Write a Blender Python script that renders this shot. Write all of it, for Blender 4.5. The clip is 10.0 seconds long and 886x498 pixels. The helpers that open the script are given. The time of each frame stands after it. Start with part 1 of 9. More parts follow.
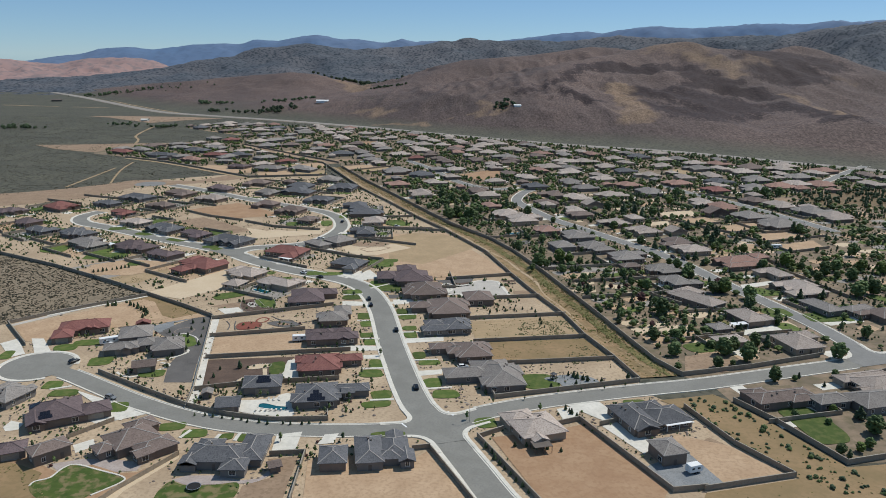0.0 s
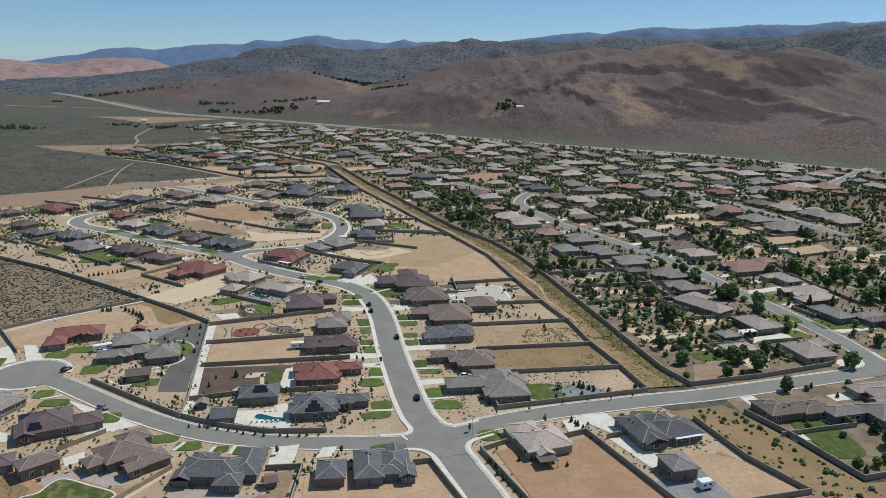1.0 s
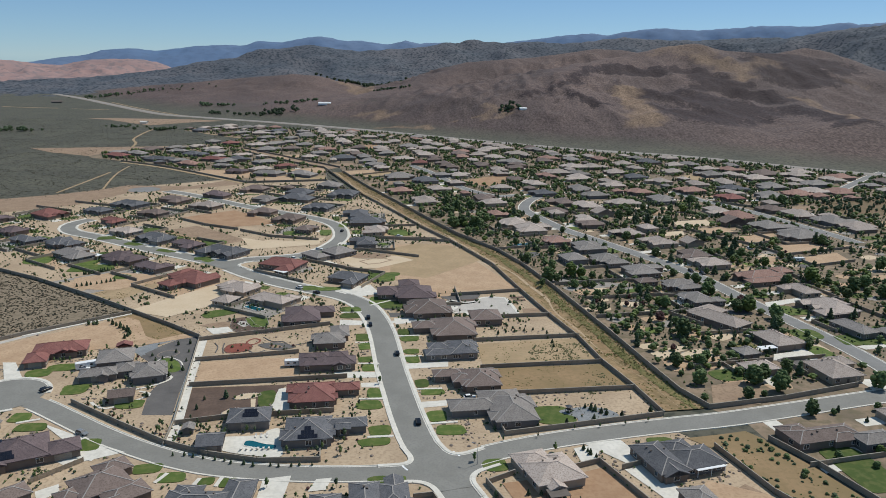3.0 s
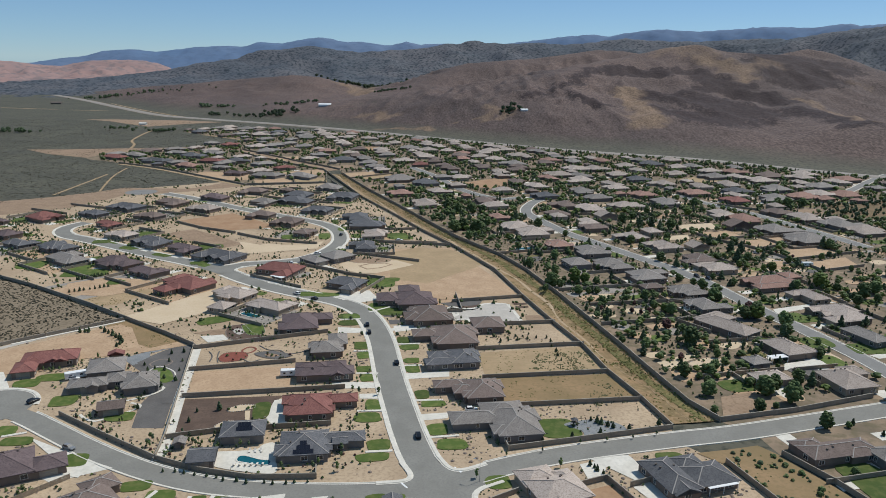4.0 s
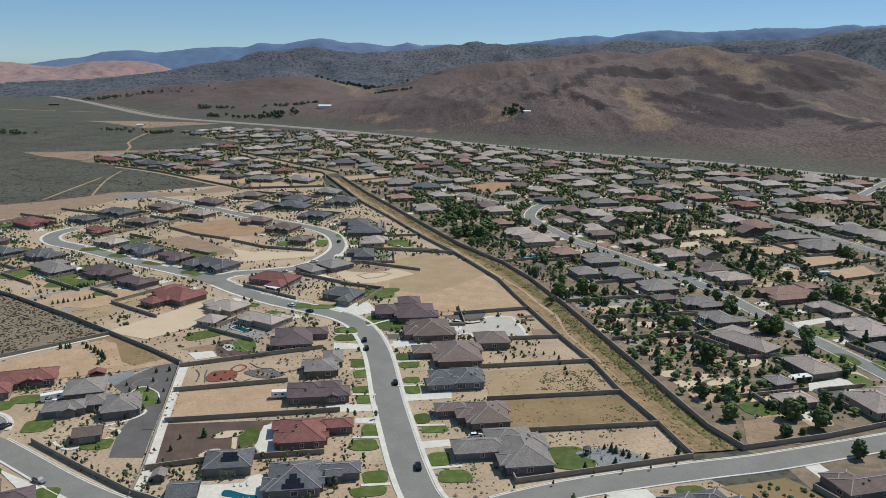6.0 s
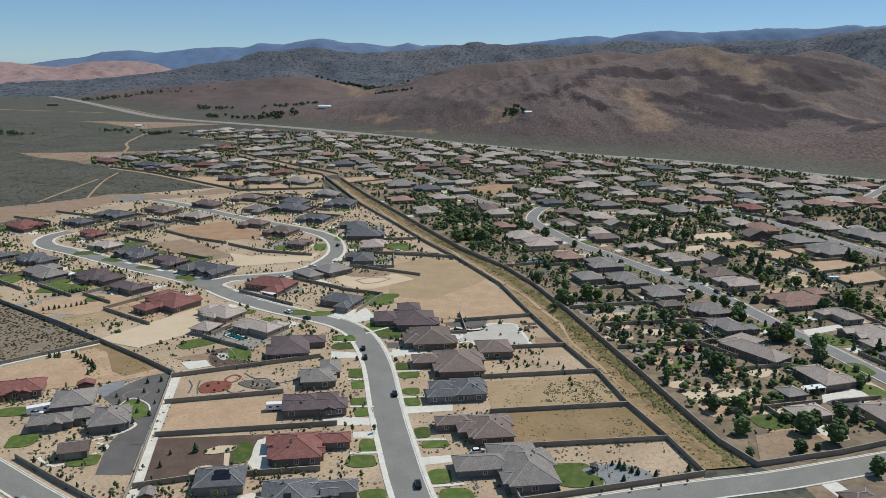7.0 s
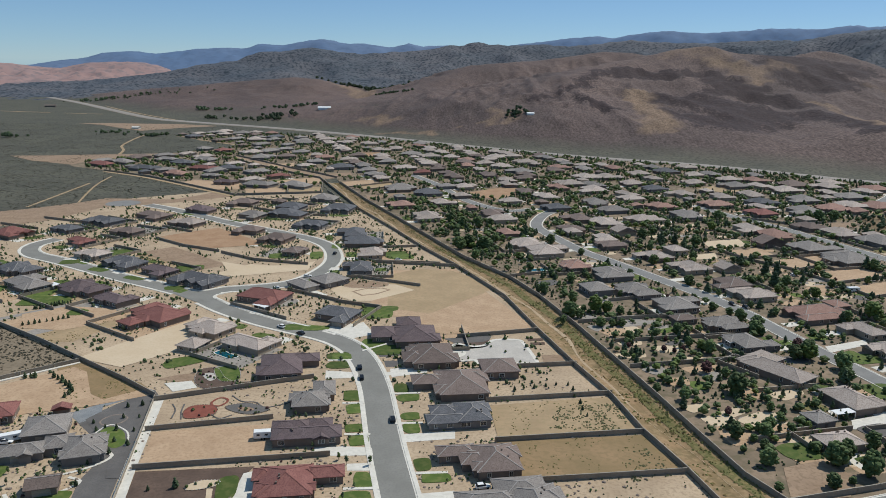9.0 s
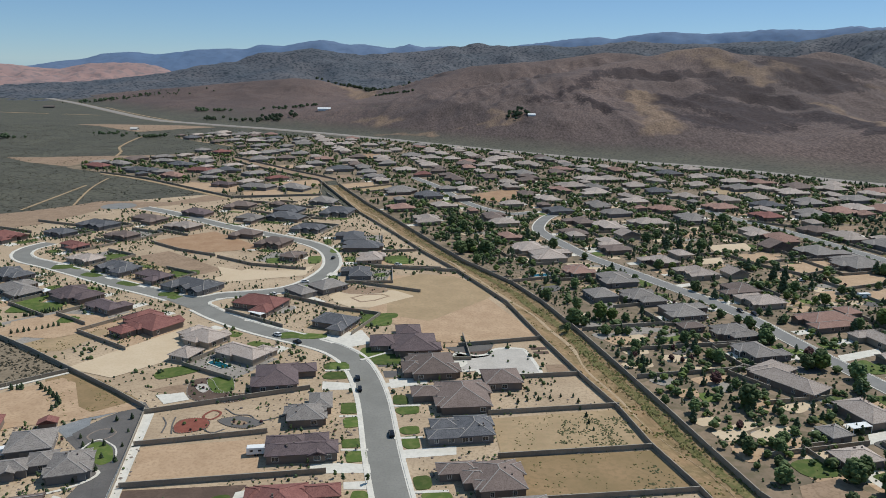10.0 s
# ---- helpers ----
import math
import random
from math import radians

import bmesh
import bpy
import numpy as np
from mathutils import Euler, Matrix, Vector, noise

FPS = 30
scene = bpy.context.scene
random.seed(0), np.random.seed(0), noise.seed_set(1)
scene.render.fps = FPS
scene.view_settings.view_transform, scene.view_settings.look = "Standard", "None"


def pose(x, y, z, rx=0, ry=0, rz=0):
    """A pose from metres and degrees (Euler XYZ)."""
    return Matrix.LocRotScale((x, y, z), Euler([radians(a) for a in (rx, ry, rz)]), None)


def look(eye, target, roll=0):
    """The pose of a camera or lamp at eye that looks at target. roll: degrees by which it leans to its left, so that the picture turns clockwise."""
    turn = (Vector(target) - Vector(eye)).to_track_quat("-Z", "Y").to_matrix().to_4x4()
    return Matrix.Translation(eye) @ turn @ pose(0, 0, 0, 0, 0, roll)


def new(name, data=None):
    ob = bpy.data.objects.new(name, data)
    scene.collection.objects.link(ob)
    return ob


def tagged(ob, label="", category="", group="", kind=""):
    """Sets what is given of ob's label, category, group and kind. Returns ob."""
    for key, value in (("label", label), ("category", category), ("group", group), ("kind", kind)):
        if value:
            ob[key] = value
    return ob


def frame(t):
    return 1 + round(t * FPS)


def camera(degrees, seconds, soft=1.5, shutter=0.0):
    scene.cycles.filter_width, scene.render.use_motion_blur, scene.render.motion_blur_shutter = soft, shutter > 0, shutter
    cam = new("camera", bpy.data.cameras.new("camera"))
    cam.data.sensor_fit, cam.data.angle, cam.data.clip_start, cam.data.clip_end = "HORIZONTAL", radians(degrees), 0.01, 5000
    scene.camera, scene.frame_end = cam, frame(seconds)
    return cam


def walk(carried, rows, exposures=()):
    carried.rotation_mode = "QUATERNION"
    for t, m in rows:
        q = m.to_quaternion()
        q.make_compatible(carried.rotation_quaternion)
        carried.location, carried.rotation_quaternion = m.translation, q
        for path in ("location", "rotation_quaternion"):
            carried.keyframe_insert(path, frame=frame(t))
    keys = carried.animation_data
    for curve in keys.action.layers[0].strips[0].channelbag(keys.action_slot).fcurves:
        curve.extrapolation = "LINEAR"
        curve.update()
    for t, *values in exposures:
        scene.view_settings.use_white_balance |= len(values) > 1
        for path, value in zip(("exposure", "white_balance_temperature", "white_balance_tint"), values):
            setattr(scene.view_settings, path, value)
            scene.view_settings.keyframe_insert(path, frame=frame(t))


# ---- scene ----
cam = camera(61, 10.0, soft=0.9)
# seconds, eye x y z, yaw, pitch, roll
ROWS = [
    (0, 0, 0, 120, 0.177, -14.213, -0.68),
    (0.5, -0.17, 3.95, 120.03, 0.24, -14.199, -0.71),
    (1, -0.36, 8.12, 120.04, 0.29, -14.169, -0.74),
    (1.5, -0.49, 12.46, 120.05, 0.339, -14.148, -0.76),
    (2, -0.61, 16.97, 120.09, 0.396, -14.133, -0.76),
    (2.5, -0.71, 21.52, 120.12, 0.431, -14.118, -0.77),
    (4, -0.97, 35.35, 119.92, 0.516, -14.002, -0.8),
    (4.5, -1.11, 40.08, 119.81, 0.544, -13.987, -0.81),
    (5, -1.18, 44.89, 119.74, 0.572, -13.965, -0.81),
    (5.5, -1.28, 49.71, 119.66, 0.594, -13.951, -0.8),
    (7, -1.75, 64.47, 119.69, 0.643, -13.914, -0.82),
    (7.5, -1.86, 69.43, 119.73, 0.664, -13.914, -0.83),
    (8, -1.95, 74.42, 119.77, 0.686, -13.907, -0.82),
    (8.5, -2.07, 79.39, 119.78, 0.7, -13.9, -0.82),
    (9, -2.14, 84.36, 119.77, 0.721, -13.863, -0.8),
    (9.5, -2.29, 89.33, 119.78, 0.742, -13.827, -0.8),
    (10, -2.42, 94.31, 119.72, 0.749, -13.805, -0.8),
]
walk(cam, [(t, pose(x, y, z, 90 + pitch, roll, yaw)) for t, x, y, z, yaw, pitch, roll in ROWS], exposures=[(0.0, 0.0, 6200, 10)])

# ---------------------------------------------------------------- light
SUN_AZ, SUN_EL = 54.0, 54.0      # degrees: from straight ahead to the right; above the horizon
world = bpy.data.worlds.new("world")
scene.world = world
world.use_nodes = True
wn = world.node_tree
sky = wn.nodes.new("ShaderNodeTexSky")
sky.sky_type = 'NISHITA'
sky.sun_disc = False
sky.sun_elevation, sky.sun_rotation = radians(SUN_EL), radians(SUN_AZ)
sky.altitude, sky.air_density, sky.dust_density, sky.ozone_density = 2200, 0.9, 0.0, 2.4
tint = wn.nodes.new("ShaderNodeMix")
tint.data_type, tint.blend_type = 'RGBA', 'MULTIPLY'
tint.inputs["Factor"].default_value = 1.0
tint.inputs["B"].default_value = (0.82, 0.965, 1.11, 1)
wn.links.new(sky.outputs[0], tint.inputs["A"])
even = wn.nodes.new("ShaderNodeMix")
even.data_type = 'RGBA'
even.inputs["Factor"].default_value = 0.25
even.inputs["B"].default_value = (3.7, 6.5, 8.8, 1)
wn.links.new(tint.outputs["Result"], even.inputs["A"])
wn.links.new(even.outputs["Result"], wn.nodes["Background"].inputs[0])
wn.nodes["Background"].inputs[1].default_value = 0.073
sun = new("sun", bpy.data.lights.new("sun", 'SUN'))
sun.data.energy, sun.data.angle, sun.data.color = 3.65, radians(0.5), (1.0, 0.952, 0.845)
sd = Vector((math.sin(radians(SUN_AZ)) * math.cos(radians(SUN_EL)), math.cos(radians(SUN_AZ)) * math.cos(radians(SUN_EL)), math.sin(radians(SUN_EL))))
sun.matrix_world = look(sd * 900, (0, 0, 0))

# ---------------------------------------------------------------- materials
MATS = {}


def mat(name, a, b, scale=2.0, rough=0.9, fine=None, fine_scale=20.0, fine_amount=0.3, bump=0.3, bump_scale=None, metal=0.0, random_amount=0.0):
    """Two tones by broad noise, a third by fine noise, relief, and a small change from object to object."""
    m = bpy.data.materials.new(name)
    m.use_nodes = True
    nt = m.node_tree
    N, L = nt.nodes, nt.links
    bs = N["Principled BSDF"]
    bs.inputs["Roughness"].default_value, bs.inputs["Metallic"].default_value = rough, metal
    bs.inputs["Specular IOR Level"].default_value = 0.25
    tc = N.new("ShaderNodeTexCoord")
    geo = N.new("ShaderNodeNewGeometry")
    n1 = N.new("ShaderNodeTexNoise")
    n1.inputs["Scale"].default_value, n1.inputs["Detail"].default_value, n1.inputs["Roughness"].default_value = 1.0 / scale, 6, 0.6
    L.new(geo.outputs["Position"], n1.inputs["Vector"])
    ramp = N.new("ShaderNodeValToRGB")
    ramp.color_ramp.elements[0].position, ramp.color_ramp.elements[1].position = 0.36, 0.64
    ramp.color_ramp.elements[0].color, ramp.color_ramp.elements[1].color = (*a, 1), (*b, 1)
    L.new(n1.outputs["Fac"], ramp.inputs["Fac"])
    col = ramp.outputs["Color"]
    n2 = N.new("ShaderNodeTexNoise")
    n2.inputs["Scale"].default_value, n2.inputs["Detail"].default_value = 1.0 / (fine_scale / 20.0), 4
    L.new(geo.outputs["Position"], n2.inputs["Vector"])
    if fine:
        r2 = N.new("ShaderNodeValToRGB")
        r2.color_ramp.elements[0].position, r2.color_ramp.elements[1].position = 0.48, 0.62
        r2.color_ramp.elements[1].color = (fine_amount,) * 3 + (1,)
        r2.color_ramp.elements[0].color = (0, 0, 0, 1)
        L.new(n2.outputs["Fac"], r2.inputs["Fac"])
        mx = N.new("ShaderNodeMix")
        mx.data_type = 'RGBA'
        L.new(r2.outputs["Color"], mx.inputs["Factor"])
        L.new(col, mx.inputs["A"])
        mx.inputs["B"].default_value = (*fine, 1)
        col = mx.outputs["Result"]
    if random_amount:
        oi = N.new("ShaderNodeObjectInfo")
        hv = N.new("ShaderNodeHueSaturation")
        mr = N.new("ShaderNodeMapRange")
        mr.inputs["To Min"].default_value, mr.inputs["To Max"].default_value = 1 - random_amount, 1 + random_amount
        L.new(oi.outputs["Random"], mr.inputs["Value"])
        L.new(mr.outputs["Result"], hv.inputs["Value"])
        L.new(col, hv.inputs["Color"])
        col = hv.outputs["Color"]
    L.new(col, bs.inputs["Base Color"])
    if bump:
        bp = N.new("ShaderNodeBump")
        bp.inputs["Strength"].default_value, bp.inputs["Distance"].default_value = bump, 0.1
        L.new(n2.outputs["Fac"], bp.inputs["Height"])
        L.new(bp.outputs["Normal"], bs.inputs["Normal"])
    MATS[name] = m
    return m


mat('scrub', (0.088, 0.083, 0.062), (0.116, 0.108, 0.078), 60, fine=(0.042, 0.046, 0.033), fine_scale=80, fine_amount=0.85)
mat('sage_soil', (0.21, 0.165, 0.112), (0.26, 0.205, 0.14), 8, fine=(0.15, 0.12, 0.08), fine_scale=30, fine_amount=0.6)
mat('sand', (0.385, 0.286, 0.190), (0.505, 0.385, 0.260), 22, fine=(0.29, 0.212, 0.136), fine_scale=22, fine_amount=0.55)
mat('yard_grey', (0.27, 0.243, 0.212), (0.34, 0.305, 0.265), 8, fine=(0.21, 0.188, 0.162), fine_scale=24, fine_amount=0.6)
mat('yard_brown', (0.275, 0.190, 0.125), (0.34, 0.24, 0.16), 8, fine=(0.21, 0.145, 0.092), fine_scale=30, fine_amount=0.6)
mat('old_ground', (0.292, 0.214, 0.146), (0.165, 0.129, 0.087), 14, fine=(0.122, 0.106, 0.060), fine_scale=80, fine_amount=0.65)
mat('lot_soil', (0.415, 0.282, 0.176), (0.50, 0.352, 0.226), 9, fine=(0.325, 0.212, 0.124), fine_scale=22, fine_amount=0.5)
mat('pale_sand', (0.55, 0.43, 0.29), (0.60, 0.48, 0.335), 15, fine=(0.5, 0.385, 0.25), fine_scale=20, fine_amount=0.4)
mat('weedy_soil', (0.315, 0.210, 0.112), (0.225, 0.162, 0.080), 18, fine=(0.225, 0.160, 0.080), fine_scale=34, fine_amount=0.6)
mat('weedy_pale', (0.42, 0.300, 0.178), (0.34, 0.245, 0.142), 12, fine=(0.30, 0.235, 0.13), fine_scale=34, fine_amount=0.55)
mat('red_soil', (0.33, 0.20, 0.115), (0.40, 0.26, 0.155), 9, fine=(0.29, 0.175, 0.10), fine_scale=30, fine_amount=0.5)
mat('dark_soil', (0.100, 0.068, 0.052), (0.145, 0.098, 0.074), 6, fine=(0.085, 0.06, 0.045), fine_scale=20, fine_amount=0.5)
mat('dark_gravel', (0.118, 0.108, 0.101), (0.155, 0.143, 0.133), 8, fine=(0.10, 0.098, 0.095), fine_scale=10, fine_amount=0.6)
mat('blue_gravel', (0.21, 0.22, 0.225), (0.27, 0.275, 0.275), 6, fine=(0.16, 0.165, 0.17), fine_scale=10, fine_amount=0.6)
mat('asphalt', (0.208, 0.201, 0.178), (0.246, 0.238, 0.212), 9, rough=0.85, fine=(0.185, 0.177, 0.162), fine_scale=14, fine_amount=0.5, bump=0.1)
mat('old_asphalt', (0.200, 0.195, 0.184), (0.245, 0.238, 0.224), 8, rough=0.88, fine=(0.19, 0.185, 0.175), fine_scale=14, fine_amount=0.5, bump=0.1)
mat('concrete', (0.60, 0.565, 0.49), (0.70, 0.66, 0.58), 5, rough=0.85, fine=(0.5, 0.47, 0.41), fine_scale=24, fine_amount=0.35, bump=0.1)
mat('ditch', (0.300, 0.195, 0.104), (0.185, 0.136, 0.064), 7, fine=(0.36, 0.255, 0.14), fine_scale=40, fine_amount=0.55)
mat('bank_weeds', (0.230, 0.152, 0.088), (0.150, 0.108, 0.058), 8, fine=(0.095, 0.088, 0.040), fine_scale=50, fine_amount=0.7)
mat('ditch_green', (0.175, 0.150, 0.058), (0.120, 0.122, 0.042), 5, fine=(0.26, 0.195, 0.09), fine_scale=30, fine_amount=0.7)
mat('ditch_tuft', (0.115, 0.125, 0.038), (0.165, 0.150, 0.052), 4, bump=0)
mat('ditch_dry', (0.270, 0.190, 0.080), (0.200, 0.150, 0.062), 3, bump=0)
mat('lot_weed', (0.130, 0.135, 0.062), (0.175, 0.160, 0.080), 3, bump=0)
mat('wash', (0.47, 0.36, 0.24), (0.38, 0.28, 0.175), 5, fine=(0.36, 0.26, 0.15), fine_scale=30, fine_amount=0.5)
mat('grass', (0.066, 0.102, 0.021), (0.092, 0.128, 0.028), 5, fine=(0.140, 0.150, 0.048), fine_scale=50, fine_amount=0.6, random_amount=0.28)
mat('block', (0.270, 0.225, 0.172), (0.330, 0.278, 0.215), 6, fine=(0.215, 0.178, 0.136), fine_scale=12, fine_amount=0.4)
mat('block_cap', (0.30, 0.265, 0.215), (0.36, 0.32, 0.26), 4)
mat('hill', (0.205, 0.150, 0.100), (0.150, 0.112, 0.080), 260, fine=(0.075, 0.062, 0.046), fine_scale=260, fine_amount=0.75, bump=0.5)
# rock and juniper tones, with a slight blue cast for haze mixed in
mat('range_mid_haze', (0.125, 0.122, 0.132), (0.078, 0.090, 0.108), 240, fine=(0.026, 0.038, 0.050), fine_scale=230, fine_amount=0.95, bump=0.5)
# blue of the distant haze is painted into the far range's tones
mat('range_far_haze', (0.105, 0.172, 0.285), (0.128, 0.182, 0.280), 500, fine=(0.095, 0.145, 0.235), fine_scale=900, fine_amount=0.6, bump=0.2)
mat('range_pink', (0.350, 0.225, 0.200), (0.285, 0.200, 0.190), 240, fine=(0.16, 0.145, 0.150), fine_scale=700, fine_amount=0.6, bump=0.3)
ROOFS = {
    'b': ('brown', mat('roof_brown', (0.182, 0.138, 0.118), (0.224, 0.172, 0.148), 2.5, fine=(0.130, 0.098, 0.084), fine_scale=9, fine_amount=0.8, random_amount=0.14)),
    'g': ('grey', mat('roof_grey', (0.245, 0.218, 0.196), (0.298, 0.268, 0.242), 2.5, fine=(0.168, 0.148, 0.134), fine_scale=9, fine_amount=0.8, random_amount=0.12)),
    's': ('slate-grey', mat('roof_slate', (0.112, 0.111, 0.116), (0.152, 0.150, 0.155), 2.5, fine=(0.075, 0.077, 0.085), fine_scale=9, fine_amount=0.8, random_amount=0.12)),
    'r': ('red', mat('roof_red', (0.225, 0.095, 0.080), (0.275, 0.125, 0.105), 2.5, fine=(0.165, 0.072, 0.064), fine_scale=9, fine_amount=0.8, random_amount=0.12)),
    't': ('tan', mat('roof_tan', (0.405, 0.335, 0.285), (0.475, 0.40, 0.345), 2.5, fine=(0.275, 0.222, 0.19), fine_scale=9, fine_amount=0.8, random_amount=0.16)),
    'o': ('terracotta', mat('roof_terracotta', (0.325, 0.195, 0.152), (0.385, 0.240, 0.192), 2.5, fine=(0.24, 0.14, 0.108), fine_scale=9, fine_amount=0.8, random_amount=0.12)),
    'p': ('purple-brown', mat('roof_plum', (0.135, 0.100, 0.100), (0.172, 0.130, 0.130), 2.5, fine=(0.098, 0.075, 0.076), fine_scale=9, fine_amount=0.8, random_amount=0.12)),
}
STUCCO = {
    'taupe': mat('stucco_taupe', (0.190, 0.148, 0.120), (0.222, 0.175, 0.143), 3, bump=0.15),
    'grey': mat('stucco_grey', (0.180, 0.164, 0.152), (0.210, 0.192, 0.178), 3, bump=0.15),
    'tan': mat('stucco_tan', (0.35, 0.285, 0.215), (0.40, 0.33, 0.255), 3, bump=0.15),
}
mat('trim', (0.62, 0.58, 0.52), (0.68, 0.64, 0.58), 2, bump=0)
mat('fascia', (0.13, 0.108, 0.092), (0.155, 0.13, 0.112), 2, bump=0)
mat('ridge', (0.30, 0.275, 0.25), (0.36, 0.335, 0.31), 2)
mat('garage_door', (0.30, 0.26, 0.215), (0.34, 0.30, 0.25), 2, rough=0.6, bump=0)
mat('glass', (0.025, 0.03, 0.036), (0.035, 0.04, 0.048), 2, rough=0.08, bump=0)
MATS['glass'].node_tree.nodes["Principled BSDF"].inputs["Specular IOR Level"].default_value = 0.6
mat('solar', (0.012, 0.014, 0.022), (0.018, 0.02, 0.03), 1.5, rough=0.2, bump=0)
mat('bark', (0.10, 0.075, 0.055), (0.14, 0.105, 0.078), 0.5)
mat('leaf', (0.066, 0.102, 0.032), (0.096, 0.134, 0.044), 1.2, rough=0.75, fine=(0.118, 0.148, 0.056), fine_scale=12, fine_amount=0.6, bump=0, random_amount=0.34)
mat('leaf_dark', (0.046, 0.070, 0.034), (0.068, 0.096, 0.044), 1.2, rough=0.75, fine=(0.084, 0.108, 0.052), fine_scale=12, fine_amount=0.5, bump=0, random_amount=0.3)
mat('leaf_red', (0.060, 0.026, 0.024), (0.085, 0.036, 0.032), 1.2, rough=0.7, bump=0, random_amount=0.3)
mat('sage', (0.060, 0.058, 0.040), (0.105, 0.096, 0.066), 1.0, rough=0.9, bump=0)
mat('pale_gravel', (0.45, 0.412, 0.362), (0.53, 0.488, 0.432), 6, fine=(0.38, 0.355, 0.32), fine_scale=14, fine_amount=0.5)
mat('paving', (0.36, 0.30, 0.27), (0.43, 0.365, 0.33), 3, rough=0.85, fine=(0.30, 0.245, 0.22), fine_scale=14, fine_amount=0.5, bump=0.1)
mat('grass_worn', (0.052, 0.084, 0.017), (0.080, 0.112, 0.024), 4, fine=(0.215, 0.170, 0.085), fine_scale=62, fine_amount=0.85)
mat('fence_wood', (0.30, 0.245, 0.18), (0.38, 0.31, 0.23), 1.5)
mat('mulch', (0.20, 0.065, 0.045), (0.25, 0.085, 0.06), 2)
mat('boulder', (0.27, 0.215, 0.17), (0.17, 0.14, 0.12), 1.0)
mat('water', (0.006, 0.080, 0.105), (0.012, 0.110, 0.140), 2, rough=0.2, bump=0)
mat('white_paint', (0.74, 0.74, 0.72), (0.80, 0.80, 0.78), 3, rough=0.4, bump=0)
mat('car_black', (0.012, 0.013, 0.016), (0.016, 0.017, 0.02), 3, rough=0.25, bump=0)
mat('car_grey', (0.18, 0.19, 0.20), (0.21, 0.22, 0.23), 3, rough=0.3, bump=0)
mat('tyre', (0.02, 0.02, 0.02), (0.026, 0.026, 0.026), 1, bump=0)
mat('metal', (0.42, 0.43, 0.44), (0.48, 0.49, 0.5), 2, rough=0.4, metal=0.8, bump=0)


# ---------------------------------------------------------------- mesh helpers
def mesh(name, verts, faces, material, mats=None):
    me = bpy.data.meshes.new(name)
    me.from_pydata([tuple(v) for v in verts], [], faces)
    for m in (mats or [material]):
        me.materials.append(MATS[m] if isinstance(m, str) else m)
    me.update()
    return me


def thing(name, label, category, group="", kind="", at=None):
    ob = tagged(new(name), label, category, group, kind)
    if at is not None:
        ob.matrix_basis = at
    return ob


def part(name, me, parent, label="", m=None):
    ob = new(name, me)
    ob.parent = parent
    if m is not None:
        ob.matrix_basis = m
    if label:
        ob["label"] = label
    return ob


class Soup:
    """Vertices and faces of one mesh, gathered piece by piece."""

    def __init__(self):
        self.v, self.f = [], []

    def add(self, verts, faces):
        n = len(self.v)
        self.v += [tuple(p) for p in verts]
        self.f += [tuple(i + n for i in f) for f in faces]

    def box(self, x0, y0, z0, x1, y1, z1, m=None):
        vs = [Vector(p) for p in ((x0, y0, z0), (x1, y0, z0), (x1, y1, z0), (x0, y1, z0), (x0, y0, z1), (x1, y0, z1), (x1, y1, z1), (x0, y1, z1))]
        if m is not None:
            vs = [m @ p for p in vs]
        self.add(vs, [(0, 3, 2, 1), (4, 5, 6, 7), (0, 1, 5, 4), (1, 2, 6, 5), (2, 3, 7, 6), (3, 0, 4, 7)])

    def bar(self, a, b, w, h):
        """A square bar from a to b."""
        a, b = Vector(a), Vector(b)
        d = b - a
        s = d.cross(Vector((0, 0, 1)))
        s = (s.normalized() if s.length > 1e-6 else Vector((1, 0, 0))) * w / 2
        u = s.cross(d).normalized() * h
        self.add([a - s, a + s, a + s + u, a - s + u, b - s, b + s, b + s + u, b - s + u], [(0, 1, 2, 3), (7, 6, 5, 4), (0, 4, 5, 1), (1, 5, 6, 2), (2, 6, 7, 3), (3, 7, 4, 0)])

    def make(self, name, material, smooth=False):
        me = mesh(name, self.v, self.f, material)
        if smooth:
            me.polygons.foreach_set("use_smooth", [True] * len(me.polygons))
        return me


def smooth_line(pts, step=4.0):
    """A smooth curve through the points, at even steps (Catmull-Rom)."""
    P = [Vector((p[0], p[1])) for p in pts]
    P = [P[0] * 2 - P[1]] + P + [P[-1] * 2 - P[-2]]
    out = []
    for i in range(1, len(P) - 2):
        a, b, c, d = P[i - 1:i + 3]
        n = max(2, int((c - b).length / step))
        for k in range(n):
            t = k / n
            out.append(0.5 * (2 * b + (c - a) * t + (2 * a - 5 * b + 4 * c - d) * t * t + (3 * b - a - 3 * c + d) * t ** 3))
    out.append(P[-2])
    return out


def normals_of(line):
    res = []
    for i, p in enumerate(line):
        d = (line[min(i + 1, len(line) - 1)] - line[max(i - 1, 0)]).normalized()
        res.append(Vector((-d.y, d.x)))
    return res


def seg_dist(px, py, line):
    best = 1e9
    for (ax, ay), (bx, by) in zip(line, line[1:]):
        dx, dy = bx - ax, by - ay
        t = max(0, min(1, ((px - ax) * dx + (py - ay) * dy) / (dx * dx + dy * dy + 1e-9)))
        best = min(best, (ax + t * dx - px) ** 2 + (ay + t * dy - py) ** 2)
    return math.sqrt(best)


def inside(px, py, poly):
    r = False
    for (ax, ay), (bx, by) in zip(poly, poly[1:] + poly[:1]):
        if (ay > py) != (by > py) and px < (bx - ax) * (py - ay) / (by - ay) + ax:
            r = not r
    return r


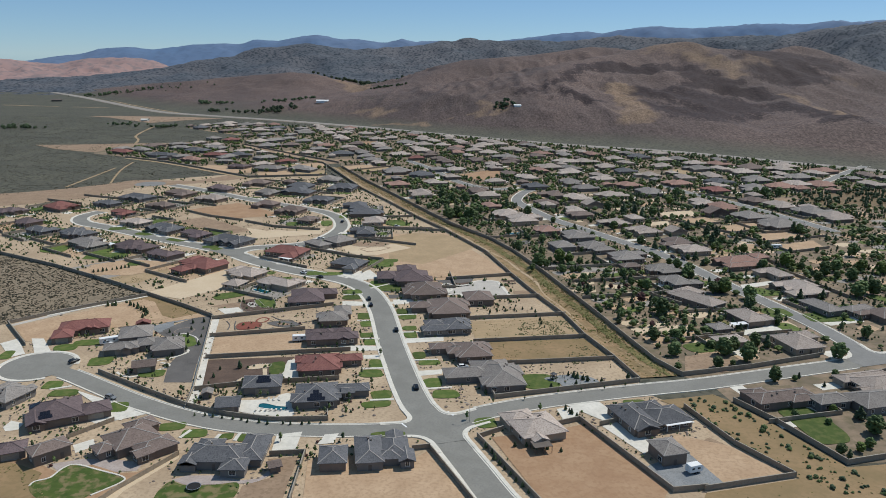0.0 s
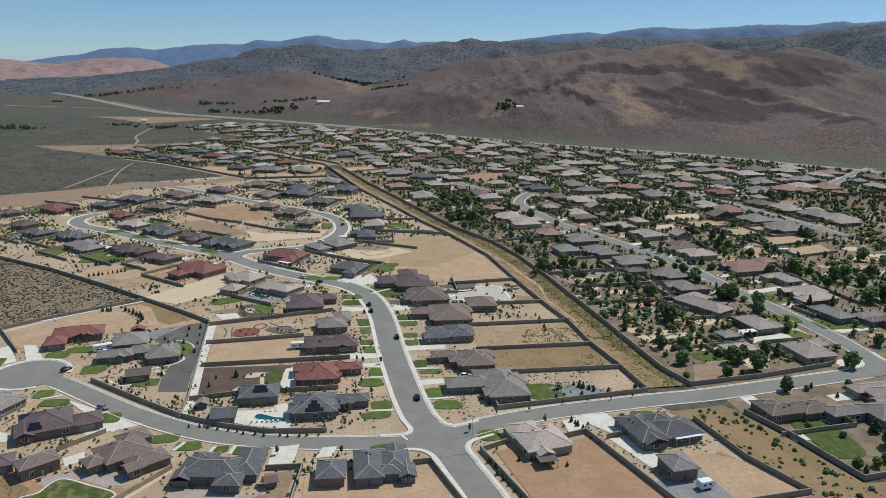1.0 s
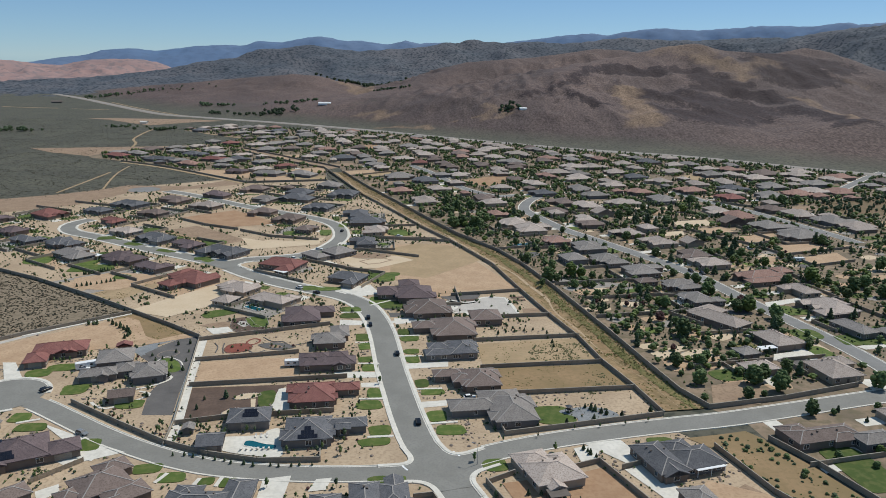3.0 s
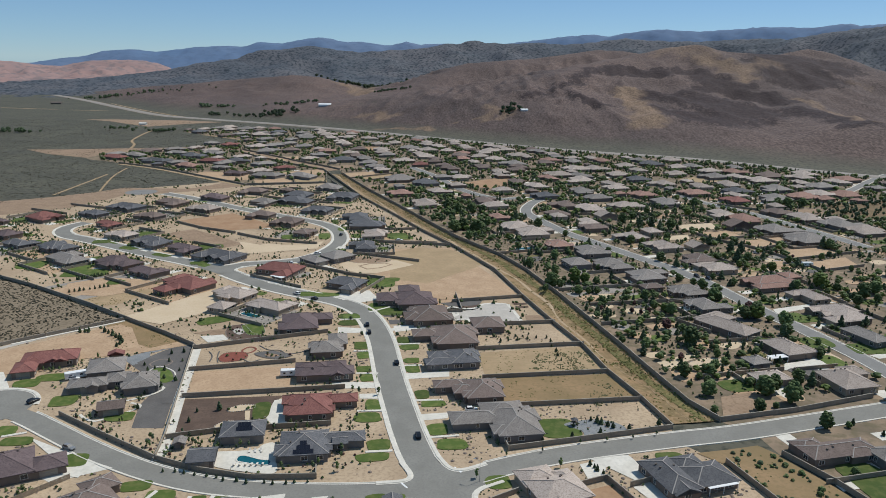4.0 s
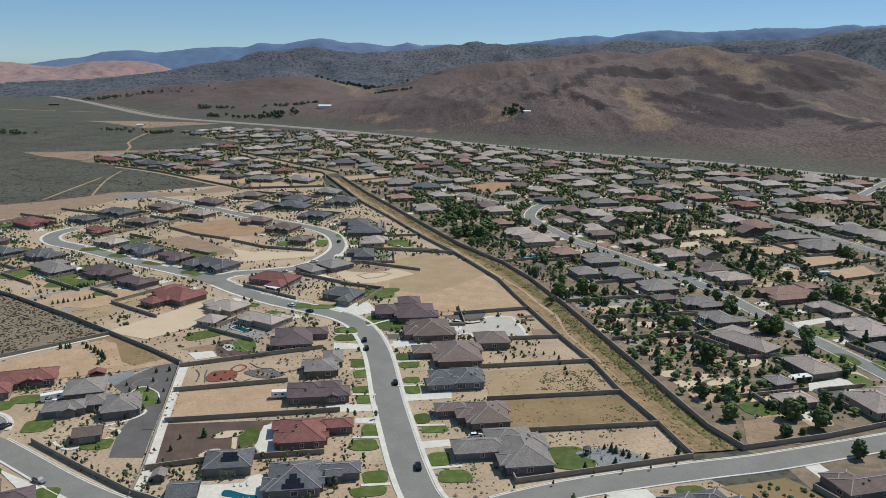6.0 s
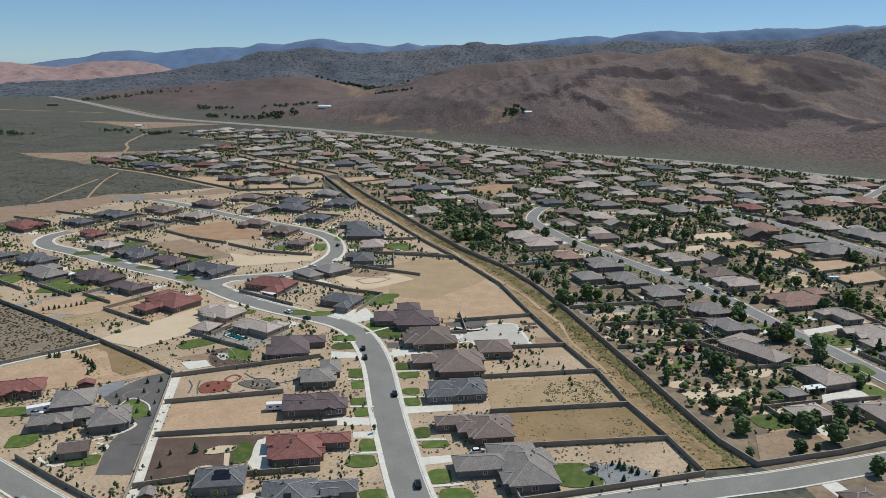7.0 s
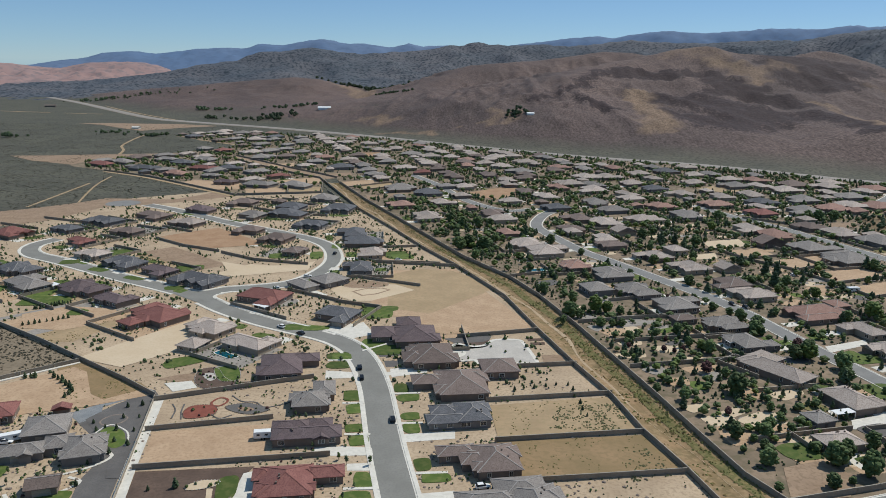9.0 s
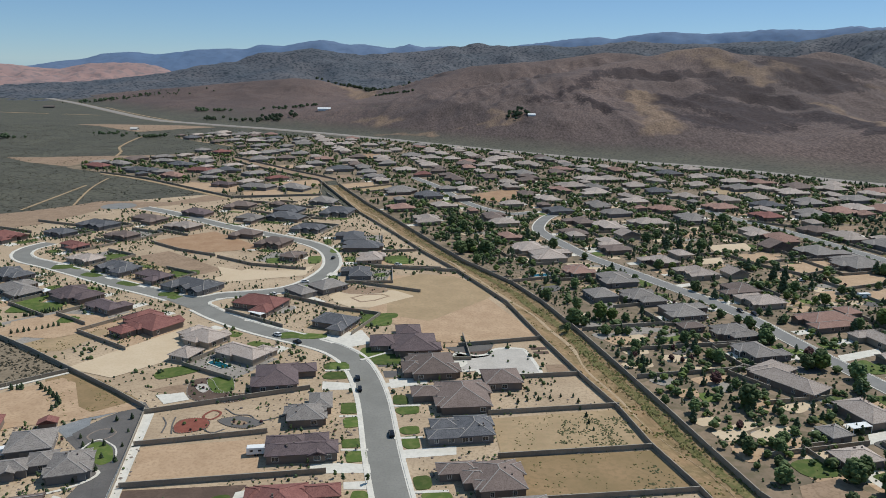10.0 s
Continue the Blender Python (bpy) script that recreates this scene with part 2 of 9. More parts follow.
# ---------------------------------------------------------------- the plan
DITCH_WEST = [(-134.3, 856.6), (-118.9, 814.3), (-103.6, 771.9), (-88.2, 729.6), (-71.9, 687.6), (-53.2, 646.7), (-34.9, 605.5), (-17.2, 564.1), (2.8, 523.8), (20.2, 482.2), (33.4, 439.3), (44, 395.6), (56.2, 352.2), (66.3, 308.4), (77.6, 264.8)]
DITCH_EAST = [(-115.2, 844.4), (-99.5, 803.3), (-83.7, 762.2), (-67.1, 721.5), (-49.8, 681.1), (-32.7, 640.5), (-15.7, 599.9), (1.5, 559.4), (22, 520.5), (40.6, 480.8), (53.4, 438.8), (64, 396.1), (74, 353.2), (83.2, 310.2), (96.6, 268.5)]
NEW_SUBURB = [(-495, 596), (-385, 642), (-343, 677), (-296, 730), (-222, 781), (-197, 759), (-124, 780), (-77, 700), (-40, 618), (-20, 569), (2, 525), (27, 465), (39, 414), (49, 375), (59, 343), (64, 316), (71, 292), (76, 269), (76, 259), (86, 247), (95, 220), (106, 201), (108, 149), (-137, 145), (-244, 279), (-199, 325), (-152, 369), (-224, 420), (-456, 547)]
OLD_SUBURB = [(-115, 844), (-76, 743), (-43, 666), (-11, 589), (6, 548), (33, 501), (46, 467), (58, 422), (68, 380), (76, 345), (82, 314), (88, 289), (95, 275), (104, 263), (106, 252), (115, 236), (126, 209), (203, 219), (363, 298), (665, 721), (500, 848), (423, 916), (314, 1012), (173, 1084), (12, 1202), (-135, 1321), (-396, 1382), (-442, 1340), (-445, 1297), (-393, 1247), (-322, 1186), (-306, 1156), (-363, 1080), (-432, 1030), (-456, 1002), (-437, 936), (-385, 906), (-318, 867), (-223, 784), (-198, 762), (-124, 784), (-139, 873), (-123, 875)]
HIGHWAY = [(620, 734), (508, 862), (428, 927), (318, 1025), (176, 1099), (12, 1220), (-137, 1343), (-313, 1466), (-513, 1582), (-626, 1665), (-843, 1940), (-1026, 2181), (-1277, 2484)]
ROADS = {}
ROADS['avenue'] = (9.8, [(34.8, 144.3), (24.4, 169.8), (15.7, 188.4), (11.1, 200.4), (5.7, 213.9), (-0.8, 229.8), (-7.7, 244.4), (-12.6, 261.7), (-17.3, 283.2), (-22.5, 308.7), (-30.2, 351.2), (-39.3, 380.4), (-49.1, 395.5), (-61.3, 404.9), (-77.1, 413.4), (-93.8, 423.4), (-114.1, 438.9), (-134.9, 458.4), (-159.8, 474.8), (-187.6, 490.7), (-218.7, 511.1), (-243, 526.1), (-261.2, 536.5), (-272, 549.7), (-274.9, 564.2), (-268.9, 579.9)])
ROADS['loop_road'] = (8.6, [(-134.9, 458.4), (-125.2, 469), (-104.8, 476.1), (-89.7, 484.6), (-79.4, 503.1), (-74.2, 533.7), (-81.3, 567.3), (-97.2, 590.6), (-123.6, 610.2), (-151.2, 628.5), (-174.9, 645.6), (-194, 661.1), (-228, 688.5), (-258.6, 708.7)])
ROADS['west_road'] = (7.8, [(-0.8, 230.6), (-11.4, 228.8), (-26.3, 227.2), (-41.2, 226.8), (-56.4, 227.6), (-72.1, 230), (-87.2, 235.3), (-101.4, 242.3), (-114.6, 250.1), (-129.2, 259.8), (-144.6, 269.8), (-157.6, 276)])
ROADS['cross_road'] = (8.8, [(-0.8, 231.8), (13.4, 240.4), (34.1, 249.4), (55.7, 256.1), (78.1, 262.1), (98.9, 267.2), (126.3, 275.9), (152.7, 284.5), (185.6, 295), (224.8, 307)])
ROADS['old_street'] = (8.4, [(180.4, 291.1), (179.4, 312.8), (176.6, 332.9), (171.9, 352), (166.3, 372.2), (159.6, 393.7), (153, 420), (145.5, 449.8), (135, 476.1), (122, 500.4), (110.9, 522), (98.7, 545.4), (87.1, 566.8), (77.4, 594.5), (68.9, 622.6), (63.9, 645.4), (67, 668), (74.9, 692.4), (83.4, 707.3)])
ROADS['east_street'] = (8.4, [(219.5, 739.4), (230, 700.9), (245.6, 671.3), (258.1, 640.4), (267.6, 609.1), (280.1, 569.4), (287.7, 538.8)])
ROADS['access_street'] = (8, [(371.5, 749.1), (419, 804.3), (451.6, 844), (491, 887.9), (528.5, 925.7)])
ROADS['far_street'] = (7.5, [(66.9, 715.6), (47, 707), (28.7, 725.2), (13.1, 752.5), (2.1, 782.4), (-16.5, 843.9), (-45.2, 909.2)])
HILL_BACK = [(-197, 1734, 35), (-146, 1889, 45), (-78, 2063, 64), (-13, 2195, 89), (68, 2294, 118), (261, 2410, 134), (387, 2454, 151), (456, 2452, 162), (525, 2448, 160), (613, 2448, 149)]
HILL_FRONT = [(260, 1725, 102), (342, 1842, 122), (419, 1898, 136), (481, 1934, 149), (539, 1950, 162), (577, 1939, 165), (611, 1917, 159), (675, 1906, 152), (741, 1902, 149), (799, 1910, 146)]
HILL_SPUR = [(596, 1912, 155), (625, 1796, 126), (633, 1644, 89), (631, 1471, 63), (623, 1343, 55), (611, 1226, 53), (588, 1079, 48)]
HILL_CONE = [(808, 1961, 137), (848, 1977, 152), (890, 1980, 162), (920, 1954, 156), (942, 1899, 140), (954, 1802, 115), (958, 1685, 96)]
HILL_SMALL = [(-847, 2216, 21), (-782, 2314, 44), (-685, 2387, 55), (-571, 2417, 66), (-486, 2426, 73), (-415, 2419, 69), (-342, 2400, 53), (-287, 2367, 38), (-232, 2333, 25)]
RANGE_MID = [(-1473, 3132, 33), (-1321, 3211, 50), (-1180, 3276, 71), (-1075, 3323, 98), (-921, 3380, 119), (-875, 3393, 141), (-828, 3405, 158), (-735, 3426, 160), (-663, 3441, 173), (-615, 3450, 181), (-495, 3470, 162), (-396, 3482, 156), (-250, 3536, 166), (-99, 3584, 181), (-22, 3585, 197), (42, 3585, 198), (93, 3584, 216)] + \
    [(157, 3581, 207), (259, 3575, 203), (411, 3561, 208), (535, 3544, 202), (657, 3523, 215), (776, 3499, 230), (870, 3476, 224), (985, 3445, 218), (1118, 3403, 221), (1221, 3357, 230), (1300, 3316, 232), (1391, 3256, 230), (1427, 3185, 239), (1459, 3115, 248), (1506, 3037, 256), (1549, 2958, 264), (1616, 2864, 276)]
RANGE_FAR = [(-2583, 4139, 43), (-2279, 4316, 88), (-2203, 4355, 105), (-2073, 4419, 122), (-1991, 4457, 149), (-1853, 4516, 164), (-1712, 4572, 151), (-1593, 4615, 169), (-1502, 4646, 184), (-1348, 4694, 193), (-1253, 4720, 189), (-1156, 4745, 220), (-1026, 4775, 213), (-926, 4796, 235), (-805, 4818, 254), (-724, 4831, 245), (-673, 4838, 229), (-536, 4855, 231), (-380, 4870, 210), (-275, 4877, 236)] + \
    [(-188, 4881, 220), (-30, 4885, 229), (181, 4881, 205), (441, 4865, 245), (544, 4854, 256), (730, 4829, 282), (863, 4807, 293), (963, 4788, 280), (1059, 4767, 301), (1186, 4737, 318), (1280, 4712, 324), (1465, 4658, 312), (1640, 4598, 325), (1781, 4545, 337), (1918, 4488, 336), (2023, 4441, 333), (2173, 4369, 353), (2246, 4331, 343), (2452, 4217, 358)]
RANGE_PINK = [(-2306, 3711, 103), (-2187, 3783, 95), (-2125, 3818, 90), (-2062, 3853, 80), (-1951, 3911, 71), (-1857, 3957, 97), (-1736, 4012, 107), (-1624, 4059, 106), (-1536, 4094, 90), (-1485, 4113, 71), (-1408, 4140, 13)]
HILL_NOSE = [(371, 1786, 101), (366, 1643, 71), (376, 1538, 51), (389, 1421, 31), (400, 1302, 11)]
ROAD_LINES = {k: smooth_line(p, 5.0) for k, (w, p) in ROADS.items()}


# ---------------------------------------------------------------- ground
def dist_field(X, Y, line):
    """Distance from each grid place to a polyline, and the height carried along it, blended between its stretches."""
    best = np.full(X.shape, 1e18)
    hz, ws = np.zeros(X.shape), np.zeros(X.shape)
    for a, b in zip(line, line[1:]):
        dx, dy = b[0] - a[0], b[1] - a[1]
        t = np.clip(((X - a[0]) * dx + (Y - a[1]) * dy) / (dx * dx + dy * dy), 0, 1)
        d = (a[0] + t * dx - X) ** 2 + (a[1] + t * dy - Y) ** 2
        if len(a) > 2:
            w = 1e6 / (d + 60.0) ** 3
            hz, ws = hz + w * (a[2] + t * (b[2] - a[2])), ws + w
        best = np.minimum(best, d)
    return np.sqrt(best), hz / np.maximum(ws, 1e-30)


def wobble(X, Y, size, seed):
    """Smooth noise from a sum of turned waves, for relief of any size."""
    rng = np.random.RandomState(seed)
    z = np.zeros(X.shape)
    for k in range(14):
        a, ph, s = rng.rand() * 6.28, rng.rand() * 6.28, size * (0.35 + 1.1 * rng.rand())
        u = (X * math.cos(a) + Y * math.sin(a)) / s
        v = (-X * math.sin(a) + Y * math.cos(a)) / s
        z += np.sin(u * 6.28 + ph + 1.7 * np.sin(v * 3.9 + ph * 2))
    return z / 14 ** 0.5


def gullies(X, Y, size, seed):
    """Sharp-edged relief: folded noise."""
    return 1.35 * np.exp(-1.1 * np.abs(wobble(X, Y, size, seed))) - 0.35


def hill(X, Y, line, width, power=1.6, taper=False):
    d, h = dist_field(X, Y, line)
    return h * np.exp(-(d / (width * (0.35 + 0.65 * np.clip(h / line[-1][2] if taper else 1.0, 0, 1)))) ** power)


DITCH_MID = [((a[0] + b[0]) / 2, (a[1] + b[1]) / 2) for a, b in zip(DITCH_WEST, DITCH_EAST)]
DITCH_LINE = smooth_line(DITCH_MID, 5.0)


def height(X, Y):
    hills = sum(h ** 10 for h in [
        hill(X, Y, HILL_BACK, 400, 1.8, True), hill(X, Y, HILL_FRONT, 430, 1.6), hill(X, Y, HILL_SPUR, 140, 1.35), hill(X, Y, HILL_NOSE, 140, 1.5),
        hill(X, Y, HILL_CONE, 220, 1.4), hill(X, Y, HILL_SMALL, 360, 1.7)]) ** 0.1
    side = np.interp(X, [p[0] for p in reversed(HIGHWAY)], [p[1] for p in reversed(HIGHWAY)])
    beyond = np.clip((Y - side - 25) / 260, 0, 1)
    hills = hills * beyond * beyond * (3 - 2 * beyond)
    rough = np.clip(hills / 70, 0, 1)
    crest = np.clip(np.minimum.reduce([dist_field(X, Y, q)[0] for q in (HILL_BACK, HILL_FRONT, HILL_CONE, HILL_SMALL)]) / 110, 0.12, 1)
    z = hills + rough * crest * (9 * (gullies(X, Y * 0.5, 330, 3) - 1) + 7 * (gullies(X, Y * 0.4, 130, 4) - 0.8) + 4 * (gullies(X, Y * 0.35, 55, 5) - 0.7))
    dd, _ = dist_field(X, Y, DITCH_MID)
    end = np.clip((Y - 270) / 14, 0, 1)
    return z - 1.6 * np.clip((9 - dd) / 5, 0, 1) * end


def axis(near0, near1, step, far0, far1, fine0, fine1, grow=1.045):
    xs = list(np.arange(near0, near1, step))
    s, x = step, xs[-1]
    while x < far1:
        s = min(s * grow, 13) if x < fine1 else s * 1.06
        x += s
        xs.append(min(x, far1))
    s, x = step, xs[0]
    while x > far0:
        s = min(s * grow, 13) if x > fine0 else s * 1.06
        x -= s
        xs.insert(0, max(x, far0))
    return np.array(xs)


def sheet(name, xs, ys, fn, material, label, category="ground", cover=None):
    X, Y = np.meshgrid(xs, ys)
    Z = fn(X, Y)
    nx, ny = len(xs), len(ys)
    me = bpy.data.meshes.new(name)
    idx = np.arange(nx * ny).reshape(ny, nx)
    quads = np.stack([idx[:-1, :-1], idx[:-1, 1:], idx[1:, 1:], idx[1:, :-1]], -1).reshape(-1, 4)
    me.from_pydata(np.stack([X, Y, Z], -1).reshape(-1, 3).tolist(), [], quads.tolist())
    me.materials.append(MATS[material])
    me.polygons.foreach_set("use_smooth", [True] * len(me.polygons))
    if cover is not None:
        at = me.color_attributes.new("cover", 'FLOAT_COLOR', 'POINT')
        at.data.foreach_set("color", np.concatenate([c.reshape(-1, 1) for c in cover(X, Y)], 1).astype(np.float32).ravel())
    return tagged(new(name, me), label, category, kind="structure")


def land_cover(X, Y):
    """How much dark rock, dry yellow grass and green scrub covers the land."""
    near = lambda line, w: np.exp(-(dist_field(X + 9 * wobble(X, Y, 110, 8), Y + 18 * wobble(X, Y, 110, 9), line)[0] / w) ** 2)
    rock, grass = np.zeros(X.shape), np.zeros(X.shape)
    rock = np.maximum(rock, 1.0 * near([(370, 1753), (436, 1746), (483, 1737)], 46))
    rock = np.maximum(rock, 1.1 * near([(529, 1744), (543, 1655), (579, 1622)], 50))
    rock = np.maximum(rock, 1.1 * near([(507, 1592), (560, 1599)], 40))
    rock = np.maximum(rock, 1.0 * near([(579, 1570), (608, 1546), (630, 1480)], 42))
    rock = np.maximum(rock, 0.9 * near([(602, 1379), (611, 1295), (607, 1216), (576, 1093)], 40))
    rock = np.maximum(rock, 0.85 * near([(394, 1488), (457, 1482), (500, 1395)], 120))
    rock = np.maximum(rock, 0.8 * near([(385, 1341), (440, 1276), (528, 1363)], 100))
    rock = np.maximum(rock, 0.9 * near([(243, 1436), (261, 1396)], 30))
    rock = np.maximum(rock, 1.0 * near([(793, 1863), (741, 1737), (747, 1664)], 110))
    rock = np.maximum(rock, 0.85 * near([(871, 1831), (861, 1756)], 80))
    rock = np.maximum(rock, 0.7 * near([(162, 1488), (201, 1547), (233, 1583), (294, 1711), (360, 1800)], 50))
    rock = np.maximum(rock, 0.55 * near([(204, 1410), (234, 1478)], 40))
    rock = np.maximum(rock, 0.95 * near([(675, 1812), (665, 1717)], 14))
    grass = np.maximum(grass, 1.0 * near([(342, 1530), (335, 1392), (333, 1268)], 32))
    grass = np.maximum(grass, 0.8 * near([(315, 1248), (306, 1288)], 30))
    grass = np.maximum(grass, 0.8 * near([(580, 1816), (615, 1766), (631, 1670)], 42))
    grass = np.maximum(grass, 0.8 * near([(661, 1515), (690, 1439), (615, 1199), (597, 1104)], 16))
    grass = np.maximum(grass, 0.6 * near([(516, 1915), (572, 1898), (595, 1845)], 60))
    grass = np.maximum(grass, 0.6 * near([(655, 1738), (726, 1796)], 50))
    grass = np.maximum(grass, 0.95 * near([(-332, 2390), (-287, 2371), (-218, 2053)], 40))
    grass = np.maximum(grass, 0.75 * near([(-172, 1519), (-104, 1481)], 30))
    grass = np.maximum(grass, 0.7 * near([(73, 1415), (90, 1390)], 26))
    grass = np.maximum(grass, 0.7 * near([(13, 1369), (57, 1364), (91, 1370), (106, 1377)], 12))
    grass = np.maximum(grass, 0.85 * near([(-132, 1383), (-77, 1383), (-31, 1361)], 16))
    grass = np.maximum(grass, 0.5 * near([(823, 1650), (866, 1618)], 30))
    green = np.maximum(near([(-280, 2850), (-200, 2600), (-190, 2480)], 110), 0.4 * near([(-520, 1530), (-330, 1560), (-170, 1600), (-150, 1800)], 90))
    return rock, grass, green, np.ones(X.shape)


ground = sheet("ground", axis(-260, 330, 5, -4900, 4900, -1000, 1250), axis(120, 760, 5, -900, 4990, 0, 2650), height, 'scrub', "dry sagebrush plain rising into bare brown hills", "ground", land_cover)


def land_material():
    """Scrub on the plain and brown, gullied slopes where the land is steep or high."""
    m = MATS['scrub']
    nt = m.node_tree
    N, L = nt.nodes, nt.links
    bs = N["Principled BSDF"]
    flat_col = bs.inputs["Base Color"].links[0].from_socket
    geo = N.new("ShaderNodeNewGeometry")
    sep = N.new("ShaderNodeSeparateXYZ")
    L.new(geo.outputs["Position"], sep.inputs[0])
    drawn = N.new("ShaderNodeMapping")           # the slopes' marks run downhill
    drawn.inputs["Scale"].default_value = (1.0, 0.36, 1.0)
    L.new(geo.outputs["Position"], drawn.inputs["Vector"])
    big = N.new("ShaderNodeTexNoise")
    big.inputs["Scale"].default_value, big.inputs["Detail"].default_value = 1 / 240, 8
    L.new(drawn.outputs["Vector"], big.inputs["Vector"])
    col = N.new("ShaderNodeValToRGB")
    e = col.color_ramp.elements
    # brown slopes, their tones shifted to mauve in place of haze
    e[0].position, e[0].color = 0.34, (0.090, 0.067, 0.061, 1)
    e[1].position, e[1].color = 0.66, (0.148, 0.104, 0.089, 1)
    mid = e.new(0.50)
    mid.color = (0.119, 0.085, 0.075, 1)
    L.new(big.outputs["Fac"], col.inputs["Fac"])
    sp = N.new("ShaderNodeTexNoise")
    sp.inputs["Scale"].default_value, sp.inputs["Detail"].default_value, sp.inputs["Roughness"].default_value = 1 / 3, 3, 0.7
    L.new(drawn.outputs["Vector"], sp.inputs["Vector"])
    spr = N.new("ShaderNodeMapRange")
    spr.inputs["From Min"].default_value, spr.inputs["From Max"].default_value, spr.inputs["To Min"].default_value, spr.inputs["To Max"].default_value = 0.36, 0.64, 1.3, 0.55
    L.new(sp.outputs["Fac"], spr.inputs["Value"])
    mul = N.new("ShaderNodeVectorMath")
    mul.operation = 'SCALE'
    L.new(col.outputs["Color"], mul.inputs[0])
    L.new(spr.outputs["Result"], mul.inputs["Scale"])
    up = N.new("ShaderNodeMapRange")
    up.inputs["From Min"].default_value, up.inputs["From Max"].default_value = 0.6, 12
    L.new(sep.outputs["Z"], up.inputs["Value"])
    mx = N.new("ShaderNodeMix")
    mx.data_type = 'RGBA'
    L.new(up.outputs["Result"], mx.inputs["Factor"])
    L.new(flat_col, mx.inputs["A"])
    L.new(mul.outputs["Vector"], mx.inputs["B"])
    col = mx.outputs["Result"]
    att = N.new("ShaderNodeAttribute")
    att.attribute_name = "cover"
    ch = N.new("ShaderNodeSeparateColor")
    L.new(att.outputs["Color"], ch.inputs[0])
    patch = N.new("ShaderNodeTexNoise")
    patch.inputs["Scale"].default_value, patch.inputs["Detail"].default_value, patch.inputs["Roughness"].default_value = 1 / 12, 9, 0.75
    L.new(drawn.outputs["Vector"], patch.inputs["Vector"])
    for k, tone, lo, hi in (("Red", (0.036, 0.023, 0.024), 0.98, 1.16), ("Green", (0.235, 0.160, 0.106), 0.85, 1.3), ("Blue", (0.050, 0.066, 0.036), 0.9, 1.2)):
        ad = N.new("ShaderNodeMath")
        L.new(ch.outputs[k], ad.inputs[0])
        L.new(patch.outputs["Fac"], ad.inputs[1])
        mr = N.new("ShaderNodeMapRange")
        mr.inputs["From Min"].default_value, mr.inputs["From Max"].default_value, mr.inputs["To Max"].default_value = lo, hi, 0.88
        L.new(ad.outputs[0], mr.inputs["Value"])
        m2 = N.new("ShaderNodeMix")
        m2.data_type = 'RGBA'
        L.new(mr.outputs["Result"], m2.inputs["Factor"])
        L.new(col, m2.inputs["A"])
        grain = N.new("ShaderNodeVectorMath")
        grain.operation = 'SCALE'
        grain.inputs[0].default_value = tone
        L.new(spr.outputs["Result"], grain.inputs["Scale"])
        L.new(grain.outputs["Vector"], m2.inputs["B"])
        col = m2.outputs["Result"]
    relief = N.new("ShaderNodeTexNoise")
    relief.inputs["Scale"].default_value, relief.inputs["Detail"].default_value, relief.inputs["Roughness"].default_value = 1 / 26, 7, 0.62
    L.new(drawn.outputs["Vector"], relief.inputs["Vector"])
    lift = N.new("ShaderNodeMath")
    lift.operation = 'MULTIPLY'
    L.new(relief.outputs["Fac"], lift.inputs[0])
    L.new(up.outputs["Result"], lift.inputs[1])
    bp = N.new("ShaderNodeBump")
    bp.inputs["Strength"].default_value, bp.inputs["Distance"].default_value = 0.4, 9
    L.new(lift.outputs[0], bp.inputs["Height"])
    L.new(bp.outputs["Normal"], bs.inputs["Normal"])
    L.new(col, bs.inputs["Base Color"])


land_material()


def range_sheet(name, line, width, step, material, label, seed, relief, power=1.5):
    xs = np.arange(min(p[0] for p in line) - 900, max(p[0] for p in line) + 700, step)
    ys = np.arange(min(p[1] for p in line) - width * 1.5, min(4990, max(p[1] for p in line) + width * 0.5), step)

    def fn(X, Y):
        far = dist_field(X, Y, line)[0]
        body = hill(X, Y, [(a, b, c + 16) for a, b, c in line], width, power)
        cuts = 1 + relief * 0.6 * (gullies(X, Y, width * 0.9, seed) - 1.0) * np.clip(far / (width * 0.4), 0, 1)
        return body * cuts + relief * 22 * (gullies(X, Y, width * 0.3, seed + 1) - 1.0) * np.clip(far / (width * 0.3), 0, 1) - 16 + 2.0 * wobble(X, Y, 70, seed + 3)

    return sheet(name, xs, ys, fn, material, label, "mountains")


range_sheet("backdrop_mid_range", RANGE_MID, 620, 22, 'range_mid_haze', "dark juniper-speckled mountain ridge behind the valley", 11, 0.38)
range_sheet("backdrop_pink_hills", RANGE_PINK, 420, 26, 'range_pink', "pale pinkish bare hills across the plain", 17, 0.5)
range_sheet("backdrop_far_range", RANGE_FAR, 400, 30, 'range_far_haze', "far mountain range on the horizon, painted hazy blue", 23, 0.12, 2.0)


def flat_poly(name, poly, z, material, thick=0.0):
    bm = bmesh.new()
    f = bm.faces.new([bm.verts.new((x, y, z)) for x, y in poly])
    f.normal_update()
    if f.normal.z < 0:
        f.normal_flip()
    f.normal_update()
    bmesh.ops.triangulate(bm, faces=bm.faces[:], ngon_method='EAR_CLIP')
    if thick:
        r = bmesh.ops.extrude_face_region(bm, geom=bm.faces[:])
        for v in r["geom"]:
            if isinstance(v, bmesh.types.BMVert):
                v.co.z -= thick
        bmesh.ops.recalc_face_normals(bm, faces=bm.faces[:])
    me = bpy.data.meshes.new(name)
    bm.to_mesh(me)
    bm.free()
    me.materials.append(MATS[material])
    return me


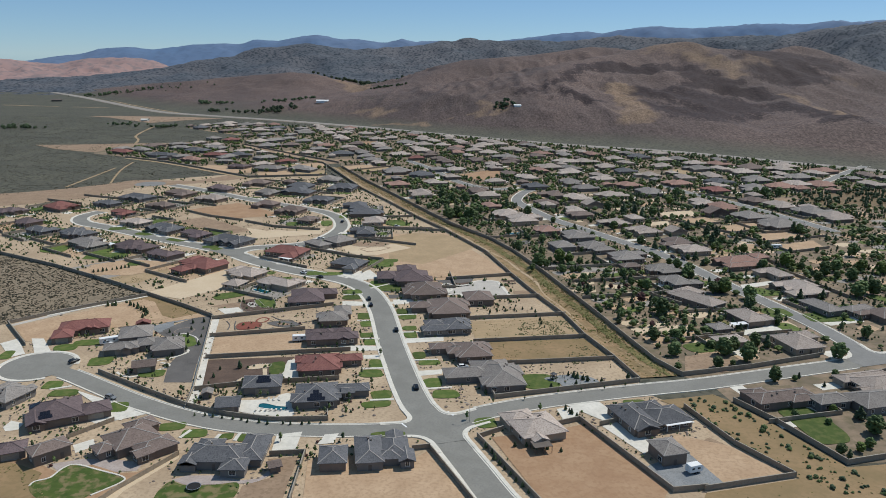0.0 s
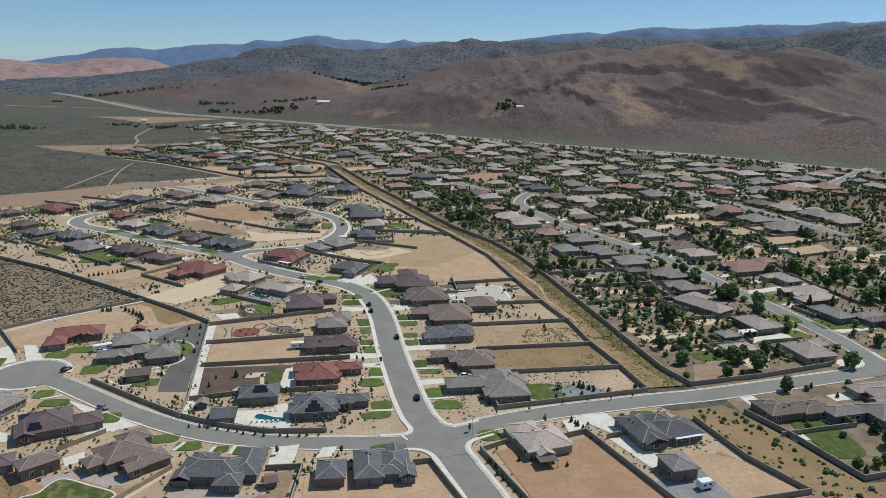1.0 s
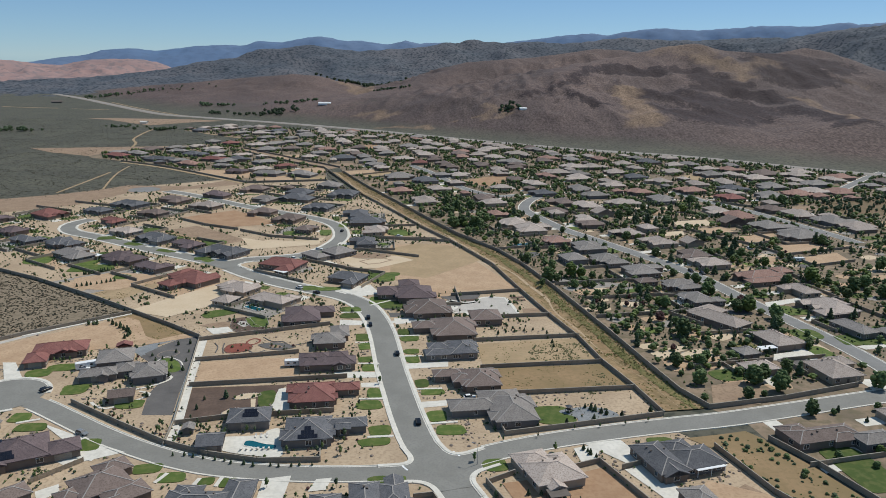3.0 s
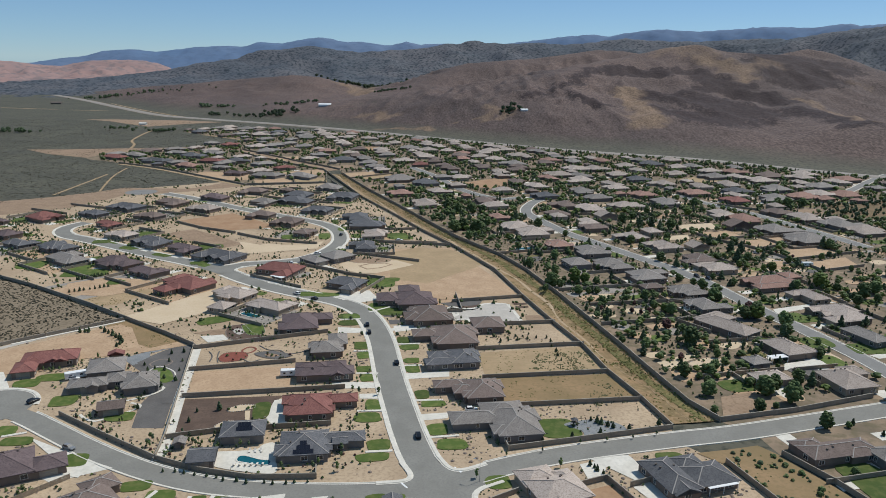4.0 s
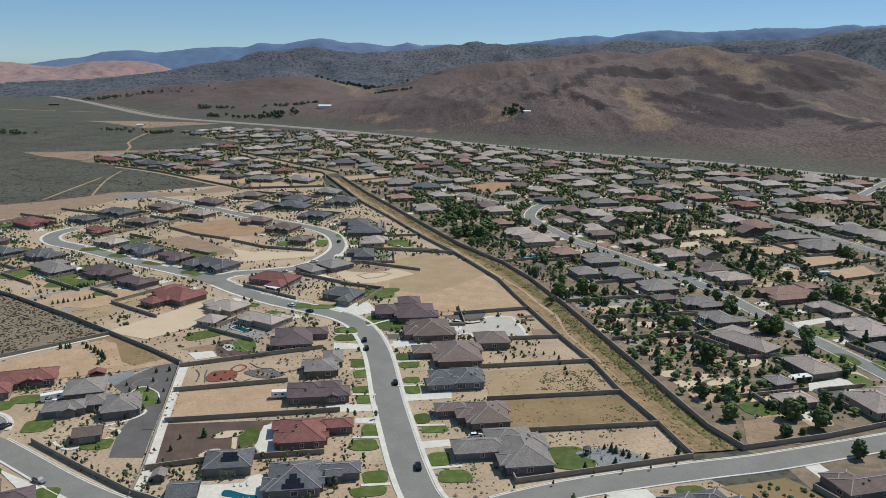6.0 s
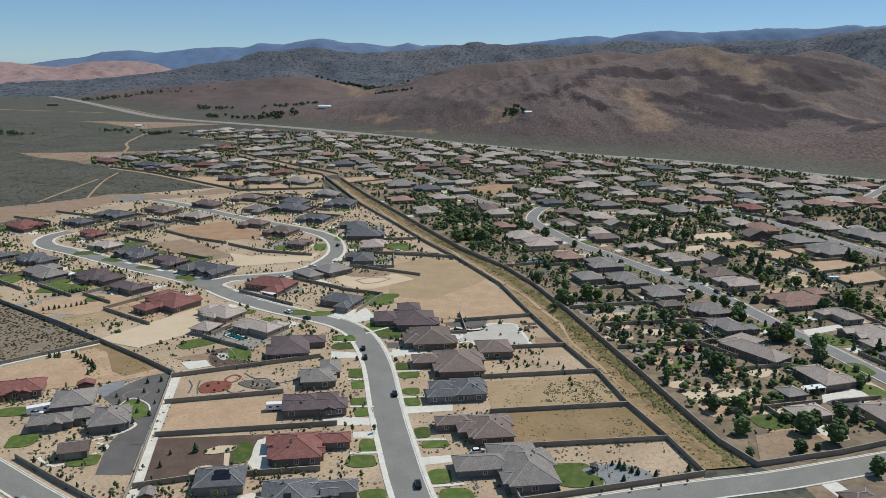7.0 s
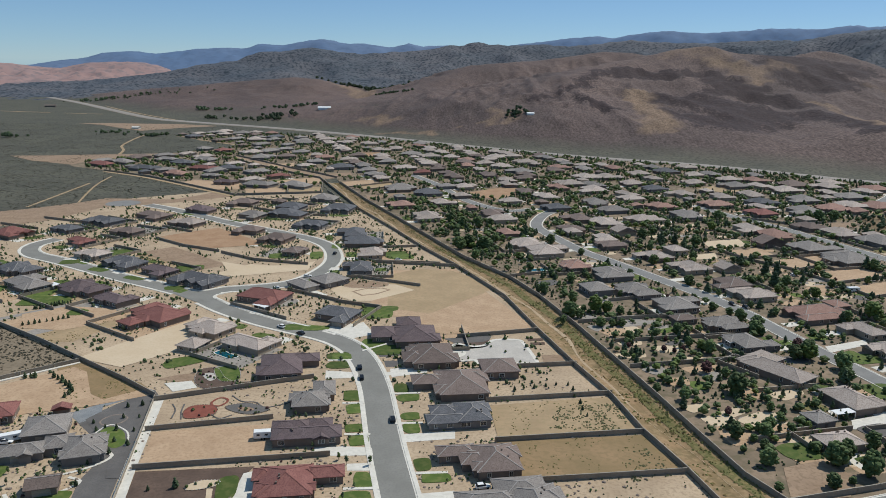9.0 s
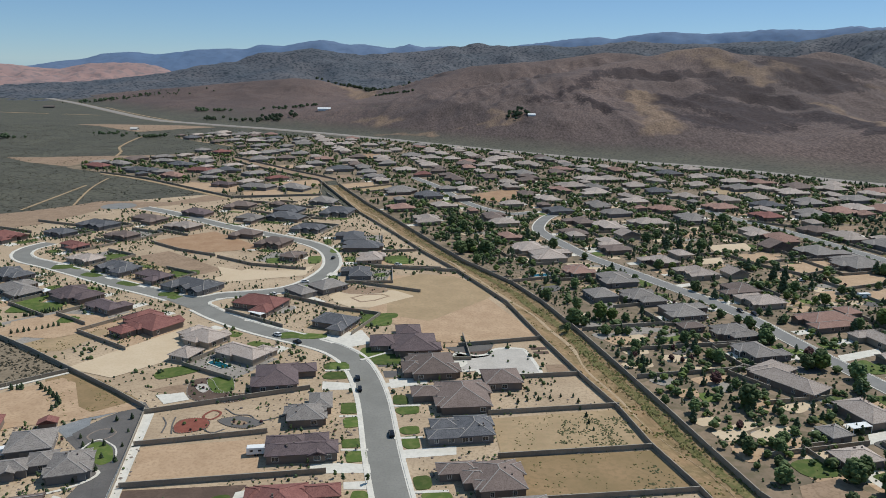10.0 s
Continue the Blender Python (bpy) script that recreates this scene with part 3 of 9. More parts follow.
tagged(new("ground_new_suburb", flat_poly("ground_new_suburb", NEW_SUBURB, 0.02, 'sand')), "pale sandy soil of the new suburb's lots", "ground", kind="structure")
tagged(new("ground_old_suburb", flat_poly("ground_old_suburb", OLD_SUBURB, 0.035, 'old_ground')), "planted ground of the older suburb, tan soil and green", "ground", kind="structure")


def ribbon(name, line, offs, zs, material, parent=None, label=""):
    """A strip along a line, with a cross-section of sideways offsets and heights."""
    ns = normals_of(line)
    v, f, n = [], [], len(offs)
    for p, q in zip(line, ns):
        for o, z in zip(offs, zs):
            v.append((p.x + q.x * o, p.y + q.y * o, z))
    for i in range(len(line) - 1):
        for k in range(n - 1):
            f.append((i * n + k, (i + 1) * n + k, (i + 1) * n + k + 1, i * n + k + 1))
    return mesh(name, v, f, material)


# the dry ditch between the two suburbs
dn = []
for i in range(len(DITCH_WEST) - 1):
    for k in range(6):
        t = k / 6
        a = Vector(DITCH_WEST[i]).lerp(Vector(DITCH_WEST[i + 1]), t)
        b = Vector(DITCH_EAST[i]).lerp(Vector(DITCH_EAST[i + 1]), t)
        dn.append((a, b))
v, f = [], []
NC = 9
for i, (a, b) in enumerate(dn):
    for k in range(NC):
        s = k / (NC - 1)
        p = a.lerp(b, s)
        dip = math.sin(math.pi * s) ** 1.4 * min(1.0, (len(dn) - 1 - i) / 6)
        v.append((p.x, p.y, 0.08 - 1.45 * dip + 0.12 * noise.noise((p.x * 0.2, p.y * 0.2, 3))))
for i in range(len(dn) - 1):
    for k in range(NC - 1):
        f.append((i * NC + k, i * NC + k + 1, (i + 1) * NC + k + 1, (i + 1) * NC + k))
tagged(new("ditch", mesh("ditch", v, f, 'ditch')), "dry grassy drainage ditch with bare eroded soil", "ditch", kind="structure")
v, f = [], []
for i, (a, b) in enumerate(dn):
    s = 0.42 + 0.12 * math.sin(i * 0.33) + 0.05 * math.sin(i * 0.9)
    c, n = a.lerp(b, s), (b - a).normalized()
    w = max(0.08, (0.85 + 1.5 * noise.noise((i * 0.23, 1.0, 0.0))) * min(1.0, max(0.0, (c.y - 315) / 70)))
    z = 0.20 - 1.45 * math.sin(math.pi * s) ** 1.4 * min(1.0, (len(dn) - 1 - i) / 6)
    for o in (-w, w):
        v.append((c.x + n.x * o, c.y + n.y * o, z))
for i in range(len(dn) - 1):
    f.append((i * 2, i * 2 + 1, i * 2 + 3, i * 2 + 2))
GREEN = []
for i, (a, b) in enumerate(dn):
    u = i / len(dn)
    w = 0.10 * max(0, min(1, (u - 0.35) * 4)) * (0.6 + 0.8 * noise.noise((i * 0.21, 4.0, 0.0)) + 0.3)
    c = 0.74 + 0.06 * noise.noise((i * 0.17, 9.0, 0.0))
    for s in (c - max(w, 0.002), c, c + max(w, 0.002)):
        p = a.lerp(b, min(s, 0.97))
        GREEN.append((p.x, p.y, 0.19 - 1.45 * math.sin(math.pi * min(s, 0.97)) ** 1.4 * min(1.0, (len(dn) - 1 - i) / 6)))
gf = [(i * 3 + k, i * 3 + k + 1, i * 3 + k + 4, i * 3 + k + 3) for i in range(len(dn) - 1) for k in range(2)]
tagged(new("ditch_grass", mesh("ditch_grass", GREEN, gf, 'ditch_green')), "strip of green grass along the ditch's bank", "grass", kind="structure")
tagged(new("wash", mesh("wash", v, f, 'wash')), "pale washed-out sand track along the ditch", "track", kind="structure")


# roads with gutters, kerbs and pavements of concrete
def road(name, line, width, material, label, z, verge=1.3):
    h = width / 2
    ob = tagged(new("road_" + name, ribbon("road_" + name, line, [h, 0, -h], [z, z + 0.06, z], material)), label, "road", kind="structure")
    ns = normals_of(line)
    for side in (1, -1):
        o = [side * h, side * (h + 0.45), side * (h + 0.5), side * (h + 0.5 + verge), side * (h + 0.55 + verge)]
        zz = [z + 0.005, z + 0.01, z + 0.14, z + 0.15, 0.0]
        if side > 0:
            o, zz = o[::-1], zz[::-1]
        run = []
        for i, p in enumerate(line):
            q = p + ns[i] * side * (h + 0.6)
            crossing = any(k != name and seg_dist(q.x, q.y, [tuple(e) for e in ROAD_LINES[k]]) < ROADS[k][0] / 2 + (6.9 if min((p - ROAD_LINES[n][e]).length for n in (k, name) for e in (0, -1)) < 24 else 0.7) for k in ROAD_LINES)
            crossing = crossing or (name == 'west_road' and (q - Vector((-160, 277))).length < 14.6)
            if not crossing:
                run.append(i)
            if run and (crossing or i == len(line) - 1):
                if len(run) > 1:
                    part_line = [line[r] for r in run]
                    tagged(new("pavement_" + name, ribbon("pavement_" + name, part_line, o, zz, 'concrete')), "pale concrete kerb and pavement along the road", "pavement", kind="structure")
                run = []
    return ob


for i, (k, (w, p)) in enumerate(ROADS.items()):
    old = k in ('old_street', 'far_street', 'east_street', 'access_street')
    road(k, ROAD_LINES[k], w, 'old_asphalt' if old else 'asphalt', "worn grey asphalt street of the suburb" if old else "smooth grey asphalt residential street", 0.06 + 0.012 * i, 0.35 if k in ('cross_road', 'west_road') or old else 1.3)


def disc(name, x, y, r, z, material, label, category="road"):
    n = 40
    me = mesh(name, [(x + r * math.cos(6.2832 * i / n), y + r * math.sin(6.2832 * i / n), z) for i in range(n)], [tuple(range(n))], material)
    return tagged(new(name, me), label, category, kind="structure")


disc("road_far_circle", -281.3, 713.2, 14, 0.150, 'old_asphalt', "pale grey turning circle at the far road's end")
disc("road_turning_circle", -160, 277, 13.5, 0.150, 'asphalt', "grey asphalt turning circle at the road's end")

ring = []
for k in range(41):
    t = radians(8 + 300 * k / 40)
    ring.append(Vector((-160 + 13.5 * math.cos(t), 277 + 13.5 * math.sin(t))))
tagged(new("pavement_circle", ribbon("pavement_circle", ring, [0.0, -0.45, -0.5, -1.8, -1.85], [0.155, 0.16, 0.29, 0.30, 0.0], 'concrete')), "curved concrete kerb round the turning circle", "pavement", kind="structure")


def junction(arms, z, material):
    """Asphalt and rounded kerbs where roads meet. arms: road's name, and which way along its line to leave."""
    c = ROAD_LINES[arms[0][0]][arms[0][1]]
    dirs = []
    for name, at, step in arms:
        line = ROAD_LINES[name]
        d = (line[at + 3 * step] - line[at]).normalized()
        dirs.append((math.atan2(d.y, d.x), d, ROADS[name][0] / 2))
    dirs.sort(key=lambda q: q[0])
    pts = []
    for (a0, d0, w0), (a1, d1, w1) in zip(dirs, dirs[1:] + dirs[:1]):
        turn = (a1 - a0) % (2 * math.pi)
        l0, r1 = Vector((-d0.y, d0.x)) * w0, Vector((d1.y, -d1.x)) * w1
        if turn > 2.7:
            pts += [c + l0 + d0 * 9, c + r1 + d1 * 9]
            continue
        det = d0.x * d1.y - d0.y * d1.x
        e = r1 - l0
        s = (e.x * d1.y - e.y * d1.x) / det
        corner = c + l0 + d0 * s
        arc = []
        for k in range(9):
            t = k / 8
            arc.append((corner + d0 * 7.5).lerp(corner, t).lerp(corner.lerp(corner + d1 * 7.5, t), t))
        pts += arc
        arc = [corner + d0 * 13, corner + d0 * 10] + arc + [corner + d1 * 10, corner + d1 * 13]
        tagged(new("pavement_corner", ribbon("pavement_corner", arc, [0.0, -0.45, -0.5, -1.8, -1.85], [z + 0.005, z + 0.01, z + 0.14, z + 0.15, 0.0], 'concrete')), "rounded concrete kerb at a street corner", "pavement", kind="structure")
    tagged(new("road_junction", flat_poly("road_junction", [tuple(q) for q in pts], z, material)), "grey asphalt junction of two streets", "road", kind="structure")


def nearest(name, x, y):
    return min(range(len(ROAD_LINES[name])), key=lambda k: (ROAD_LINES[name][k] - Vector((x, y))).length)


m0 = ROAD_LINES['west_road'][0]
ja = nearest('avenue', m0.x, m0.y)
junction([('avenue', ja, 1), ('avenue', ja, -1), ('west_road', 0, 1), ('cross_road', 0, 1)], 0.175, 'asphalt')
m0 = ROAD_LINES['loop_road'][0]
ja = nearest('avenue', m0.x, m0.y)
junction([('avenue', ja, 1), ('avenue', ja, -1), ('loop_road', 0, 1)], 0.175, 'asphalt')
m0 = ROAD_LINES['old_street'][0]
ja = nearest('cross_road', m0.x, m0.y)
junction([('cross_road', ja, 1), ('cross_road', ja, -1), ('old_street', 0, 1)], 0.185, 'old_asphalt')
hw = smooth_line(HIGHWAY, 40)
tagged(new("ground_verge", ribbon("ground_verge", hw, [13, 0, -15], [0.08, 0.5, 0.08], 'bank_weeds')), "bare tan verge beside the highway", "verge", kind="structure")
tagged(new("road_highway", ribbon("road_highway", hw, [12, 7.6, 7.4, -7.4, -7.6, -12], [0.0, 1.0, 1.1, 1.1, 1.0, 0.0], 'yard_grey')), "distant two-lane highway at the foot of the hills", "highway", kind="structure")


# ---------------------------------------------------------------- plots of ground
def plot(name, material, poly):
    words = {'dark_gravel': "dark grey gravel yard", 'dark_soil': "dark brown bare soil yard", 'lot_soil': "graded tan dirt lot, bare", 'weedy_soil': "olive-brown dirt lot with dry weeds",
             'weedy_pale': "pale dirt lot with patchy weeds", 'red_soil': "reddish-brown graded dirt yard", 'concrete': "pale concrete slab beside the house", 'pale_sand': "smooth pale sand lot", 'blue_gravel': "blue-grey gravel bed", 'ditch': "weedy brown bank with dry grass", 'mulch': "red mulch garden bed", 'bank_weeds': "weedy brown bank with dry grass", 'yard_grey': "grey-tan gravel yard", 'pale_gravel': "pale gravel yard", 'yard_brown': "brown dirt yard", 'paving': "pinkish paved terrace behind a house", 'sage_soil': "open sandy ground between sagebrush"}
    plot.n += 1
    BARE_PLOTS.append(poly)
    if material in ('weedy_soil', 'weedy_pale', 'bank_weeds'):
        WEEDY.append(poly)
    tagged(new("ground_" + name, flat_poly("ground_" + name, poly, 0.06 + 0.0012 * plot.n, material)), words[material], "yard", kind="structure")


plot.n = 0
BARE_PLOTS, WEEDY = [], []
BARE_PLOTS.append([(-73.9, 247.6), (-58.9, 253.2), (-55.3, 254.2), (-51.5, 236.3), (-62.4, 237.1), (-73.1, 241.9)])     # the pool terrace
BARE_PLOTS.append([(-94.3, 331), (-65, 333), (-65, 324), (-94.3, 320)])     # garden beds
plot('gravel_yard', 'dark_gravel', [(-128.2, 316.9), (-120.8, 328.6), (-107.9, 325.1), (-94.5, 263.2), (-105.1, 262.9), (-109.2, 279.7), (-108.4, 296.7), (-120, 308.7)])
plot('dirt_yard', 'dark_soil', [(-94.9, 285.4), (-60.3, 289.8), (-66.7, 268.4), (-74.1, 260.7), (-89.6, 260.1)])
plot('dirt_lot', 'lot_soil', [(-99.4, 310.1), (-62, 317.5), (-59.2, 297.7), (-50.4, 298.6), (-49.8, 295.3), (-94.9, 287.1)])
plot('patio', 'concrete', [(-62.6, 272), (-62.6, 285.7), (-59.7, 287.2), (-56.3, 273.5), (-54.2, 268.1), (-59.7, 267.9)])
plot('gravel_strip', 'yard_grey', [(-218.0, 415.8), (-192.6, 442.4), (-186.9, 446.5), (-184.4, 438.3), (-203.0, 426.3), (-212.8, 413.8)])
plot('gravel_strip', 'yard_grey', [(-192.1, 400.4), (-180.5, 424.8), (-165.8, 434.5), (-162.8, 425.8), (-175.4, 413.1), (-182.3, 394.2)])
plot('dirt_lot', 'lot_soil', [(-211.4, 411.2), (-190.3, 435.0), (-182.8, 422.9), (-198.0, 406.4)])
plot('dirt_lot', 'weedy_pale', [(-188.0, 395.1), (-162.1, 425.1), (-156.1, 412.5), (-165.3, 390.3), (-176.6, 388.3)])
plot('field_edge', 'weedy_soil', [(-236.5, 421.6), (-208.2, 403.3), (-163.3, 373.6), (-157.4, 372.6), (-165.9, 367.7), (-196.6, 385.2), (-232.7, 415.0)])
plot('gravel_strip', 'yard_grey', [(-190.3, 342.4), (-154.2, 371.4), (-152.0, 368.4), (-187.0, 336.9)])
plot('patio', 'concrete', [(-99.7, 440.9), (-80.5, 455.9), (-78.7, 452.1), (-91.4, 439.9)])
plot('garden', 'pale_sand', [(-136.8, 502.1), (-122.4, 523.5), (-111.7, 521.5), (-108.8, 513.9), (-117.7, 504.3), (-131.9, 497.5)])
plot('driveway', 'concrete', [(-56.6, 413.0), (-49.6, 421.0), (-42.9, 415.4), (-54.3, 403.6)])
plot('gravel_bed', 'dark_gravel', [(-32.0, 382.9), (-20.3, 389.1), (-22.6, 380.6), (-30.7, 378.9)])
plot('gravel_bed', 'dark_gravel', [(-28.6, 375.0), (-22.3, 375.3), (-22.7, 368.8), (-27.2, 368.5)])
plot('driveway', 'concrete', [(-26.3, 363.1), (-10.4, 370.6), (-9.4, 366.6), (-26.4, 359.4)])
plot('driveway', 'concrete', [(-16, 311.5), (0.7, 314.8), (0.7, 310.1), (-15.3, 307.4)])
plot('driveway', 'concrete', [(-10.6, 276.4), (0.3, 278.4), (0.3, 274), (-9, 271.7)])
plot('driveway', 'concrete', [(-44.3, 301.7), (-35.1, 303.1), (-26, 302.5), (-25.1, 297.7), (-43.3, 296.5)])
plot('driveway', 'concrete', [(-32.7, 292.3), (-24.5, 293.1), (-23.7, 288.6), (-32, 288.3)])
plot('driveway', 'concrete', [(-50.8, 363.7), (-37.7, 362.4), (-36.9, 357), (-49.7, 355.7)])
plot('driveway', 'concrete', [(-25.4, 366.6), (-10.5, 370.9), (-10.3, 363.5), (-24, 358.4)])
plot('driveway', 'concrete', [(-17.7, 311.6), (0.7, 315), (0.7, 309.5), (-16.9, 306.2)])
plot('driveway', 'concrete', [(-59.3, 413), (-42.4, 422), (-35.4, 406), (-45, 400.1)])
plot('terrace', 'paving', [(-78.2, 195.6), (-74.4, 198.1), (-65.9, 198.3), (-58.4, 195.8), (-53.3, 196.9), (-50.2, 203.7), (-49.9, 207.3), (-48.5, 204.4), (-49.7, 199.6), (-53.5, 194.6), (-58.3, 194.1), (-68.6, 193.3), (-73.5, 193.2)])
plot('terrace', 'paving', [(-118.1, 203.5), (-109.2, 206.6), (-98, 206.5), (-90, 204.9), (-90.4, 200.4), (-95.8, 199.5), (-108, 202.4), (-113.2, 199.5)])
plot('dirt_yard', 'red_soil', [(-136, 206), (-131, 210), (-120, 203), (-113, 199), (-105, 203.5), (-95, 199), (-90, 199.5), (-82, 209), (-92, 190), (-95, 183), (-124, 183)])
plot('dirt_strip', 'pale_sand', [(-90.7, 183.9), (-89.6, 189.7), (-80.3, 208), (-81.3, 210.9), (-92.4, 191.5), (-95.2, 183.8)])
plot('driveway', 'concrete', [(-116.3, 215), (-111.6, 219.1), (-109.1, 214.8), (-113.2, 210.1)])
plot('driveway', 'concrete', [(-120.6, 232.7), (-114.7, 236.1), (-106.5, 240.7), (-100.2, 237.7), (-114.8, 229)])
plot('dirt_yard', 'yard_brown', [(-53, 208), (-44, 210), (-44, 184), (-57, 184), (-57, 193), (-49, 198)])
plot('strip', 'pale_gravel', [(-198, 322), (-172.5, 352.7), (-152, 368.6), (-150, 366.2), (-170.8, 349.9), (-195, 321)])
plot('gravel_strip', 'blue_gravel', [(-133.6, 322.1), (-113, 343.4), (-110.4, 341.4), (-123.9, 328), (-121.4, 320.8), (-126.2, 315.4)])
plot('patio', 'concrete', [(27.1, 213.2), (29, 216.3), (33, 217.1), (36.4, 219.2), (37.2, 216.5), (35.5, 211.9), (30.6, 210.6)])
plot('patio', 'concrete', [(-144.8, 226.1), (-144.7, 230.9), (-139.5, 229), (-139, 224.7), (-142.4, 223.4)])
plot('patio', 'concrete', [(78.1, 234.7), (85.5, 239.9), (87.2, 235.8), (77.7, 229.9)])
plot('driveway', 'concrete', [(134.8, 335.4), (153.8, 342.2), (151.3, 337.7), (135, 332)])
plot('driveway', 'concrete', [(181, 339.2), (203.2, 348.1), (202.5, 341.6), (183.2, 335.4)])
plot('driveway', 'concrete', [(165.2, 400.3), (188.1, 410), (185.9, 403.3), (163.9, 392.9)])
plot('driveway', 'concrete', [(123.9, 504.8), (140.3, 511.5), (140.1, 505.8), (123.9, 499.3)])
plot('dirt_lot', 'lot_soil', [(204.6, 552.5), (238.7, 569.5), (243.4, 549.5), (210, 531)])
plot('dirt_lot', 'lot_soil', [(219.1, 523.8), (253.1, 541.8), (258.4, 521.3), (224.4, 502.2)])
plot('dirt_lot', 'lot_soil', [(186.3, 578.1), (209.6, 588), (211.8, 567.6), (191.6, 557.3)])
plot('dirt_lot', 'lot_soil', [(226.1, 495.4), (257.8, 510.5), (255.7, 488.3), (228.4, 476)])
plot('orchard', 'bank_weeds', [(338.8, 704.7), (421.2, 732.5), (463.5, 720.6), (402.9, 624.5), (368.2, 638.3), (317.6, 649.2)])
plot('bare_strip', 'yard_brown', [(-456, 560), (-480, 597), (-375.8, 660.2), (-346.7, 681.5), (-319.4, 712.7), (-306.2, 735.6), (-245.3, 735), (-220.7, 777.6), (-198.1, 755.7), (-240.1, 720), (-261.8, 709), (-288.9, 695), (-307.1, 636.2), (-343, 603.9)])
plot('far_lot', 'lot_soil', [(-280.3, 820.3), (-265.1, 846.6), (-214.6, 839.4), (-204.9, 793.6), (-224.8, 791.6)])
plot('far_lot', 'lot_soil', [(-198.8, 794.2), (-164.4, 812.8), (-157, 776.8), (-190.9, 770)])
plot('far_lot', 'weedy_pale', [(-161, 813.1), (-129.4, 816.3), (-123, 787.2), (-152.6, 777.2)])
plot('far_lot', 'lot_soil', [(-187.2, 846.5), (-148.7, 876.6), (-139.8, 868.7), (-133.3, 839.8), (-164.9, 832.4)])
plot('channel', 'yard_brown', [(-123.3, 875), (-148.3, 904.4), (-179.1, 935.4), (-253.4, 1022.1), (-279.6, 1050.6), (-272.9, 1025.8), (-244.7, 987.3), (-173.4, 906.3), (-143.7, 877.2), (-135.5, 864.8)])
plot('far_lot', 'lot_soil', [(-113.8, 850.3), (-84.2, 868.1), (-80, 846.7), (-103.2, 816.9)])
plot('far_lot', 'yard_brown', [(-80, 769.4), (-49.2, 790.4), (-37.5, 789.1), (-75.8, 747.2)])
plot('far_lot', 'weedy_pale', [(-93.6, 838.2), (-61.9, 855.8), (-59.3, 821.4), (-85.2, 799.3)])
plot('far_lot', 'lot_soil', [(-219.2, 970.8), (-192.5, 993.6), (-186.9, 965.3), (-203.9, 944.8)])
plot('far_lot', 'yard_brown', [(-145.1, 900.3), (-114.4, 920.3), (-109.1, 896.3), (-137.1, 877.5)])
plot('far_lot', 'red_soil', [(-127.3, 1108.6), (-98, 1117.7), (-96.4, 1070), (-119.3, 1062.5)])
plot('far_lot', 'red_soil', [(9.9, 790.4), (38.5, 821), (62.4, 843.7), (64.9, 798.2), (39.4, 760.5)])
plot('dry_field', 'weedy_pale', [(246.5, 842.2), (280.5, 870.7), (296.5, 837.9), (270.7, 816)])
plot('dirt_lot', 'yard_brown', [(296.7, 674), (325.8, 683.2), (316.8, 663.1), (292.3, 657.1)])
plot('dirt_lot', 'pale_sand', [(175.6, 603.6), (205.6, 614.2), (203.9, 592.2), (175.3, 583.7)])
plot('dirt_lot', 'pale_sand', [(156.9, 563.8), (174.2, 571), (170.9, 555.9), (153.5, 551.8)])
plot('plain_edge', 'yard_brown', [(-555.1, 1020.4), (-504.7, 977.8), (-440.4, 946.3), (-438.8, 980.4), (-395.2, 1022.4), (-360.9, 1073.4), (-395.3, 1061.8), (-483.1, 1036.5), (-515, 1025.7)])
plot('plain_farm', 'yard_brown', [(-711.7, 1519.1), (-661, 1529.2), (-593.9, 1527.9), (-516.5, 1528.7), (-436.6, 1501.7), (-490.1, 1451.4), (-536.1, 1381), (-582.9, 1421.4), (-653.6, 1487.6)])
plot('dirt_lot', 'yard_brown', [(-199.7, 547.3), (-183.5, 563.1), (-136.1, 520.8), (-150.9, 505.3)])
plot('dirt_lot', 'red_soil', [(-203.8, 592.1), (-172.7, 623.1), (-124.2, 574.9), (-168.5, 556.7)])
plot('dirt_lot', 'pale_sand', [(-141.7, 528.1), (-123.9, 519.1), (-94.6, 522.2), (-84.9, 533.1), (-85.9, 511.7), (-126.9, 495.3)])
plot('dirt_lot', 'lot_soil', [(-206.8, 424.8), (-191, 437.9), (-166.3, 435.1), (-156.8, 419.6), (-177.3, 403.9), (-197.1, 405.7)])
plot('dirt_yard', 'weedy_soil', [(-133.9, 205.4), (-125.3, 202.4), (-117.4, 198.4), (-116.3, 191.8), (-108.4, 185.7), (-122.4, 185.4)])
plot('dirt_yard', 'yard_brown', [(80.2, 218.6), (88.4, 225.1), (94, 217.8), (103.9, 201.3), (89.8, 197.6), (78.9, 193.8), (77, 199.1)])
plot('gravel_yard', 'dark_gravel', [(-125.5, 317.9), (-120.4, 329.7), (-111.2, 342.7), (-107.3, 337.2), (-102.7, 311.7), (-96.7, 281.5), (-102, 281.3), (-108.5, 298.7)])
plot('dirt_lot', 'weedy_soil', [(-157.9, 362.5), (-151.4, 369.4), (-136.3, 361.6), (-117.2, 346.4), (-119, 338.4), (-126.6, 331.5), (-140.2, 330.4)])
plot('garden_path', 'pale_sand', [(-70.9, 277), (-69.1, 277), (-67.2, 268.4), (-68.7, 268.3)])
plot('patio', 'concrete', [(-109.9, 348.7), (-100.4, 351.5), (-96.2, 345.4), (-104, 341.3)])
plot('garden_bed', 'yard_brown', [(-114.1, 352.4), (-107.6, 356.8), (-98.8, 359.2), (-95.7, 353.2), (-105.1, 349.8)])
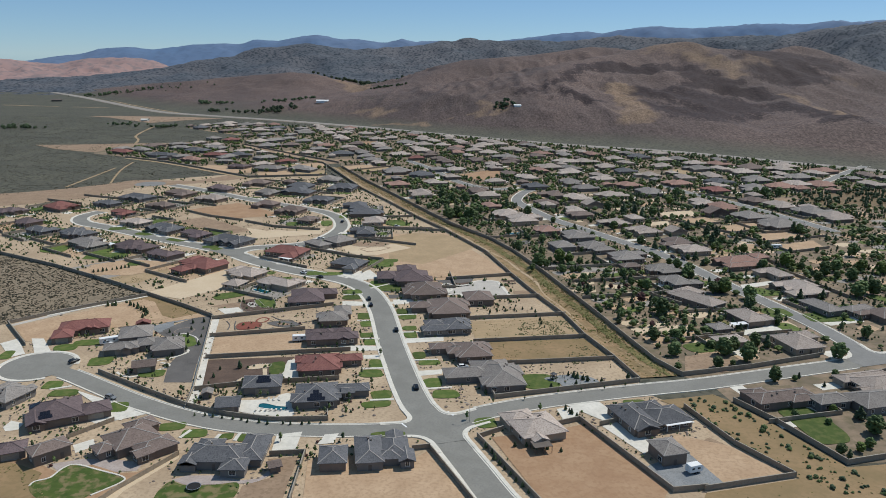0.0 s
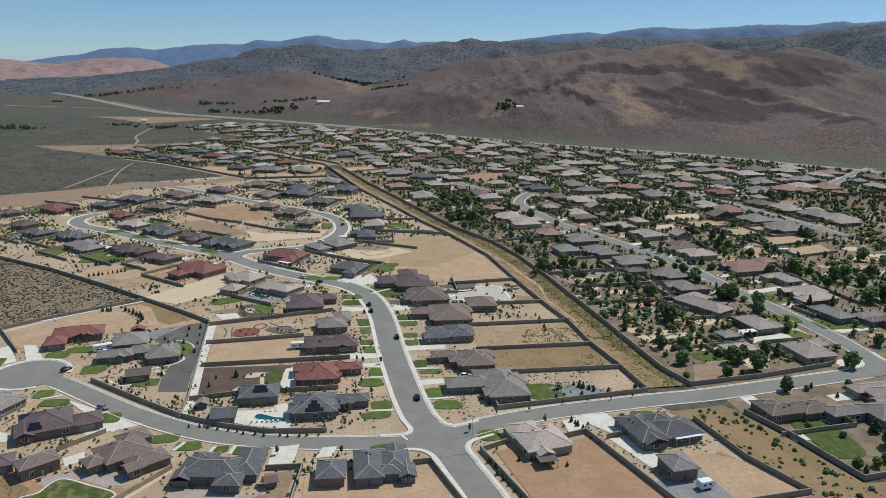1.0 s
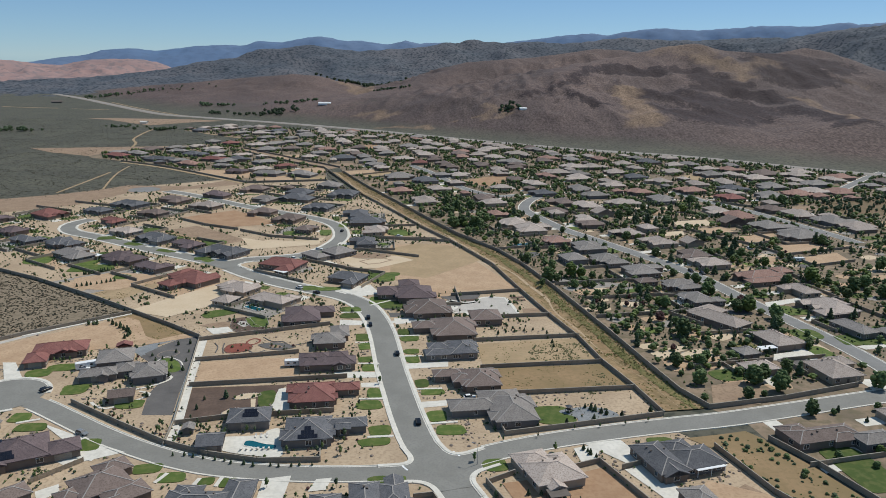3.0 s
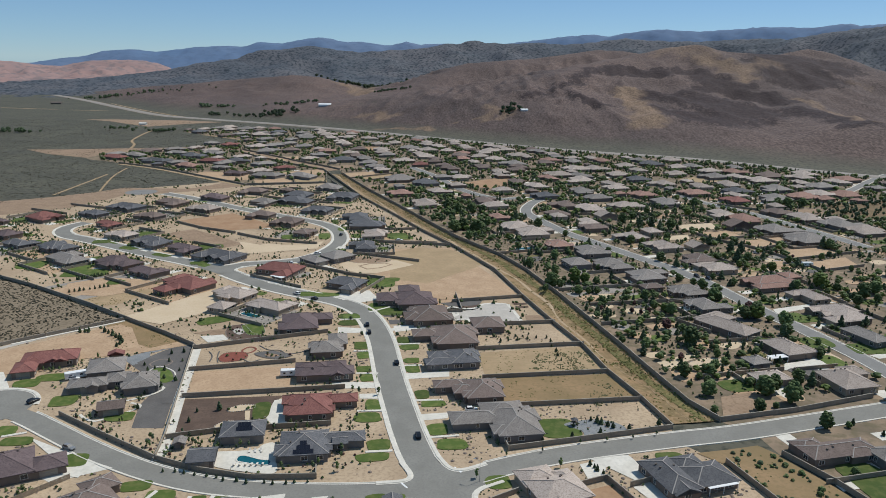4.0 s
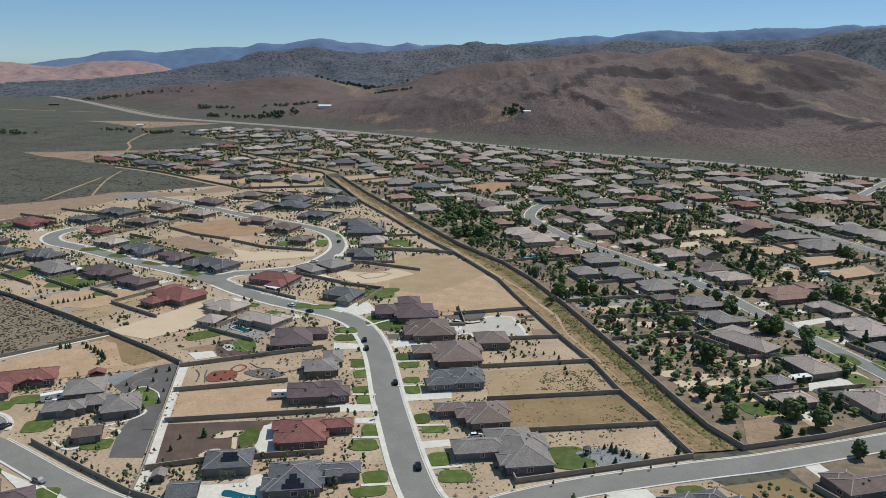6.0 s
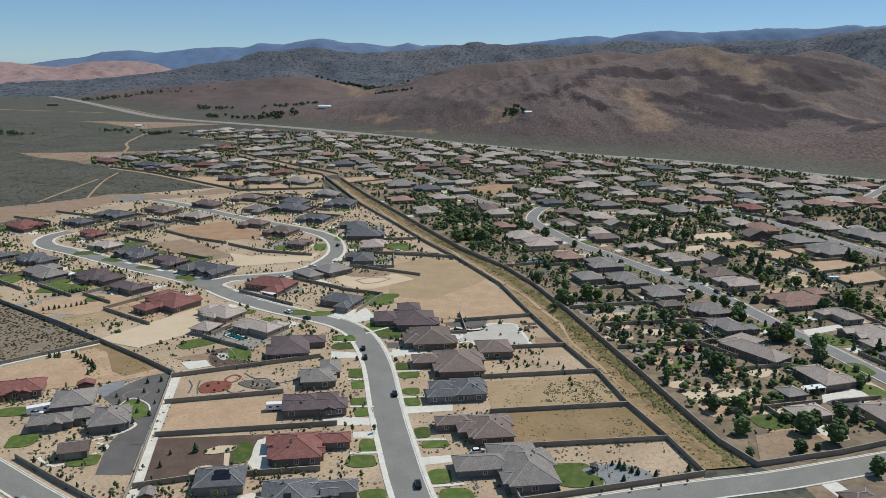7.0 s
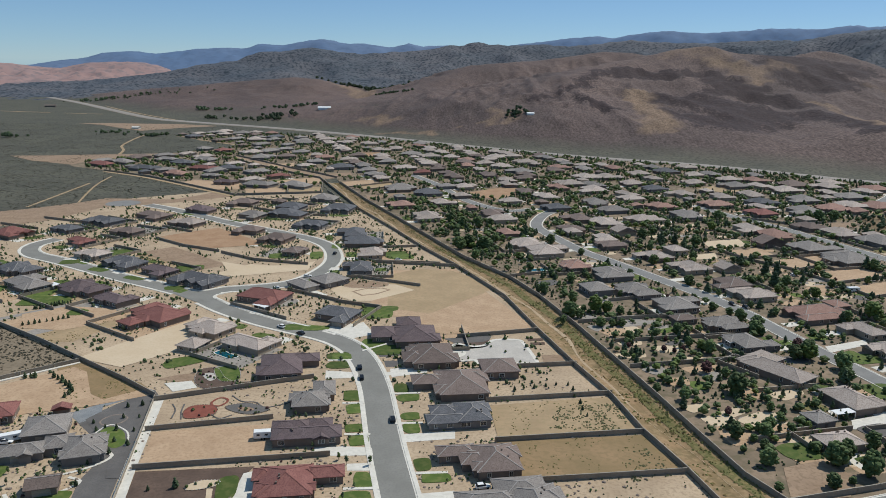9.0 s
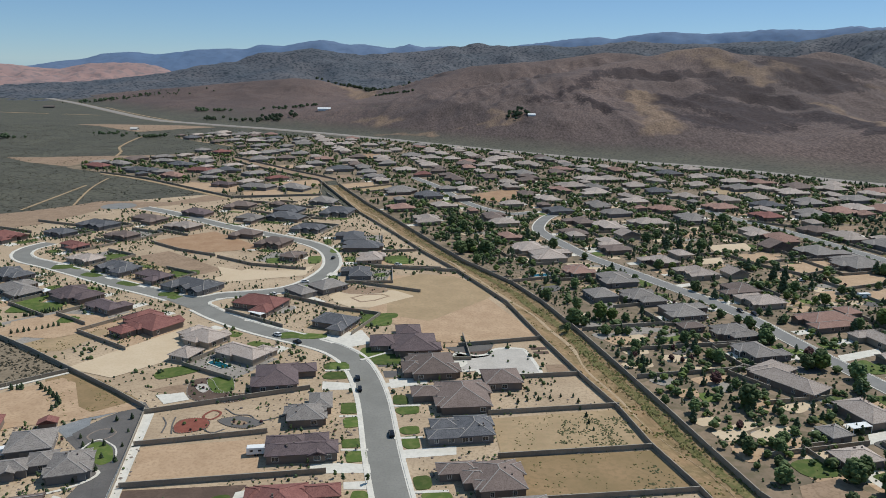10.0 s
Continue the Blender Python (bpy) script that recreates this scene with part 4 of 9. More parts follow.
plot('garden_bed', 'yard_grey', [(-99.1, 363.4), (-90.7, 368.2), (-85.6, 354.7), (-91.4, 349.5)])
plot('sage_field', 'sage_soil', [(-437.7, 534), (-271.3, 444.8), (-223, 417.5), (-153.6, 369), (-199, 325.5), (-242.9, 283.7)])
plot('weedy_bank', 'weedy_soil', [(79.5, 252.6), (90.5, 255.2), (101, 258.2), (105.1, 252.9), (114.3, 233.6), (124.7, 207.2), (132.7, 191.5), (128.6, 184.5), (108, 199.2), (94.7, 219.7), (88.2, 243.5)])
plot('weedy_bank', 'weedy_soil', [(76.3, 192), (105.9, 200.1), (124.7, 207.2), (163.5, 213.5), (136.2, 161.8), (58.7, 160.4)])
plot('dirt_lot', 'weedy_soil', [(14.3, 307.9), (63.5, 314.4), (70.1, 292.5), (19.8, 284.3)])
plot('dirt_lot', 'weedy_pale', [(13.2, 334.7), (57.8, 343.6), (62.8, 317.9), (14.8, 310)])
plot('dirt_lot', 'red_soil', [(16.6, 223.3), (38.7, 228.9), (47.9, 233.1), (66.5, 194.4), (61.6, 185.8), (29.3, 185.1)])
plot('dirt_lot', 'lot_soil', [(-37.4, 513.9), (1.4, 519.6), (39.4, 415), (-4.3, 407.4), (-42.9, 444.9)])
plot('dirt_lot', 'weedy_pale', [(-32.9, 444.1), (-11.7, 435.7), (16.5, 471.3), (24.3, 487.0), (0.2, 514.7), (-20.4, 519.3), (-37.6, 503.5)])
plot('garden', 'pale_sand', [(-66.1, 472.9), (-57.1, 488.2), (-31.5, 484.9), (-20.8, 475.2), (-42.3, 454.8), (-51.9, 454.2), (-61.2, 462.6)])
plot('garden_bed', 'yard_brown', [(-54.5, 470.5), (-48.5, 476.4), (-38.5, 478.5), (-33.5, 474.6), (-40.6, 466.2), (-48.2, 462.9)])
plot('garden', 'pale_sand', [(-52.8, 470.3), (-47.8, 475.1), (-38.9, 477.0), (-35.2, 474.3), (-41.2, 467.5), (-47.9, 464.6)])
plot('patio', 'concrete', [(139.9, 328.2), (154.8, 333.4), (162.4, 327.7), (153.4, 321.9), (136.9, 321.2)])
plot('dirt_yard', 'yard_brown', [(101.9, 294.7), (114.9, 299.5), (122.2, 290.3), (114.7, 279.2), (96.2, 275.6)])
plot('dirt_lot', 'lot_soil', [(-40.7, 207.7), (-8.6, 208.4), (-4.4, 213.7), (8.8, 184.6), (-38, 183.6)])
plot('dirt_lot', 'lot_soil', [(-194, 321.2), (-151.1, 362.5), (-124.1, 345.9), (-110.8, 338.2), (-128.6, 328.1), (-147.9, 321.4), (-160.1, 306.8), (-178.9, 302.8)])
plot('dirt_lot', 'lot_soil', [(77.7, 226.7), (92.9, 219.6), (104.8, 201.3), (77.1, 194.3), (66.2, 208.5)])
plot('gravel_yard', 'pale_gravel', [(1.2, 393.9), (8.6, 392.4), (14.2, 394.2), (19.2, 400.6), (28.6, 401.0), (30.8, 396.5), (33.7, 380.5), (33.4, 375.6), (25.1, 375.2), (10.8, 373.6), (9.3, 377.6), (1.8, 377.6)])
plot('garden_bed', 'dark_gravel', [(-4.1, 401.7), (6, 404.2), (17.6, 406.4), (16.0, 399.7), (13.1, 395.8), (8.6, 394.2), (1.3, 395.9)])
plot('garden_bed', 'dark_soil', [(33.4, 403.2), (40.4, 404.6), (40.4, 401.6), (33.6, 400.4)])
plot('garden_bed', 'dark_soil', [(34, 398.6), (40.6, 399.6), (40.7, 396.8), (34.4, 395.8)])
plot('play_yard', 'yard_brown', [(37.7, 384.4), (46.1, 384.8), (46.4, 375.6), (37.5, 374.9)])
plot('weed_patch', 'weedy_soil', [(-148.6, 366.7), (-118.7, 348.4), (-114.3, 344.3), (-126.5, 333.7), (-133, 338), (-139.4, 349.7)])
plot('pale_lot', 'pale_sand', [(-154.7, 371.8), (-125.4, 418.3), (-102.7, 419.3), (-106.2, 394.2), (-132.7, 363.2)])
plot('gravel_yard', 'blue_gravel', [(61, 205.1), (78, 215.7), (83.2, 197.8), (67.5, 192.4)])
plot('driveway', 'concrete', [(40.9, 244.4), (50.6, 248.2), (46.5, 235.9), (42.3, 233.8)])
plot('driveway', 'concrete', [(44.5, 248), (57.2, 250.7), (63.8, 235.1), (59.2, 232.2)])
plot('driveway', 'concrete', [(54.4, 232.1), (63.8, 235.1), (69.1, 219), (64, 213.6)])
plot('driveway', 'concrete', [(-135.7, 255.7), (-120.2, 242.2), (-122.2, 235.7), (-108, 231.9), (-106.6, 240.4)])
plot('driveway', 'concrete', [(-188.2, 300.1), (-183.7, 306), (-171.5, 289), (-175.5, 285)])
plot('driveway', 'concrete', [(-178, 306.2), (-172.8, 306.3), (-162, 291.5), (-167.9, 289.5)])
plot('driveway', 'concrete', [(-53.6, 223.4), (-45.7, 225.5), (-45.6, 210.9), (-53, 212.5)])
plot('driveway', 'concrete', [(-38, 223.8), (-33.5, 224.7), (-34.4, 218.3), (-39.3, 217.1)])
plot('driveway', 'concrete', [(114.9, 234.8), (133, 242.5), (127.6, 235.2), (115.4, 231.6)])


def lawns(rows):
    for x, y, w, d in rows:
        lawns.n += 1
        rng = random.Random(lawns.n * 7)
        n, pts = 36, []
        a = radians(9)
        ph = rng.random() * 6.28
        for i in range(n):
            t = 6.2832 * i / n
            c, s = math.cos(t), math.sin(t)
            u = w / 2 * math.copysign(abs(c) ** 0.55, c) * (1 + 0.07 * math.sin(3 * t + ph))
            q = d / 2 * math.copysign(abs(s) ** 0.55, s) * (1 + 0.07 * math.sin(2 * t + ph))
            pts.append((x + u * math.cos(a) - q * math.sin(a), y + u * math.sin(a) + q * math.cos(a)))
        tagged(new("lawn", flat_poly("lawn", pts, 0.185 + 0.0006 * lawns.n, 'grass', 0.16)), "green mown lawn with a curved edge", "lawn", "front lawns", "structure")
        LAWN_SPOTS.append((x, y, max(w, d) / 2))


lawns.n = 0
LAWN_SPOTS = [(-105, 193, 12), (-69, 190, 11), (-111, 305, 7), (-89, 359, 7), (-108, 370, 8)]
lawns([
    (-37.3, 340.9, 6.6, 9.5), (-35, 330, 6.2, 7.8), (-33.1, 315.5, 7.1, 6.1),
    (-30.9, 307, 6.5, 7.1), (-26.7, 283.2, 5.3, 8.8), (-27.5, 273.5, 9.3, 7.1),
    (-22, 254.3, 7.5, 7.6), (-23.1, 246.6, 10.5, 5.1), (-19.7, 348.5, 5.5, 8),
    (-16.4, 340, 8.5, 5.9), (-14.8, 325.1, 6.7, 5.3), (-14, 316.8, 5.7, 8.1),
    (-9.4, 292.7, 5.3, 7.7), (-5.2, 285.1, 8.9, 5.3), (-3.2, 265.6, 7.2, 7.8),
    (1.6, 255.7, 9.9, 7.2), (-36.8, 434.7, 15.2, 14.4), (-34.7, 393.5, 10.5, 13),
])
lawns([
    (-28.3, 387, 12, 11.6), (-47.9, 379.1, 9.4, 7.5), (-46.5, 369.5, 9.7, 7.1),
    (-73.1, 413.5, 10.1, 8.8),
    (37.7, 267.8, 13.7, 13.9), (15.3, 233.5, 7.6, 6.9), (70.2, 249.7, 9.2, 6.3),
    (-145.1, 259.4, 6.9, 7.3), (-137.8, 252.7, 10.1, 5.9), (-113.8, 241.7, 8.3, 7.6),
    (-89.5, 228.1, 8.4, 5.9), (-80.8, 223.5, 8.3, 6), (-69.8, 221.7, 4.9, 4),
    (-63.4, 221.3, 5.2, 5.1), 
])
lawns([
    (-158.3, 296.6, 9.5, 7.2), (-151.4, 302.4, 11.8, 6.7), (-137.6, 282.3, 9.1, 9.5),
    (-112.2, 270.8, 9.8, 6.4), (-65.3, 277.4, 6, 13.4),
    (-19.9, 223.7, 5.8, 4.7), (-14.1, 224.8, 4.7, 2.9), (-217.6, 460, 15.7, 20.4),
    (-182.9, 429.2, 7.4, 10.1), (127.5, 235, 14.1, 28.1), (185.1, 347, 18.1, 13.1),
    (164.8, 353.4, 14.1, 14.2), (161.4, 332.3, 8.9, 12.7), (111.9, 305.2, 13.4, 10.5),
    (-35.9, 551.4, 15.2, 18.8), (-109.7, 544.2, 13.1, 13), (-93.5, 392.6, 11, 8.1),
])
lawns([
    (-211.9, 544.7, 15.3, 17.3), (-231.8, 521.0, 11.4, 10.1), (-245.6, 461.4, 16.2, 16.8), (-207.5, 445.9, 24.4, 16.5), (-181.7, 428.7, 8.3, 8.1), (-150.1, 471.7, 10.8, 7.4), (-155.3, 512.9, 16.0, 10.9), (-86.9, 547.3, 8.3, 18.7),
    (-32.4, 547.5, 14.2, 13.7), (-204.4, 516.1, 13.9, 11.9), (-35.9, 441.6, 17.2, 8.6), (-63.6, 412.4, 12.5, 6.3), (-46.7, 378.6, 8.0, 7.2), (-108.4, 458.5, 9.2, 6.6), (-242.2, 496.7, 11.1, 9.5), (-320.5, 586.1, 13.6, 14.3),
])
lawns([
    (-178.2, 287.6, 5.1, 9), (119.4, 255.2, 9.5, 5.9),
])


# ---------------------------------------------------------------- garden walls
def block_wall(h, pts):
    """A block wall along the points, with a cap and posts."""
    P = [Vector(p) for p in pts]
    cx, cy = P[0]
    ob = thing("garden_wall", "tan concrete-block garden wall with a lighter cap", "wall", "garden walls", at=pose(cx, cy, 0))
    s, c = Soup(), Soup()
    for a, b in zip(P, P[1:]):
        a3, b3 = Vector((a.x - cx, a.y - cy, 0)), Vector((b.x - cx, b.y - cy, 0))
        d = (b3 - a3).normalized()
        s.bar(a3 - d * 0.1, b3 + d * 0.1, 0.22, h)
        c.bar(a3 - d * 0.15 + Vector((0, 0, h)), b3 + d * 0.15 + Vector((0, 0, h)), 0.32, 0.08)
        n = int((b3 - a3).length // 12)
        for k in range(n + 1):
            p = a3 + d * min(k * 12, (b3 - a3).length)
            s.box(p.x - 0.22, p.y - 0.22, 0, p.x + 0.22, p.y + 0.22, h + 0.02)
        WALL_LINES.append((tuple(a), tuple(b)))
    part("wall", s.make("wall", 'block'), ob)
    part("cap", c.make("cap", 'block_cap'), ob)


WALL_LINES = []
block_wall(1.9, [(-134.3, 856.6), (-77.3, 699.5), (-40.2, 618), (-19.5, 568.8), (2.2, 525), (27.4, 464.9), (39.3, 413.8), (49.3, 375.2), (59.1, 342.8), (63.9, 316.5), (71.2, 291.9), (76.5, 268.9)])
block_wall(1.9, [(-115.2, 844.4), (-76.4, 743.1), (-43.2, 665.8), (-11.2, 589), (6.5, 547.9), (33.1, 500.7), (45.7, 467.2), (58.1, 421.7), (67.8, 379.8), (75.8, 345.1), (82.3, 314.3), (88, 288.8), (94.6, 274.8), (125.4, 283.6), (159.1, 296.5)])
block_wall(1.9, [(106.4, 252.1), (115.2, 235.7), (125.6, 208.9), (139.7, 213)])
block_wall(1.8, [(76.5, 193.4), (106.1, 201.4), (95, 220.4), (86.7, 246.9)])
block_wall(1.8, [(2.1, 403.2), (39.3, 413.8)])
block_wall(1.8, [(13.1, 368.1), (50.7, 374.3)])
block_wall(1.8, [(12.2, 337.9), (59.6, 346.1)])
block_wall(1.8, [(13.8, 307.9), (63.7, 315.8)])
block_wall(1.8, [(18.8, 283.1), (70.9, 290.7)])
block_wall(1.8, [(18.3, 259.1), (19.6, 252.4), (76.5, 268.9)])
block_wall(1.8, [(-47.7, 531.4), (2.2, 525)])
block_wall(1.8, [(-108, 333.5), (-54.3, 356.4)])
block_wall(1.8, [(-101.9, 310.8), (-62.1, 321.4)])
block_wall(1.8, [(-96.2, 286.6), (-38.6, 297)])
block_wall(1.8, [(-90.9, 256), (-74.6, 261.4), (-39.3, 267.6)])
block_wall(1.2, [(-108.9, 337.4), (-91.9, 257), (-89.8, 242.1)])
block_wall(1.7, [(-133.2, 271.2), (-110.9, 256.4), (-89.7, 243), (-74, 236.5), (-57.6, 232.8), (-38.6, 234.1), (-39.4, 239.1)])
block_wall(1.9, [(-305.2, 465.9), (-272.8, 447.4), (-224.2, 419.9), (-178.2, 389), (-152.5, 370), (-125.5, 350.1), (-108.7, 336.6)])
block_wall(1.6, [(-198.1, 324.1), (-185.8, 337.8), (-151.8, 368.1)])
block_wall(1.6, [(-198.1, 324.1), (-176.4, 298.3)])
block_wall(1.7, [(-52.8, 210.1), (-42.2, 211.4), (-41.8, 184.9)])
block_wall(1.7, [(-8.9, 214.6), (-3.5, 215.8), (11.1, 182)])
block_wall(1.7, [(12.9, 223.2), (20.7, 228.4)])
block_wall(1.7, [(12, 223.5), (28.5, 185.1)])
block_wall(1.8, [(39.1, 232.1), (47.6, 236), (67, 192.4), (77.4, 194.3)])
block_wall(1.8, [(53.9, 232.4), (62, 235.9)])
block_wall(1.8, [(79.3, 431.9), (108.8, 438.2)])
block_wall(1.8, [(72.6, 401.2), (127.6, 412.1)])
block_wall(1.8, [(72.6, 372.3), (124.6, 383.7)])
block_wall(1.8, [(114.7, 350.1), (140.9, 356)])
block_wall(1.8, [(97.6, 311.2), (136.3, 320.7)])
block_wall(1.8, [(31, 503.7), (67.3, 517.6)])
block_wall(1.8, [(81.5, 460.8), (111.6, 471.9)])
block_wall(1.8, [(59.9, 426.2), (102, 437)])
block_wall(1.7, [(151, 572.5), (178.1, 578.8), (182.5, 566.8), (189.5, 551.4), (190.6, 554.4), (244.9, 577.3)])
block_wall(1.7, [(189.5, 551.4), (206.7, 530.8), (218.8, 500.5), (273.3, 523.3)])
block_wall(1.7, [(208.9, 528.3), (246.2, 549.6)])
block_wall(1.7, [(220, 498), (226, 474), (258, 488)])
block_wall(1.7, [(236.9, 690.8), (267.7, 667.4), (293.3, 673.7)])
block_wall(2.2, [(139.1, 675.5), (162.1, 625.2)])
block_wall(2.0, [(25.1, 923.2), (54.2, 878.9), (68.1, 837.4)])
block_wall(1.8, [(-123.3, 877), (-148.3, 906.4), (-179.1, 937.4), (-253.4, 1024.1), (-279.6, 1052.6)])
block_wall(1.8, [(-140.5, 873.1), (-172.5, 901.6), (-243.3, 981.8), (-271.2, 1019.8)])
block_wall(1.8, [(-197.7, 762.5), (-123.6, 781.5), (-134.3, 856.6), (-140.5, 873.1)])
block_wall(1.8, [(-162.6, 815), (-154, 776)])
block_wall(1.6, [(-119, 790), (-111, 772), (-98, 735), (-118, 748)])
block_wall(1.7, [(-166, 700), (-128, 676), (-100, 672)])
block_wall(1.7, [(-108, 730), (-79.5, 700)])
block_wall(1.6, [(-105, 812), (-62, 850), (-58, 822), (-86, 798)])
block_wall(1.7, [(-203.9, 585.4), (-177.6, 565), (-150.4, 552.1)])
block_wall(1.7, [(-214, 623.7), (-186.6, 607.3)])
block_wall(1.7, [(-148.2, 549.4), (-122.3, 532), (-87.9, 523.9)])
block_wall(1.7, [(-58.1, 499.4), (-18, 482.4)])
block_wall(1.7, [(-88.9, 471.2), (-57.5, 452.2)])
block_wall(1.7, [(-112.1, 444.8), (-79.5, 423.6)])
block_wall(1.7, [(-47.1, 569.5), (-24.5, 574.1)])
block_wall(1.7, [(-49.5, 532.7), (-7.8, 530.2)])
block_wall(1.7, [(-333.8, 624.2), (-297.9, 608.7)])
block_wall(1.7, [(-313.5, 647.1), (-278, 633.2)])
block_wall(1.8, [(-382.8, 901.6), (-316.8, 862.6), (-221.7, 781), (-196.9, 759.2)])


# ---------------------------------------------------------------- houses
PITCH, OVER, EAVE = math.tan(radians(21.5)), 0.6, 2.8


def roof_block(s, caps, x, y, w, d, kind, eave):
    """Roof over a rectangle: hip, or a gable along x or y."""
    W, D = w / 2 + OVER, d / 2 + OVER
    z0, th = eave - OVER * PITCH, 0.22
    along = w >= d if kind == 'hip' else kind == 'gx'
    half = D if along else W
    zr = z0 + half * PITCH
    if kind == 'hip':
        r = abs(W - D)
        ra, rb = ((-r, 0), (r, 0)) if along else ((0, -r), (0, r))
    else:
        ra, rb = ((-W, 0), (W, 0)) if along else ((0, -D), (0, D))
    C = [(-W, -D), (W, -D), (W, D), (-W, D)]
    up = [(x + a, y + b, z0 + th) for a, b in C] + [(x + ra[0], y + ra[1], zr + th), (x + rb[0], y + rb[1], zr + th)]
    lo = [(x + a, y + b, z0) for a, b in C] + [(x + ra[0], y + ra[1], zr), (x + rb[0], y + rb[1], zr)]
    if along:
        tops = [(0, 1, 5, 4), (1, 2, 5), (2, 3, 4, 5), (3, 0, 4)]
    else:
        tops = [(0, 1, 4), (1, 2, 5, 4), (2, 3, 5), (3, 0, 4, 5)]
    faces = tops + [tuple(i + 6 for i in reversed(t)) for t in tops]
    for a, b in ((0, 1), (1, 2), (2, 3), (3, 0)):
        faces.append((a, a + 6, b + 6, b))
    s.add(up + lo, faces)
    hips = [(4, 5)] if r_len(up) > 0.3 else []
    if kind == 'hip':
        hips += [(0, 4), (1, 5), (2, 5), (3, 4)] if along else [(0, 4), (1, 4), (2, 5), (3, 5)]
    for a, b in hips:
        caps.bar(up[a], up[b], 0.28, 0.07)


def r_len(up):
    return (Vector(up[4]) - Vector(up[5])).length


def blocks_of(style, w, d, rng):
    """Rectangles of the plan, front towards -y: x, y, width, depth, roof, is it the garage."""
    m = 1 if rng.random() < 0.5 else -1
    if style in (3, 4):
        return [(0, 0, w, d, 'hip' if style == 3 else 'gx', True)]
    if style == 0:
        return [(0, d * 0.12, w, d * 0.62, 'hip', False), (m * w * 0.30, -d * 0.24, w * 0.38, d * 0.50, 'hip', True), (-m * w * 0.24, d * 0.30, w * 0.40, d * 0.40, 'hip', False)]
    if style == 1:
        return [(-m * w * 0.12, 0, w * 0.76, d * 0.78, 'hip', False), (m * w * 0.32, -d * 0.12, w * 0.36, d * 0.72, 'hip', True), (-m * w * 0.30, -d * 0.34, w * 0.24, d * 0.28, 'gy', False), (-m * w * 0.05, d * 0.36, w * 0.36, d * 0.28, 'hip', False)]
    return [(0, d * 0.06, w * 0.94, d * 0.60, 'hip', False), (m * w * 0.33, -d * 0.20, w * 0.32, d * 0.58, 'hip', True), (-m * w * 0.33, -d * 0.24, w * 0.24, d * 0.38, 'gy', False),
            (-m * w * 0.02, -d * 0.26, w * 0.20, d * 0.24, 'gy', False), (-m * w * 0.22, d * 0.28, w * 0.42, d * 0.42, 'hip', False)]


def box_mesh(name, w, d, h, material):
    s = Soup()
    s.box(-w / 2, -d / 2, 0, w / 2, d / 2, h)
    return s.make(name, material)


def frame_mesh(name, w, h, t, depth, material):
    s = Soup()
    s.box(-w / 2 - t, -depth, -t, -w / 2, 0, h + t)
    s.box(w / 2, -depth, -t, w / 2 + t, 0, h + t)
    s.box(-w / 2, -depth, h, w / 2, 0, h + t)
    s.box(-w / 2, -depth, -t, w / 2, 0, 0)
    s.box(-0.04, -depth * 0.6, 0, 0.04, 0, h)
    return s.make(name, material)


WIN = {}
for key, w, h in (('wide', 1.8, 1.4), ('narrow', 1.0, 1.4)):
    WIN[key] = (frame_mesh("frame", w, h, 0.14, 0.1, 'trim'), box_mesh("pane", w, 0.05, h, 'glass'))
gd = Soup()
for k in range(4):
    gd.box(-2.4, -0.07, 0.03 + k * 0.58, 2.4, 0, 0.57 + k * 0.58)
GARAGE = gd.make("garage_door", 'garage_door')
ds = Soup()
ds.box(-0.5, -0.08, 0, 0.5, 0, 2.1)
DOOR = ds.make("door", 'fascia')
HOUSE_RECTS, HOUSE_OBS, EXTRA_RECTS = [], [], []


vs = Soup()
vs.box(-0.2, -0.2, 0, 0.2, 0.2, 0.5)
vs.box(-0.28, -0.28, 0.5, 0.28, 0.28, 0.58)
VENT = vs.make("roof_vent", 'fascia')


